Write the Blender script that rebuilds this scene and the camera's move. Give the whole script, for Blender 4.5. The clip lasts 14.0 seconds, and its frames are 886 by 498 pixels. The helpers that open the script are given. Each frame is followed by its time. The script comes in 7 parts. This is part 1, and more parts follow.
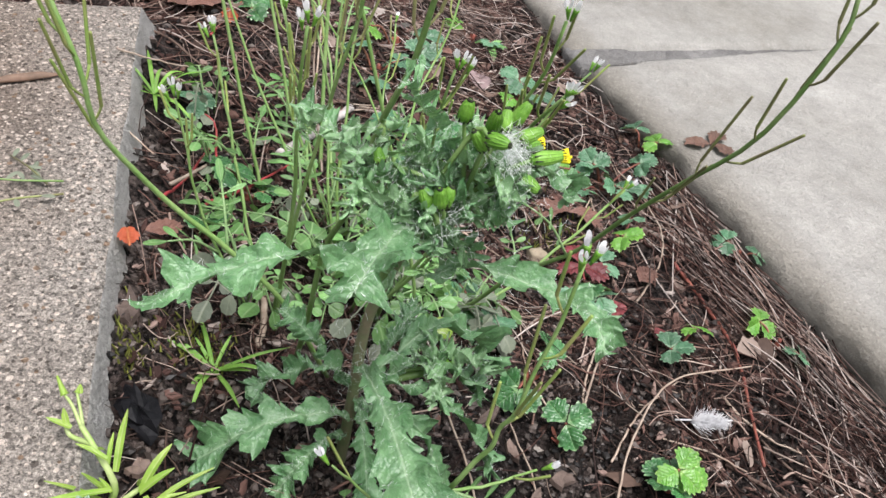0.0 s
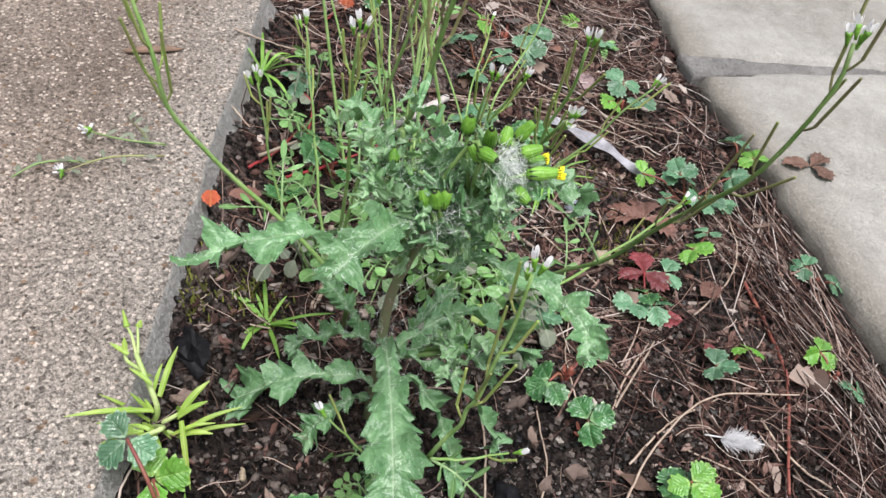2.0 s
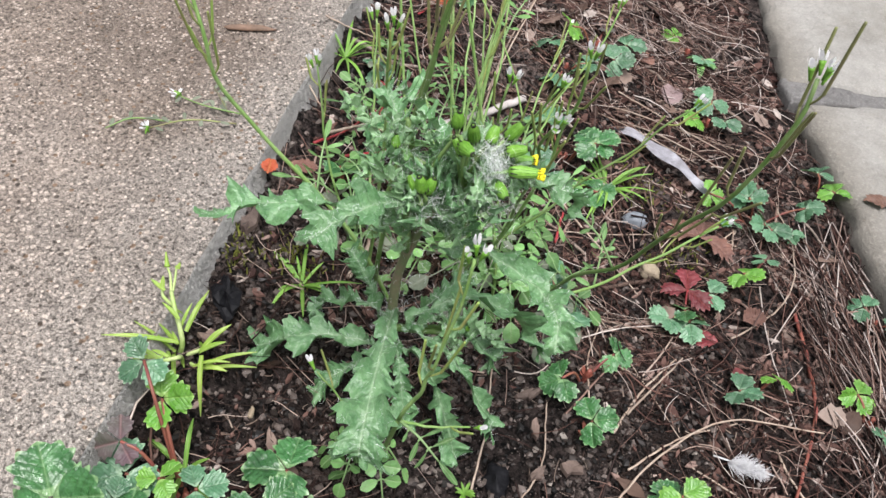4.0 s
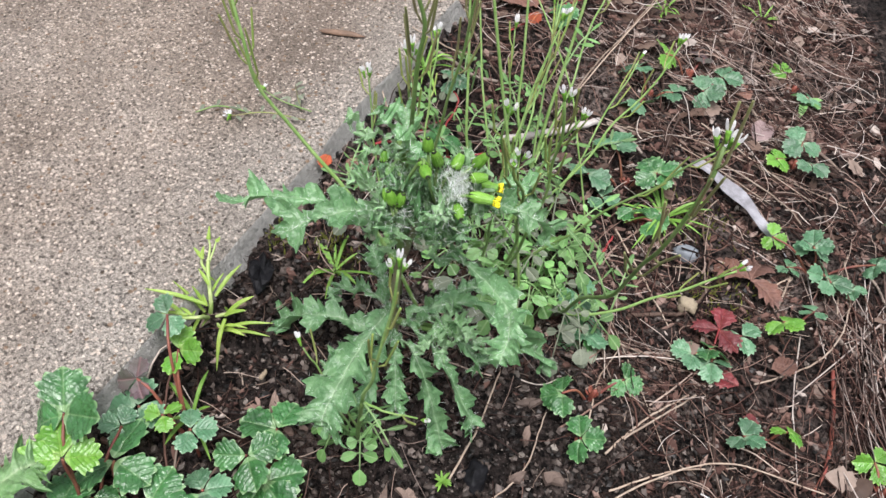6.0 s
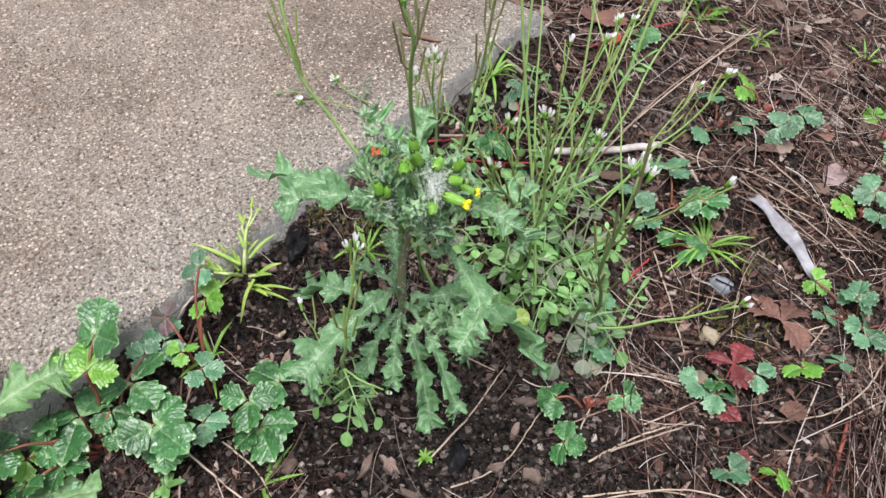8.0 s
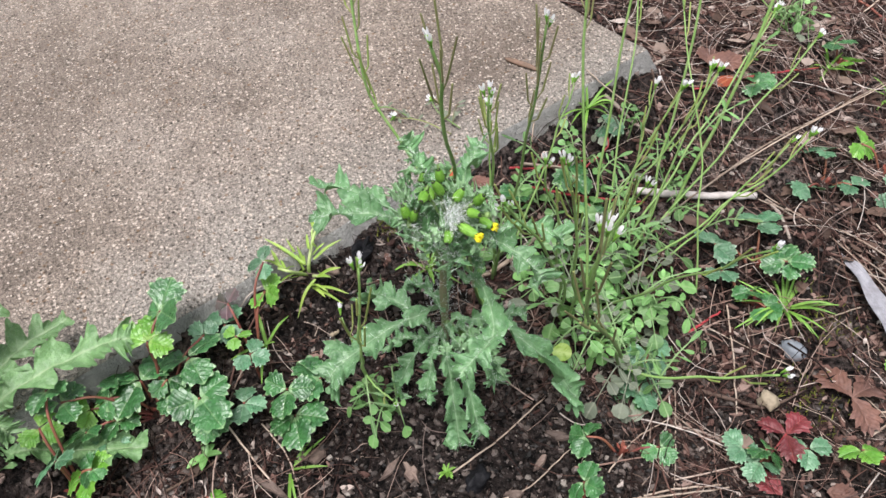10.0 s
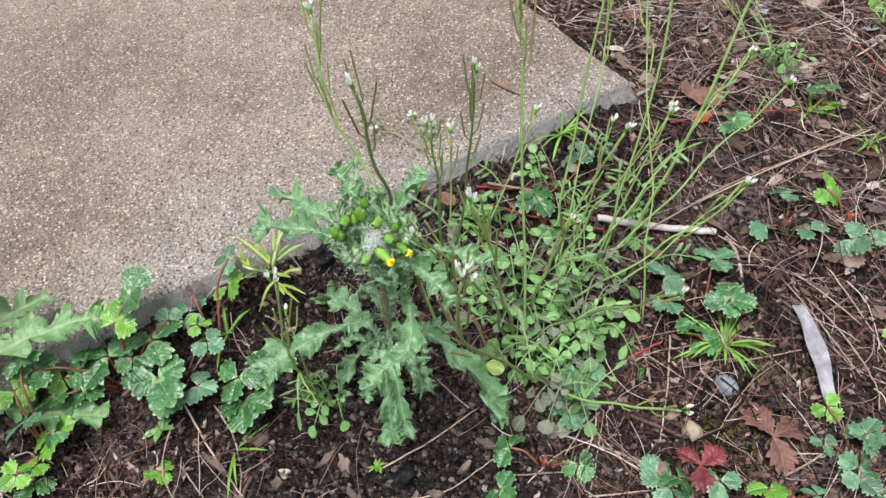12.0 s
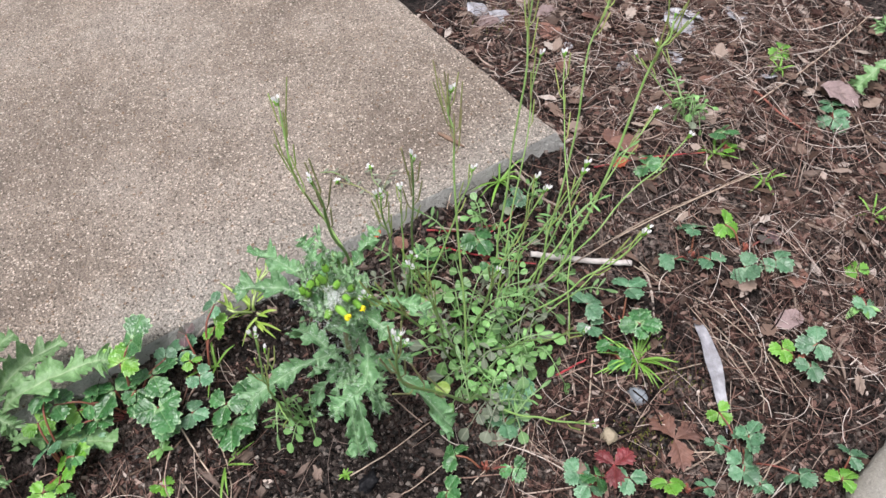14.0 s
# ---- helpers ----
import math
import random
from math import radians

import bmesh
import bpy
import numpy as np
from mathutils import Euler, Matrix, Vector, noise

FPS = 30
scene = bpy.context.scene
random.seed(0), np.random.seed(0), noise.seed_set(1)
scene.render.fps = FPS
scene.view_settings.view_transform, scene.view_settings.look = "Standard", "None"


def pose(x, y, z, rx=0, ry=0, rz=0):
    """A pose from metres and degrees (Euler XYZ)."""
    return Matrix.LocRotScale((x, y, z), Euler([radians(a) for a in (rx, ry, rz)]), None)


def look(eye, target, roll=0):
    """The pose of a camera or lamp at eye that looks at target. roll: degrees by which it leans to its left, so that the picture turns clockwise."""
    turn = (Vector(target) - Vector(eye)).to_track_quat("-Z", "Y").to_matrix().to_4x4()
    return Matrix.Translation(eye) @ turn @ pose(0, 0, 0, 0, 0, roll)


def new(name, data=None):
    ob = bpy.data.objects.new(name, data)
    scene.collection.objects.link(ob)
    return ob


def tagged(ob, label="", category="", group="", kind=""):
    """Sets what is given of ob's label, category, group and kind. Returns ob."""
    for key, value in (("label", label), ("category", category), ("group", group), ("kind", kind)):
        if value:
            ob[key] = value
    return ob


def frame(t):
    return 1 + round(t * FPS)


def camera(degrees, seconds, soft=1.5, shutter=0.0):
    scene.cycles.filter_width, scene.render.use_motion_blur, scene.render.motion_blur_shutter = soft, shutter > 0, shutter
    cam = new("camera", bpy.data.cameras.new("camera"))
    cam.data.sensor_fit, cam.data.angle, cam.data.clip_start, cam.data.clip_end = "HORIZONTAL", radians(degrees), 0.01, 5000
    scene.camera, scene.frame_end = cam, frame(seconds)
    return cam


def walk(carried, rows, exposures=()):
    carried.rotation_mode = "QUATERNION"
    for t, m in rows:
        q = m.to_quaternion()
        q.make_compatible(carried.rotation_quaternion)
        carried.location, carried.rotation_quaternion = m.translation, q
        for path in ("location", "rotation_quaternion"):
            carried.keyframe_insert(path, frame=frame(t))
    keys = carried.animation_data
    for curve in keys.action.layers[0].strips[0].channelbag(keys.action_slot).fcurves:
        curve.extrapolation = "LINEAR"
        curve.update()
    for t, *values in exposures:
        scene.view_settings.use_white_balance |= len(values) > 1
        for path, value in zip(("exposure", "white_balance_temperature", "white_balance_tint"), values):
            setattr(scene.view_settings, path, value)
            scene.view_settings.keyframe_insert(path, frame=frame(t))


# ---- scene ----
cam = camera(57.1, 14.0)
METRES, EYE, TILT, LEAN, TURN = 0.43, 0.1855, -42.35, -9.09, 8.19
EXPOSURE = 0.97
ROWS = [
    (0.0, 0.0, 0.0, 0.0, 0.0, 0.0, 0.0),
    (0.5, 0.0238, -0.0171, 0.002, 3.34, -0.12, -2.3),
    (1.0, 0.0458, -0.0262, 0.0072, 5.99, -0.72, -3.97),
    (1.5, 0.0651, -0.0423, 0.0092, 8.24, -1.56, -5.28),
    (2.0, 0.0868, -0.0447, 0.0151, 10.28, -2.09, -6.7),
    (2.5, 0.1155, -0.0497, 0.0122, 12.42, -2.36, -8.28),
    (3.0, 0.1403, -0.0652, 0.0114, 14.81, -2.92, -10.03),
    (5.5, 0.2854, -0.0533, 0.0634, 29.52, -6.73, -18.6),
    (6.0, 0.3287, -0.0619, 0.0825, 33.02, -8.23, -20.12),
    (6.5, 0.3666, -0.0657, 0.0998, 36.33, -9.46, -21.92),
    (7.0, 0.3965, -0.0647, 0.1184, 39.31, -10.69, -23.52),
    (7.5, 0.4321, -0.0513, 0.1318, 42.23, -11.79, -24.54),
    (8.0, 0.4558, -0.0363, 0.1377, 45.36, -13.06, -26.09),
    (8.5, 0.4815, -0.0159, 0.1529, 49.01, -14.48, -27.2),
    (9.0, 0.4988, 0.002, 0.1737, 53.21, -16.05, -28.02),
    (11.5, 0.5928, 0.0597, 0.2968, 66.82, -23.75, -32.25),
    (12.0, 0.6102, 0.0742, 0.3296, 67.34, -24.36, -32.8),
    (12.5, 0.6328, 0.081, 0.3506, 67.79, -25.24, -32.89),
    (13.0, 0.6675, 0.0701, 0.379, 66.91, -25.25, -32.29),
    (13.5, 0.6952, 0.0199, 0.431, 66.01, -24.71, -31.98),
    (14.0, 0.713, -0.0193, 0.4702, 64.98, -24.14, -32.04),
]
walk(cam, [(t, pose(0, 0, EYE, TILT, LEAN, TURN) @ pose(METRES * x, METRES * y, METRES * z, 90 + pitch, roll, yaw)) for t, x, y, z, yaw, pitch, roll in ROWS],
     exposures=[(0.0, EXPOSURE), (14.0, EXPOSURE)])

# ---- light: an overcast sky with a broad, weak sun ----
world = bpy.data.worlds.new("overcast_sky")
scene.world = world
world.use_nodes = True
wt = world.node_tree
wt.nodes.clear()
w_out = wt.nodes.new("ShaderNodeOutputWorld")
w_bg = wt.nodes.new("ShaderNodeBackground")
w_sky = wt.nodes.new("ShaderNodeTexSky")
w_sky.sky_type = "NISHITA"
w_sky.sun_disc = False
w_sky.sun_elevation = radians(75)
w_sky.sun_rotation = radians(128)
w_sky.air_density, w_sky.dust_density, w_sky.ozone_density = 1.0, 4.0, 0.6
w_hsv = wt.nodes.new("ShaderNodeHueSaturation")
w_hsv.inputs["Saturation"].default_value = 0.36
wt.links.new(w_sky.outputs[0], w_hsv.inputs["Color"])
wt.links.new(w_hsv.outputs[0], w_bg.inputs["Color"])
w_bg.inputs["Strength"].default_value = 0.1
wt.links.new(w_bg.outputs[0], w_out.inputs["Surface"])

sun = new("sun", bpy.data.lights.new("sun", "SUN"))
sun.data.energy = 2.4
sun.data.angle = radians(30)
sun.data.color = (1.0, 0.965, 0.99)
sun.matrix_world = look((0.5, -0.2, 2.4), (0, 0.2, 0))


# ---- materials ----
class Mat:
    """A small builder for node materials."""

    def __init__(self, name):
        self.m = bpy.data.materials.new(name)
        self.m.use_nodes = True
        self.t = self.m.node_tree
        self.t.nodes.clear()
        self.out = self.t.nodes.new("ShaderNodeOutputMaterial")
        self.b = self.t.nodes.new("ShaderNodeBsdfPrincipled")
        self.t.links.new(self.b.outputs[0], self.out.inputs["Surface"])

    def node(self, kind, **sets):
        n = self.t.nodes.new(kind)
        for k, v in sets.items():
            n.inputs[k.replace("_", " ")].default_value = v
        return n

    def link(self, a, b):
        self.t.links.new(a, b)

    def coord(self, which="Object"):
        return self.t.nodes.new("ShaderNodeTexCoord").outputs[which]

    def noise(self, scale, detail=4.0, rough=0.6, vec=None, distortion=0.0):
        n = self.node("ShaderNodeTexNoise", Scale=scale, Detail=detail, Roughness=rough, Distortion=distortion)
        self.link(vec if vec is not None else self.coord(), n.inputs["Vector"])
        return n.outputs["Fac"]

    def cells(self, scale, vec=None, out="Color", feature="F1"):
        n = self.node("ShaderNodeTexVoronoi", Scale=scale)
        n.feature = feature
        self.link(vec if vec is not None else self.coord(), n.inputs["Vector"])
        return n.outputs[out]

    def ramp(self, fac, *stops):
        n = self.t.nodes.new("ShaderNodeValToRGB")
        el = n.color_ramp.elements
        while len(el) < len(stops):
            el.new(0.5)
        for e, (p, c) in zip(el, stops):
            e.position = p
            e.color = (*c, 1) if len(c) == 3 else c
        self.link(fac, n.inputs["Fac"])
        return n.outputs["Color"]

    def math(self, op, a, b=None, clamp=False):
        n = self.t.nodes.new("ShaderNodeMath")
        n.operation, n.use_clamp = op, clamp
        for i, v in enumerate((a, b)):
            if v is None:
                continue
            if isinstance(v, (int, float)):
                n.inputs[i].default_value = v
            else:
                self.link(v, n.inputs[i])
        return n.outputs[0]

    def mix(self, a, b, fac, mode="MIX"):
        n = self.t.nodes.new("ShaderNodeMix")
        n.data_type, n.blend_type = "RGBA", mode
        for i, v in ((0, fac), (6, a), (7, b)):
            if isinstance(v, (int, float)):
                n.inputs[i].default_value = v
            elif isinstance(v, tuple):
                n.inputs[i].default_value = (*v, 1)
            else:
                self.link(v, n.inputs[i])
        return n.outputs[2]

    def tint(self, color, fac, low, high):
        """Scales a colour's brightness between low and high by fac."""
        n = self.t.nodes.new("ShaderNodeMapRange")
        n.inputs["To Min"].default_value, n.inputs["To Max"].default_value = low, high
        self.link(fac, n.inputs["Value"])
        h = self.t.nodes.new("ShaderNodeHueSaturation")
        self.link(n.outputs[0], h.inputs["Value"])
        if isinstance(color, tuple):
            h.inputs["Color"].default_value = (*color, 1)
        else:
            self.link(color, h.inputs["Color"])
        return h.outputs[0]

    def bump(self, height, strength, distance, after=None):
        n = self.node("ShaderNodeBump", Strength=strength, Distance=distance)
        self.link(height, n.inputs["Height"])
        if after is not None:
            self.link(after, n.inputs["Normal"])
        return n.outputs[0]

    def done(self, color, rough=0.7, normal=None, translucent=0.0, spec=0.5, trans_color=None):
        if isinstance(color, tuple):
            self.b.inputs["Base Color"].default_value = (*color, 1)
        else:
            self.link(color, self.b.inputs["Base Color"])
        if isinstance(rough, (int, float)):
            self.b.inputs["Roughness"].default_value = rough
        else:
            self.link(rough, self.b.inputs["Roughness"])
        self.b.inputs["Specular IOR Level"].default_value = spec
        if normal is not None:
            self.link(normal, self.b.inputs["Normal"])
        if translucent:
            tr = self.t.nodes.new("ShaderNodeBsdfTranslucent")
            c = trans_color if trans_color is not None else color
            if isinstance(c, tuple):
                tr.inputs["Color"].default_value = (*c, 1)
            else:
                self.link(c, tr.inputs["Color"])
            mx = self.t.nodes.new("ShaderNodeMixShader")
            mx.inputs[0].default_value = translucent
            self.link(self.b.outputs[0], mx.inputs[1])
            self.link(tr.outputs[0], mx.inputs[2])
            self.link(mx.outputs[0], self.out.inputs["Surface"])
        return self.m

    def object_random(self):
        return self.t.nodes.new("ShaderNodeObjectInfo").outputs["Random"]

    def island_random(self):
        return self.t.nodes.new("ShaderNodeNewGeometry").outputs["Random Per Island"]

    def uv(self):
        n = self.t.nodes.new("ShaderNodeUVMap")
        n.uv_map = "leaf"
        s = self.t.nodes.new("ShaderNodeSeparateXYZ")
        self.link(n.outputs[0], s.inputs[0])
        return s.outputs[0], s.outputs[1]


def soil_material():
    m = Mat("damp_soil")
    big = m.noise(18, 4)
    fine = m.noise(320, 5, 0.7)
    grit = m.cells(700)
    col = m.ramp(big, (0.32, (0.008, 0.0062, 0.0056)), (0.5, (0.016, 0.0122, 0.011)), (0.66, (0.07, 0.055, 0.049)))
    # shade in the gaps between crumbs is painted in: low spots go near black
    col = m.tint(col, m.ramp(fine, (0.42, (0, 0, 0)), (0.61, (1, 1, 1))), 0.02, 3.5)
    col = m.tint(col, m.noise(1100, 3, 0.7), 0.25, 1.8)
    speck = m.ramp(m.math("MULTIPLY", grit, m.noise(90)), (0.60, (0, 0, 0)), (0.66, (1, 1, 1)))
    col = m.mix(col, (0.2, 0.17, 0.14), m.math("MULTIPLY", speck, 0.6))
    rough = m.ramp(m.noise(60), (0.35, (0.45, 0.45, 0.45)), (0.65, (0.85, 0.85, 0.85)))
    n = m.bump(fine, 1.0, 0.004, m.bump(m.noise(900, 3), 0.8, 0.0012))
    return m.done(col, rough, n, spec=0.12)


def concrete_material(name, base, dark, light, grain, relief, mottled, contrast, chips, edge=None, sides=False):
    """Weathered concrete: patchy stains, sand of many sizes, pale and brown grit, open pits."""
    m = Mat(name)
    patches = m.noise(6, 6, 0.65)
    blots = m.noise(26, 5, 0.7, distortion=0.6)
    mid = m.noise(110, 6, 0.75)
    col = m.ramp(patches, (0.34, dark), (0.5, base), (0.68, light))
    col = m.tint(col, m.ramp(blots, (0.3, (0, 0, 0)), (0.7, (1, 1, 1))), 1 - 0.4 * mottled, 1 + 0.4 * mottled)
    if edge is not None:
        # the rim: paler, greyer and worn on CONCRETE, darker brown on PALE_CONCRETE
        sx = m.t.nodes.new("ShaderNodeSeparateXYZ")
        m.link(m.coord(), sx.inputs[0])
        far = m.math("ADD", m.math("MULTIPLY", sx.outputs[0], edge[0]), m.math("MULTIPLY", sx.outputs[1], edge[1]))
        rim = m.math("ADD", m.math("MULTIPLY", m.math("SUBTRACT", far, edge[2]), edge[4]), m.math("MULTIPLY", m.math("SUBTRACT", patches, 0.5), 2.2))
        col = m.mix(col, edge[3], m.math("MULTIPLY", m.math("ADD", rim, 1.0, True), edge[5]))
    col = m.tint(col, mid, 1 - mottled, 1 + mottled)
    sand = m.ramp(m.noise(grain, 3, 0.75, distortion=0.8), (0.3, (0, 0, 0)), (0.7, (1, 1, 1)))
    fine = m.ramp(m.noise(grain * 2.6, 2, 0.7), (0.3, (0, 0, 0)), (0.7, (1, 1, 1)))
    col = m.tint(col, sand, 1 - contrast, 1 + contrast)
    col = m.tint(col, fine, 1 - contrast * 0.6, 1 + contrast * 0.6)
    for scale, share, tone, size in ((grain * 0.55, 0.74, tuple(min(0.8, v * 1.7) for v in light), 0.3), (grain * 0.8, 0.62, tuple(min(0.8, v * 1.9) for v in light), 0.34), (grain * 0.62, 0.9, (0.26, 0.165, 0.1), 0.36), (grain * 0.7, 0.8, tuple(v * 0.4 for v in dark), 0.36)):
        # grit of one size: only some of the cells hold a grain
        v = m.node("ShaderNodeTexVoronoi", Scale=scale)
        m.link(m.coord(), v.inputs["Vector"])
        pick = m.t.nodes.new("ShaderNodeSeparateColor")
        m.link(v.outputs["Color"], pick.inputs[0])
        body = m.math("LESS_THAN", v.outputs["Distance"], m.math("MULTIPLY", m.math("ADD", pick.outputs[1], 0.4), size))
        held = m.math("GREATER_THAN", pick.outputs[0], share)
        col = m.mix(col, tone, m.math("MULTIPLY", m.math("MULTIPLY", body, held), chips))
    pits = m.ramp(m.noise(grain * 0.8, 5, 0.8), (0.38, (0, 0, 0)), (0.47, (1, 1, 1)))
    col = m.mix(m.tint(col, pits, 0.32, 1.06), col, 1 - chips)
    if sides:
        # the cast sides are smooth grey cement, coloured paler to carry the light on them
        geo = m.t.nodes.new("ShaderNodeNewGeometry")
        nz = m.t.nodes.new("ShaderNodeSeparateXYZ")
        m.link(geo.outputs["True Normal"], nz.inputs[0])
        steep = m.math("SUBTRACT", 1.0, m.math("DIVIDE", m.math("SUBTRACT", nz.outputs[2], 0.55), 0.3, True), True)
        smooth = m.tint(m.ramp(blots, (0.3, (0.3, 0.29, 0.27)), (0.7, (0.5, 0.49, 0.47))), mid, 0.75, 1.25)
        col = m.mix(col, smooth, steep)
    n = m.bump(sand, relief, 0.0011, m.bump(mid, relief, 0.0025, m.bump(pits, relief, 0.0008)))
    return m.done(col, 0.82, n, spec=0.3)


def leaf_material(name, blade, pale, tip, rough=0.45, side_veins=7.0, midrib=0.07, translucent=0.22, fuzz=0.0, blotch=0.35, spread=0.35, glaze=0.5, centre=0.0, quilt=0.0, rim=0.0, steep=0.75):
    """A leaf blade: midrib and side veins paler (side veins darker where quilted), patchy green, some gloss."""
    m = Mat(name)
    u, v = m.uv()
    across = m.math("ABSOLUTE", m.math("SUBTRACT", u, 0.5))
    rib = m.math("SUBTRACT", 1.0, m.math("DIVIDE", across, midrib), clamp=True)
    slant = m.math("SUBTRACT", v, m.math("MULTIPLY", across, steep))
    slant = m.math("ADD", slant, m.math("MULTIPLY", m.noise(140, 2), 0.16 if quilt else 0.22))
    saw = m.math("ABSOLUTE", m.math("SUBTRACT", m.math("FRACT", m.math("MULTIPLY", slant, side_veins)), 0.5))
    vein = m.math("SUBTRACT", 1.0, m.math("DIVIDE", saw, 0.16), clamp=True)
    patch = m.math("ADD", m.math("MULTIPLY", m.noise(160, 4, 0.65), 0.55), m.math("MULTIPLY", m.noise(620, 3, 0.7), 0.45)) if fuzz else m.noise(160, 4, 0.65)
    col = m.mix(blade, tip, m.ramp(m.noise(240 if fuzz else 90, 4), (0.3, (0, 0, 0)), (0.75, (1, 1, 1))))
    col = m.tint(col, patch, 1 - blotch, 1 + blotch)
    col = m.tint(col, m.object_random(), 1 - spread, 1 + spread)
    col = m.tint(col, m.island_random(), 0.82, 1.18)
    # quilted blades get crease shade painted along their sunken veins
    col = m.tint(col, vein, 1.0, 0.82) if quilt else m.mix(col, pale, m.math("MULTIPLY", vein, 0.1))
    broad = m.math("SUBTRACT", 1.0, m.math("DIVIDE", across, midrib * 5.0), clamp=True)
    col = m.mix(col, pale, m.math("MULTIPLY", broad, centre))
    col = m.mix(col, pale, m.math("MULTIPLY", rib, 0.4 if fuzz else 0.3 if quilt else 0.7))
    if rim:
        # a paler toothed margin
        out_u, out_v = m.math("DIVIDE", across, 0.25), m.math("DIVIDE", m.math("SUBTRACT", v, 0.57), 0.43)
        ring = m.math("ADD", m.math("MULTIPLY", out_u, out_u), m.math("MULTIPLY", out_v, out_v))
        col = m.mix(col, pale, m.math("MULTIPLY", m.ramp(ring, (0.9, (0, 0, 0)), (1.05, (1, 1, 1))), rim))
    if fuzz:
        hairs = m.ramp(m.noise(1500, 3, 0.75, distortion=1.5), (0.5, (0, 0, 0)), (0.72, (1, 1, 1)))
        col = m.mix(col, (0.62, 0.68, 0.6), m.math("MULTIPLY", hairs, fuzz))
    n = m.bump(m.math("ADD", m.math("MULTIPLY", vein, 0.5), rib), 0.4, -0.0004, m.bump(m.noise(330 if fuzz else 450, 3), 0.8 if fuzz else 0.5, 0.0013 if fuzz else 0.0007, m.bump(m.noise(1400, 2), 0.35, 0.0003)))
    if quilt:
        # the blade swells between its sunken side veins, and the wet-looking gloss breaks up on it
        n = m.bump(m.math("SINE", m.math("MULTIPLY", saw, 3.14)), quilt, 0.0004, m.bump(m.noise(230, 3, 0.5, distortion=0.8), 0.7, 0.0016, n))
        gloss = m.ramp(m.noise(260, 3), (0.4, (rough, rough, rough)), (0.66, (rough + 0.16, rough + 0.16, rough + 0.16)))
        return m.done(col, gloss, n, translucent, spec=glaze, trans_color=m.mix(col, (0.35, 0.6, 0.1), 0.3))
    return m.done(col, rough, n, translucent, spec=glaze, trans_color=m.mix(col, (0.35, 0.6, 0.1), 0.3))


def plain_material(name, a, b, scale=200, rough=0.6, translucent=0.0, spread=0.3, island=False, relief=0.4, spec=0.4):
    """Two mixed tones with a finer grain and a difference from piece to piece."""
    m = Mat(name)
    col = m.mix(a, b, m.ramp(m.noise(scale, 4), (0.38, (0, 0, 0)), (0.64, (1, 1, 1))))
    col = m.tint(col, m.noise(scale * 5, 3), 0.75, 1.25)
    col = m.tint(col, m.island_random() if island else m.object_random(), 1 - spread, 1 + spread)
    n = m.bump(m.noise(scale * 4, 3), relief, 0.0006)
    return m.done(col, rough, n, translucent, spec)


def litter_material(name, stops, rough=0.7, translucent=0.05, grain=600, spec=0.12):
    """Dry litter: each piece takes its own tone from the ramp."""
    m = Mat(name)
    col = m.ramp(m.island_random(), *stops)
    col = m.tint(col, m.noise(grain, 3), 0.65, 1.3)
    return m.done(col, rough, m.bump(m.noise(grain * 1.5, 3), 0.4, 0.0005), translucent, spec)


SOIL = soil_material()
CONCRETE = concrete_material("grey_brown_concrete", (0.315, 0.258, 0.212), (0.215, 0.171, 0.138), (0.4, 0.342, 0.293), 700, 1.0, 0.42, 0.62, 0.8, (0.941, 0.337, -0.0344, (0.42, 0.39, 0.35), 16.0, 0.7), True)
PALE_CONCRETE = concrete_material("pale_smooth_concrete", (0.285, 0.275, 0.25), (0.215, 0.203, 0.177), (0.345, 0.335, 0.31), 700, 0.5, 0.3, 0.12, 0.08, (-0.857, -0.514, -0.3105, (0.15, 0.13, 0.1), 45.0, 0.55))
MORTAR = concrete_material("blue_grey_mortar", (0.19, 0.184, 0.176), (0.1, 0.094, 0.086), (0.27, 0.262, 0.25), 700, 0.8, 0.5, 0.15, 0.1)
# GROUNDSEL's strong mottling also paints in shaded lobes and lit ridges
GROUNDSEL = leaf_material("groundsel_leaf", (0.062, 0.175, 0.062), (0.42, 0.54, 0.36), (0.155, 0.31, 0.13), 0.38, 9, 0.022, 0.14, 0.18, 0.5, 0.2, 0.6, 0.12)
GROUNDSEL_TOP = leaf_material("young_groundsel_leaf", (0.13, 0.28, 0.105), (0.48, 0.6, 0.43), (0.27, 0.43, 0.23), 0.4, 9, 0.03, 0.2, 0.36, 0.4, 0.3, 0.5, 0.1)
GROUNDSEL_FAR = leaf_material("pale_groundsel_leaf", (0.07, 0.165, 0.05), (0.4, 0.48, 0.3), (0.16, 0.285, 0.115), 0.46, 9, 0.03, 0.18, 0.22, 0.6, 0.2, 0.5, 0.1)
STRAWBERRY = leaf_material("strawberry_leaf", (0.026, 0.102, 0.03), (0.3, 0.45, 0.22), (0.06, 0.18, 0.055), 0.25, 6, 0.018, 0.15, 0.0, 0.65, 0.3, 0.7, 0.0, 0.1, 0.5, 1.7)
STRAWBERRY_YOUNG = leaf_material("young_strawberry_leaf", (0.09, 0.27, 0.03), (0.36, 0.52, 0.16), (0.17, 0.37, 0.05), 0.26, 6, 0.018, 0.25, 0.0, 0.35, 0.15, 0.7, 0.0, 0.12, 0.5, 1.7)
STRAWBERRY_BLUE = leaf_material("blue_green_strawberry_leaf", (0.045, 0.138, 0.065), (0.28, 0.4, 0.26), (0.12, 0.24, 0.135), 0.26, 6, 0.018, 0.16, 0.0, 0.5, 0.3, 0.6, 0.0, 0.13, 0.5, 1.7)
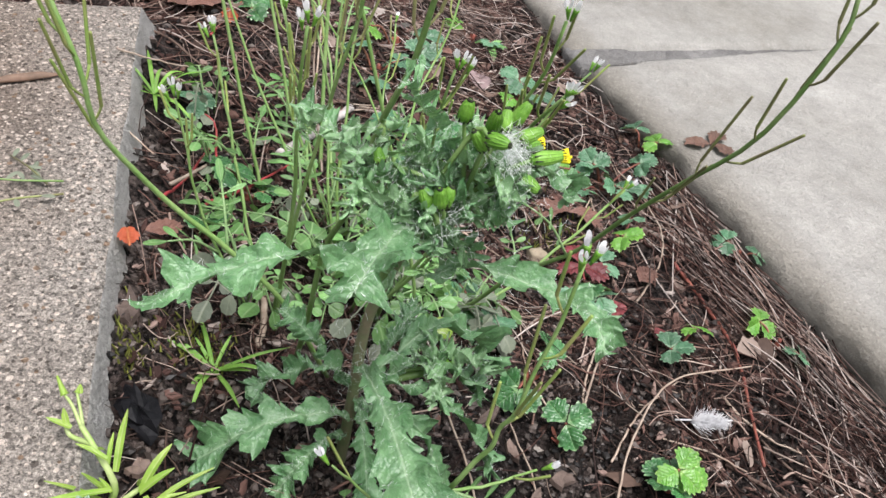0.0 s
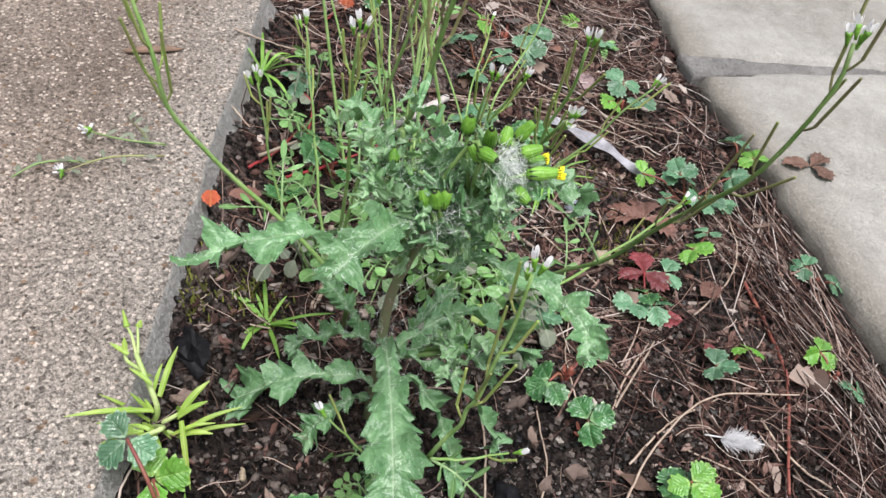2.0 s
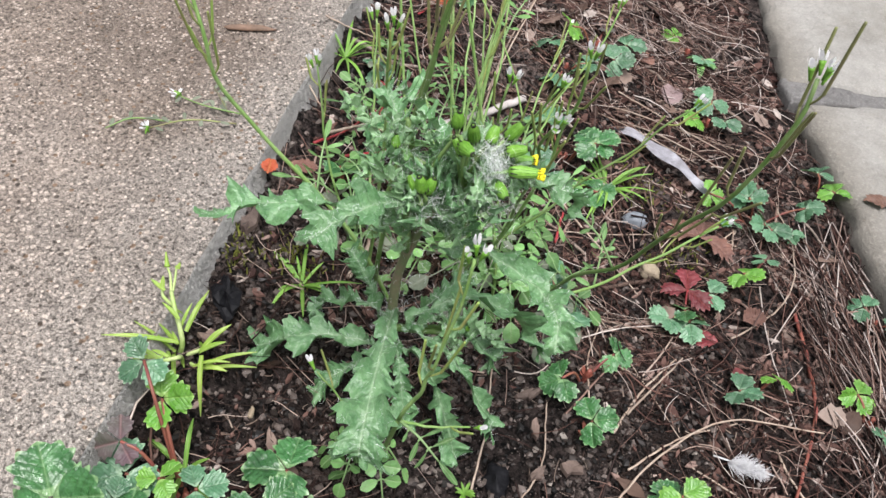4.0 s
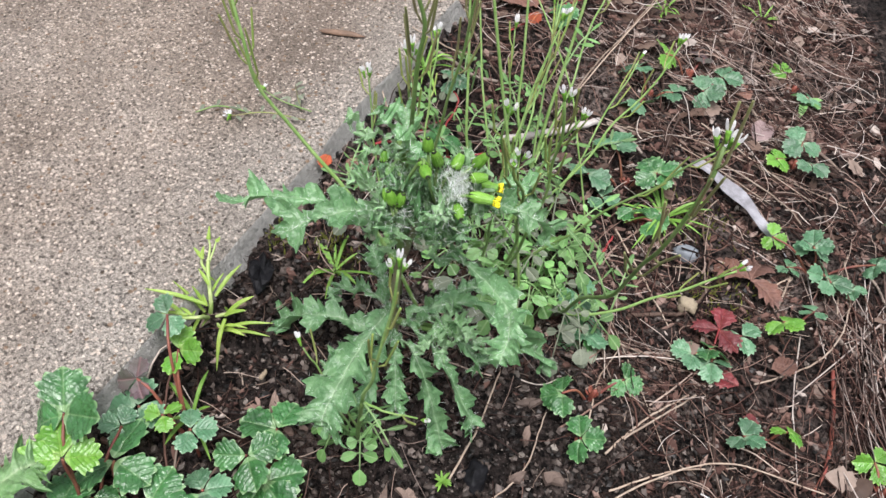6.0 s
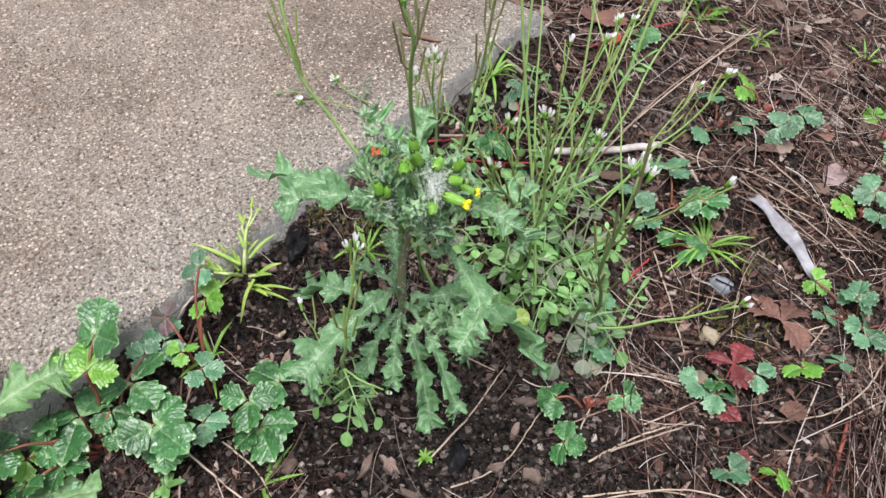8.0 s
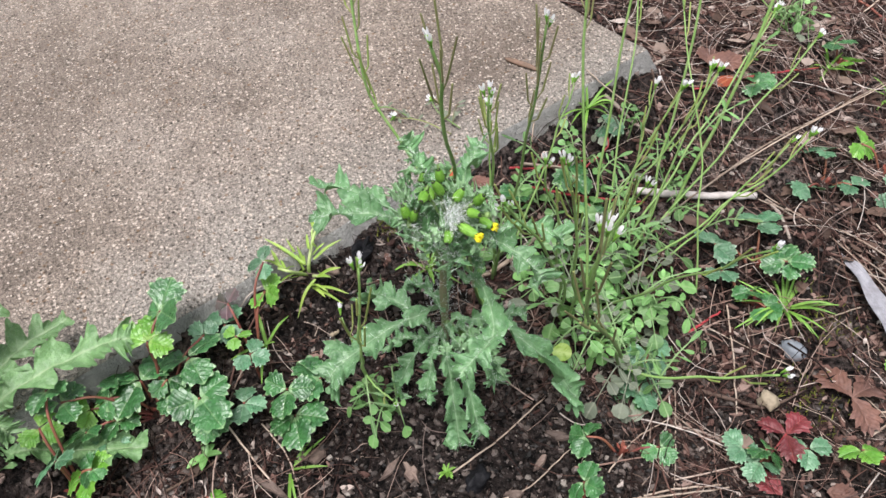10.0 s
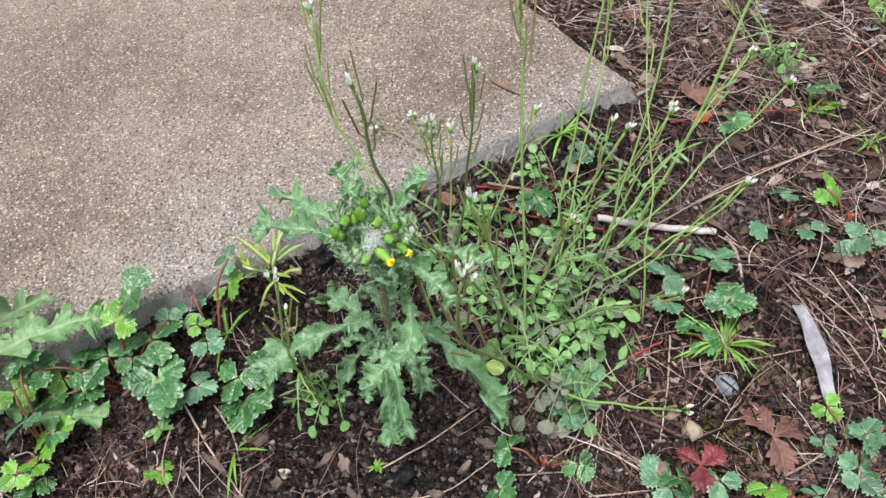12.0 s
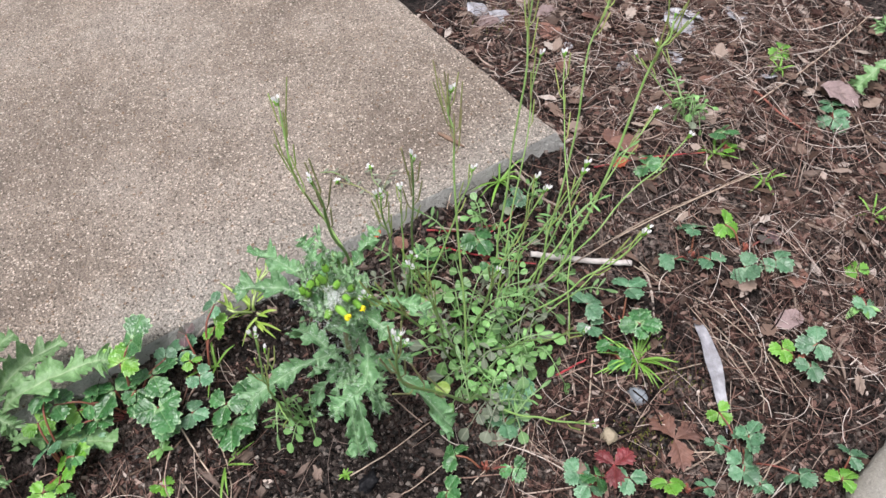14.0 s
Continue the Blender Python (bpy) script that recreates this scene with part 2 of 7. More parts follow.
LEAF_PURPLE = leaf_material("purple_leaf", (0.09, 0.04, 0.06), (0.2, 0.12, 0.12), (0.06, 0.07, 0.05), 0.45, 8, 0.04, 0.1, 0.0, 0.3, 0.2, 0.4)
LEAF_CRIMSON = leaf_material("crimson_leaf", (0.17, 0.02, 0.028), (0.34, 0.11, 0.09), (0.12, 0.03, 0.03), 0.4, 7, 0.02, 0.12, 0.0, 0.5, 0.3, 0.5, 0.0, 0.14, 0.15, 1.7)
LEAF_BROWN = leaf_material("russet_dry_leaf", (0.185, 0.088, 0.062), (0.33, 0.2, 0.16), (0.11, 0.058, 0.05), 0.55, 7, 0.02, 0.1, 0.0, 0.5, 0.3, 0.35, 0.0, 0.14, 0.15, 1.7)
LEAF_DARK = leaf_material("dark_brown_dry_leaf", (0.15, 0.08, 0.055), (0.22, 0.13, 0.1), (0.085, 0.046, 0.036), 0.55, 7, 0.02, 0.08, 0.0, 0.5, 0.3, 0.4, 0.0, 0.14, 0.1, 1.7)
LEAF_ORANGE = leaf_material("orange_red_leaf", (0.42, 0.085, 0.035), (0.5, 0.2, 0.09), (0.26, 0.06, 0.03), 0.5, 8, 0.05, 0.2, 0.0, 0.3, 0.2, 0.35)
LEAF_PALE = leaf_material("bleached_dry_leaf", (0.27, 0.262, 0.285), (0.17, 0.155, 0.155), (0.42, 0.42, 0.46), 0.6, 10, 0.02, 0.12, 0.0, 0.8, 0.15, 0.35, 0.0, 0.5, 0.1, 1.2)
LEAF_MAUVE = leaf_material("mauve_dry_leaf", (0.25, 0.185, 0.18), (0.34, 0.27, 0.255), (0.17, 0.12, 0.12), 0.6, 8, 0.02, 0.12, 0.0, 0.5, 0.2, 0.35, 0.0, 0.3, 0.1, 1.4)
CRESS = leaf_material("bittercress_leaf", (0.085, 0.21, 0.058), (0.3, 0.44, 0.2), (0.2, 0.38, 0.125), 0.36, 5, 0.04, 0.25, 0.0, 0.5, 0.45, 0.55)
CRESS_OLD = leaf_material("grey_bittercress_leaf", (0.12, 0.145, 0.1), (0.24, 0.26, 0.19), (0.17, 0.19, 0.14), 0.5, 5, 0.05, 0.15, 0.0, 0.3, 0.3, 0.35)
SPRIG = leaf_material("yellow_green_blade", (0.2, 0.35, 0.045), (0.42, 0.52, 0.2), (0.34, 0.44, 0.09), 0.4, 3, 0.12, 0.25, 0.0, 0.2, 0.15, 0.4)
GRASS = leaf_material("green_grass_blade", (0.12, 0.28, 0.035), (0.25, 0.4, 0.1), (0.2, 0.36, 0.07), 0.4, 3, 0.12, 0.22, 0.0, 0.25, 0.25, 0.4)
STEM = plain_material("green_stem", (0.14, 0.25, 0.065), (0.21, 0.31, 0.11), 120, 0.45, 0.0, 0.25)
SHOOT = plain_material("pale_fleshy_shoot", (0.42, 0.5, 0.22), (0.28, 0.42, 0.1), 120, 0.4, 0.1, 0.1)
STEM_GREY = plain_material("woolly_brownish_stem", (0.15, 0.19, 0.085), (0.21, 0.17, 0.11), 140, 0.65, 0.0, 0.1)
POD = plain_material("bittercress_seed_pod", (0.2, 0.29, 0.07), (0.22, 0.22, 0.08), 90, 0.45, 0.0, 0.3)
POD_DARK = plain_material("purple_brown_seed_pod", (0.17, 0.15, 0.075), (0.2, 0.23, 0.08), 120, 0.45, 0.0, 0.3)
PETAL = plain_material("white_petal", (0.85, 0.84, 0.84), (0.75, 0.73, 0.76), 300, 0.5, 0.3, 0.06)
HEAD = plain_material("groundsel_bract", (0.11, 0.27, 0.028), (0.2, 0.4, 0.06), 260, 0.4, 0.1, 0.12)
BRACT_TIP = plain_material("dark_bract_tip", (0.012, 0.02, 0.008), (0.03, 0.035, 0.012), 500, 0.5)
FLORET = plain_material("yellow_floret", (0.95, 0.86, 0.03), (0.9, 0.76, 0.02), 900, 0.5, 0.1, 0.05)
WOOL = plain_material("white_wool", (0.84, 0.86, 0.84), (0.88, 0.9, 0.9), 300, 0.8, 0.35, 0.1, True, 0.0)
RED_STEM = plain_material("red_runner", (0.32, 0.035, 0.045), (0.22, 0.05, 0.04), 90, 0.45, 0.0, 0.2)
RED_BROWN = plain_material("red_brown_stalk", (0.26, 0.09, 0.06), (0.2, 0.05, 0.04), 120, 0.5, 0.0, 0.2)
PETIOLE = plain_material("reddish_petiole", (0.19, 0.08, 0.045), (0.17, 0.045, 0.04), 100, 0.5, 0.0, 0.3)
STRAW = plain_material("dry_straw", (0.37, 0.3, 0.24), (0.25, 0.18, 0.135), 120, 0.6, 0.0, 0.3)
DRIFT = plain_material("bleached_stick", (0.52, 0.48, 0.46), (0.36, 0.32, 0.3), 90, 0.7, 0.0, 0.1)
TWIG = plain_material("dark_twig", (0.1, 0.065, 0.045), (0.16, 0.1, 0.07), 120, 0.7, 0.0, 0.3)
CHAR = plain_material("charcoal", (0.006, 0.006, 0.007), (0.014, 0.014, 0.016), 90, 0.5, 0.0, 0.1, False, 1.0, 0.1)
STONE = plain_material("grey_stone", (0.22, 0.245, 0.275), (0.15, 0.165, 0.185), 80, 0.6, 0.0, 0.2, False, 0.6)
PEBBLE = plain_material("tan_pebble", (0.36, 0.3, 0.21), (0.25, 0.2, 0.14), 120, 0.7, 0.0, 0.25, False, 0.6)
MOSS = plain_material("yellow_moss", (0.16, 0.17, 0.03), (0.09, 0.1, 0.02), 300, 0.8, 0.1, 0.4, True)
FEATHER = plain_material("white_down", (0.8, 0.8, 0.8), (0.7, 0.7, 0.72), 300, 0.7, 0.4, 0.05)
BARK = plain_material("bark_chip", (0.15, 0.108, 0.088), (0.075, 0.051, 0.041), 140, 0.75, 0.0, 0.45, False, 0.9)
NEEDLES = litter_material("dry_needles", ((0.0, (0.009, 0.006, 0.0055)), (0.42, (0.044, 0.024, 0.02)), (0.66, (0.118, 0.064, 0.051)), (0.82, (0.25, 0.16, 0.13)), (0.94, (0.43, 0.335, 0.28)), (1.0, (0.6, 0.53, 0.48))))
NEEDLES_PALE = litter_material("bleached_needles", ((0.0, (0.045, 0.03, 0.027)), (0.4, (0.14, 0.1, 0.086)), (0.75, (0.34, 0.27, 0.238)), (1.0, (0.58, 0.52, 0.48))))
NEEDLE_BITS = litter_material("needle_fragments", ((0.0, (0.008, 0.006, 0.005)), (0.6, (0.04, 0.026, 0.021)), (0.9, (0.11, 0.075, 0.06)), (1.0, (0.34, 0.27, 0.22))))
TWIGS = litter_material("twig_litter", ((0.0, (0.035, 0.024, 0.02)), (0.5, (0.11, 0.075, 0.06)), (0.8, (0.22, 0.17, 0.14)), (1.0, (0.4, 0.35, 0.31))), 0.75, 0.0, 300)
CRUMBS = litter_material("soil_crumbs", ((0.0, (0.003, 0.0025, 0.002)), (0.35, (0.014, 0.0105, 0.009)), (0.65, (0.07, 0.055, 0.047)), (0.95, (0.125, 0.1, 0.088)), (1.0, (0.22, 0.195, 0.17))), 0.5, 0.0, 600, 0.35)
TORN = litter_material("torn_leaf_pieces", ((0.0, (0.03, 0.018, 0.013)), (0.35, (0.075, 0.046, 0.034)), (0.65, (0.15, 0.1, 0.077)), (0.9, (0.27, 0.21, 0.175)), (1.0, (0.45, 0.39, 0.35))), 0.6, 0.1, 350, 0.25)
FLAKES = litter_material("leaf_flakes", ((0.0, (0.014, 0.009, 0.008)), (0.4, (0.06, 0.032, 0.027)), (0.7, (0.15, 0.086, 0.07)), (0.92, (0.28, 0.2, 0.17)), (1.0, (0.45, 0.39, 0.35))), 0.7, 0.08, 300)


# ---- helpers of shape ----
def link_mesh(name, verts, faces, mat, parent=None, label="", uv=None, smooth=True, base=None):
    """Links a mesh of world-placed vertices; under a parent they are kept relative to its place."""
    me = bpy.data.meshes.new(name)
    v = np.asarray(verts, float)
    if base is not None:
        v = v - np.asarray(base, float)
    me.from_pydata(v.tolist(), [], faces if isinstance(faces, list) else faces.tolist())
    me.materials.append(mat)
    if uv is not None:
        layer = me.uv_layers.new(name="leaf")
        loops = np.empty(len(me.loops), int)
        me.loops.foreach_get("vertex_index", loops)
        layer.data.foreach_set("uv", np.asarray(uv, float)[loops].ravel())
    if smooth:
        me.polygons.foreach_set("use_smooth", [True] * len(me.polygons))
    me.update()
    ob = new(name, me)
    if parent is not None:
        ob.parent = parent
    if label:
        ob["label"] = label
    return ob


def thing(name, at, label, category, group="", kind=""):
    ob = new(name)
    ob.empty_display_size = 0.01
    ob.location = at
    return tagged(ob, label, category, group, kind)


def origin(ob):
    """The world place of a thing or of a part (parts are not turned)."""
    p = Vector((0, 0, 0))
    while ob is not None:
        p += ob.location
        ob = ob.parent
    return np.array(p)


def part(name, shape, mat, parent, label=""):
    """Links a shape (vertices, faces, uv) as one mesh under a thing or a part."""
    v, f, uv = shape
    return link_mesh(name, v, f, mat, parent, label, uv, True, origin(parent))


def join(*shapes):
    vs, fs, us, n = [], [], [], 0
    for v, f, u in shapes:
        v = np.asarray(v, float)
        vs.append(v)
        fs += [tuple(i + n for i in q) for q in f]
        us.append(np.full((len(v), 2), 0.5) if u is None else np.asarray(u, float))
        n += len(v)
    return np.vstack(vs), fs, np.vstack(us)


def unit(v):
    v = np.asarray(v, float)
    return v / max(np.linalg.norm(v), 1e-9)


def glide(points, n):
    """n points along a smooth curve through the given ones."""
    p = np.asarray(points, float)
    if len(p) == 2:
        return p[0] + (p[1] - p[0]) * np.linspace(0, 1, n)[:, None]
    q = np.vstack([2 * p[0] - p[1], p, 2 * p[-1] - p[-2]])
    out = []
    for s in np.linspace(0, len(p) - 1, n):
        i = min(int(s), len(p) - 2)
        t = s - i
        a, b, c, d = q[i], q[i + 1], q[i + 2], q[i + 3]
        out.append(0.5 * (2 * b + (c - a) * t + (2 * a - 5 * b + 4 * c - d) * t * t + (3 * b - a - 3 * c + d) * t ** 3))
    return np.array(out)


def tube(points, r0, r1, n=12, sides=6, ripple=0.0):
    """A tapered round stalk along a curve, with closed ends."""
    c = glide(points, n)
    d = np.gradient(c, axis=0)
    d /= np.linalg.norm(d, axis=1)[:, None] + 1e-12
    ref = np.array([0.31, 0.95, 0.05]) if abs(d[:, 2]).mean() > 0.6 else np.array([0.05, 0.1, 1.0])
    vs = []
    for i in range(n):
        a = unit(np.cross(d[i], ref))
        b = np.cross(d[i], a)
        r = r0 + (r1 - r0) * i / (n - 1)
        r *= 1 + ripple * random.uniform(-1, 1)
        for k in range(sides):
            w = 2 * math.pi * k / sides
            vs.append(c[i] + r * (math.cos(w) * a + math.sin(w) * b))
    fs = [(i * sides + k, i * sides + (k + 1) % sides, (i + 1) * sides + (k + 1) % sides, (i + 1) * sides + k) for i in range(n - 1) for k in range(sides)]
    fs.append(tuple(range(sides - 1, -1, -1)))
    fs.append(tuple((n - 1) * sides + k for k in range(sides)))
    return np.array(vs), fs, None


def edge_side(x, y):
    """How far a place lies to the bed's side of the grey slab's long edge, and how far along it."""
    return (x + 0.058) * 0.941 + (y - 0.06) * 0.337, (x + 0.058) * -0.337 + (y - 0.06) * 0.941


def bed(x, y):
    """The bed's mean height: it falls away from the grey slab."""
    s, a = edge_side(x, y)
    s = max(s, 0.0)
    far, near = min(max((a - 0.2) / 0.12, 0), 1), min(max((0.19 - s) / 0.06, 0), 1)
    return -0.009 - 0.068 * (1 - math.exp(-s / 0.082)) + 0.015 * far * near * min(1, s / 0.04) - 0.012 * min(max((a - 0.26) / 0.05, 0), 1) * math.exp(-s / 0.02)


def bed_fine(x, y):
    """The bed with its lumps."""
    p = Vector((x, y, 0))
    z = bed(x, y)
    z += 0.0045 * noise.noise(p * 22) + 0.003 * noise.noise(p * 60) + 0.002 * noise.noise(p * 140)
    c = noise.noise(p * 260)
    return z + 0.0011 * c + 0.0007 * noise.noise(p * 520)


def strip_leaf(spine, half, rows=40, cols=4, fold=0.25, wave=0.0, waves=6, up=(0, 0, 1), twist=0.0, curl=0.0, slant=0.0, ruffle=0.0):
    """A leaf along a spine; half(v) gives the half-width left and right; fold lifts the margins, wave ruffles them."""
    c = glide(spine, rows + 1)
    d = np.gradient(c, axis=0)
    d /= np.linalg.norm(d, axis=1)[:, None] + 1e-12
    vs, us = [], []
    phase, seed = random.uniform(0, 6), random.uniform(0, 90)
    widest = max(max(half(i / 40)[:2]) for i in range(41))
    for i in range(rows + 1):
        v = i / rows
        side = unit(np.cross(d[i], np.asarray(up, float)))
        nor = np.cross(side, d[i])
        a = twist * v
        side, nor = side * math.cos(a) + nor * math.sin(a), nor * math.cos(a) - side * math.sin(a)
        wl, wr, *tilts = half(v)
        for k in range(-cols, cols + 1):
            u = k / cols
            w = wl if u < 0 else wr
            x = u * w
            z = fold * abs(x) - curl * x * x / max(w, 1e-5) + wave * abs(u) ** 1.5 * math.sin(waves * 2 * math.pi * v + phase + (1.7 if u < 0 else 0))
            if tilts:
                z += tilts[0 if u < 0 else 1] * max(0.0, abs(u) - 0.25) * w
            if ruffle:
                q = Vector((x * 160 + seed, v * 7, seed))
                z += ruffle * abs(u) * noise.noise(q)
                z += 0.3 * ruffle * noise.noise(q * 2.1)
                z += 0.12 * ruffle * noise.noise(Vector((x * 300 + seed, v * 30, seed)))
            vs.append(c[i] + side * x + nor * z + d[i] * (slant * abs(x) * abs(u)))
            us.append((0.5 + 0.5 * x / widest, v))
    m = 2 * cols + 1
    fs = [(i * m + k, i * m + k + 1, (i + 1) * m + k + 1, (i + 1) * m + k) for i in range(rows) for k in range(2 * cols)]
    return np.array(vs), fs, np.array(us)


def round_leaf(at, ahead, normal, length, width, teeth=0, depth=0.1, rings=4, steps=36, cup=0.1, droop=0.15, quilt=0.0, veins=7, notch=0.0, widest=0.55, wedge=0.0):
    """A leaf blade from its base point: rounded outline, teeth towards the tip, folded and drooping."""
    ahead = unit(ahead)
    nor = unit(np.asarray(normal, float) - np.dot(normal, ahead) * ahead)
    side = np.cross(ahead, nor)
    pts, us = [], []

    def place(x, y):
        r = abs(x)
        z = cup * r - droop * length * (y / length) ** 2 + 0.07 * length * noise.noise(Vector((x * 120 + at[0] * 900, y * 120 + at[1] * 900, 0))) + 0.03 * length * noise.noise(Vector((x * 420, y * 420, at[0] * 900))) - 1.4 * cup * r * r / width
        z -= quilt * abs(((y / length - 0.75 * r / width) * veins) % 1.0 - 0.5) * 2
        pts.append(np.asarray(at, float) + side * x + ahead * y + nor * z)
        us.append((0.5 + x / width * 0.5, y / length))

    cy = widest * length
    place(0, cy)
    for j in range(1, rings + 1):
        f = j / rings
        for k in range(steps):
            w = 2 * math.pi * k / steps
            sx, sy = math.sin(w), -math.cos(w)
            down = max(0.0, -sy)
            rx = 0.5 * width * (1 - 0.55 * down ** 2.2) * (1 - wedge * down)
            ry = (length - cy) if sy > 0 else cy
            t = 1.0
            if teeth:
                edge = max(0.0, min(1.0, 1.25 - down * 1.6))
                round_to = min(k, steps - k) / (steps / 2)
                saw = (round_to * teeth + 0.7) % 1.0
                peak = saw / 0.7 if saw < 0.7 else (1 - saw) / 0.3
                t = 1 + depth * edge * (peak * 1.7 - 0.7)
            if notch and sy > 0.9:
                t -= notch * (sy - 0.9) * 10
            t = 1 + (t - 1) * f ** 2
            place(sx * rx * f * t, cy + sy * ry * f * t)
    fs = [(0, 1 + k, 1 + (k + 1) % steps) for k in range(steps)]
    for j in range(rings - 1):
        for k in range(steps):
            a, b = 1 + j * steps + k, 1 + j * steps + (k + 1) % steps
            fs.append((a, a + steps, b + steps, b))
    return np.array(pts), fs, np.array(us)


def lump(at, size, seed=0, rough=0.3, sides=10, rings=7, turn=0.0, facet=8.0):
    """An irregular stone-like body with the given three sizes."""
    vs = []
    ca, sa = math.cos(turn), math.sin(turn)
    for i in range(rings + 1):
        th = math.pi * i / rings
        for k in range(sides):
            w = 2 * math.pi * k / sides
            d = Vector((math.sin(th) * math.cos(w), math.sin(th) * math.sin(w), math.cos(th)))
            r = 1 + rough * noise.noise(d * 1.7 + Vector((seed * 7.3, seed, 0))) + rough * 0.4 * noise.noise(d * facet * 0.6 + Vector((0, seed * 3.1, 0)))
            x, y, z = d.x * r * size[0] / 2, d.y * r * size[1] / 2, d.z * r * size[2] / 2
            vs.append((at[0] + ca * x - sa * y, at[1] + sa * x + ca * y, at[2] + z))
    fs = [(i * sides + k, (i + 1) * sides + k, (i + 1) * sides + (k + 1) % sides, i * sides + (k + 1) % sides) for i in range(rings) for k in range(sides)]
    return np.array(vs), fs, None


def shard(at, long, wide, thick, turn, tilt=(0.0, 0.0), seed=0):
    """A torn flat chip: an angular, splintered outline with thickness and a bend."""
    rnd = random.Random(seed)
    m = 11
    outline, skew = [], rnd.uniform(-0.5, 0.5)
    for j in range(m):
        a = 2 * math.pi * (j + rnd.uniform(-0.35, 0.35)) / m
        c, s = math.cos(a), math.sin(a)
        q = (abs(c) + abs(s)) ** -0.9 * rnd.uniform(0.62, 1.15)
        y = s * q * wide / 2
        outline.append((c * q * long / 2 + skew * y, y))
    bend = rnd.uniform(-0.3, 0.7)
    ca, sa = math.cos(turn), math.sin(turn)
    vs = []
    for up in (0, 1):
        for x, y in [(0.0, 0.0)] + outline:
            k = 1 - 0.12 * up if (x or y) else 1
            z = up * thick * rnd.uniform(0.6, 1.2) + bend * (2 * x / long) ** 2 * thick * 2 + tilt[0] * x + tilt[1] * y
            vs.append((at[0] + ca * x * k - sa * y * k, at[1] + sa * x * k + ca * y * k, at[2] + z))
    n = m + 1
    fs = []
    for j in range(m):
        a, b = 1 + j, 1 + (j + 1) % m
        fs += [(0, b, a), (n, n + a, n + b), (a, b, n + b, n + a)]
    return np.array(vs), fs, None


# ---- ground: one sheet, fine in the bed and coarse out to the horizon ----
def spread_axis(low, high, step, far):
    a = list(np.arange(low, high + step / 2, step))
    d, x = step * 1.6, high
    while x < far:
        x += d
        d *= 1.45
        a.append(x)
    d, x = step * 1.6, low
    while x > -far:
        x -= d
        d *= 1.45
        a.insert(0, x)
    return a


def build_ground():
    xs, ys = spread_axis(-0.36, 0.24, 0.0025, 60), spread_axis(-0.1, 0.66, 0.0025, 60)
    vs = [(x, y, bed_fine(x, y)) for y in ys for x in xs]
    n = len(xs)
    fs = [(j * n + i, j * n + i + 1, (j + 1) * n + i + 1, (j + 1) * n + i) for j in range(len(ys) - 1) for i in range(n - 1)]
    return tagged(link_mesh("ground", vs, fs, SOIL), "dark damp garden soil sloping between two paving slabs", "soil", kind="structure")


def slab_profile(length, step, radius, thick, batter=0.0):
    """Offsets and heights over one side, the top and the other side of a worn slab; batter spreads its sides outwards."""
    r = radius
    if batter:
        rim = [(-batter * 1.15, -thick), (-batter * 1.1, -0.026), (-batter, -0.018), (-batter * 0.72, -0.0125), (-batter * 0.42, -0.0075), (-batter * 0.14, -0.0026), (0.0, -0.0005), (0.4 * r, -0.0001), (1.2 * r, 0.0)]
        inner = list(np.arange(1.2 * r + step, length - 1.2 * r - step / 2, step))
        return rim + [(o, 0.0) for o in inner] + [(length - o, z) for o, z in reversed(rim)]
    rim = [(0.0, -thick), (0.0, -0.5 * thick), (0.0, -1.6 * r), (0.06 * r, -0.75 * r), (0.3 * r, -0.28 * r), (0.75 * r, -0.06 * r), (1.4 * r, 0.0)]
    inner = list(np.arange(1.4 * r + step, length - 1.4 * r - step / 2, step))
    return rim + [(o, 0.0) for o in inner] + [(length - o, z) for o, z in reversed(rim)]


def paving_slab(corner, way_a, way_b, long_a, long_b, top, thick, radius, mat, label, wear, uneven, step=0.005, batter=0.0):
    a, b = np.array([*way_a, 0.0]), np.array([*way_b, 0.0])
    pa, pb = slab_profile(long_a, step, radius, thick, batter), slab_profile(long_b, step, radius, thick, batter)
    vs = []
    for oa, za in pa:
        for ob, zb in pb:
            p = np.array([*corner, top]) + a * oa + b * ob
            z = min(za, zb)
            near = min(oa, ob, long_a - oa, long_b - ob)
            q = Vector((p[0], p[1], z))
            lift = uneven * (noise.noise(q * 14) + 0.5 * noise.noise(q * 45) + 0.25 * noise.noise(q * 130))
            if near < 0.012:
                k = wear * (0.6 * noise.noise(q * 30) + 0.5 * noise.noise(q * 90) + 0.3 * noise.noise(q * 220)) * (1 - near / 0.012)
                towards = (a if min(oa, long_a - oa) < min(ob, long_b - ob) else b)
                turned = 1 if min(oa, ob) == near else -1
                p = p + towards * (turned * k)
                lift -= abs(k) * 0.35
            p[2] += z + lift
            vs.append(p)
    n = len(pb)
    fs = [(i * n + j, (i + 1) * n + j, (i + 1) * n + j + 1, i * n + j + 1) for i in range(len(pa) - 1) for j in range(n - 1)]
    return tagged(link_mesh("paving_slab", vs, fs, mat), label, "paving slab", kind="structure")


ground = build_ground()
paving_slab((-0.1560, 0.3255), (0.337, -0.941), (-0.941, -0.337), 0.9, 0.7, 0.0, 0.045, 0.0035, CONCRETE,
            "weathered grey-brown concrete paving slab with a worn edge", 0.0013, 0.0006, 0.005, 0.0065)
paving_slab((0.068, 0.4835), (0.514, -0.857), (0.857, 0.514), 0.6, 0.6, -0.06, 0.045, 0.009, PALE_CONCRETE,
            "pale beige concrete paving slab with rounded edges", 0.005, 0.0016)
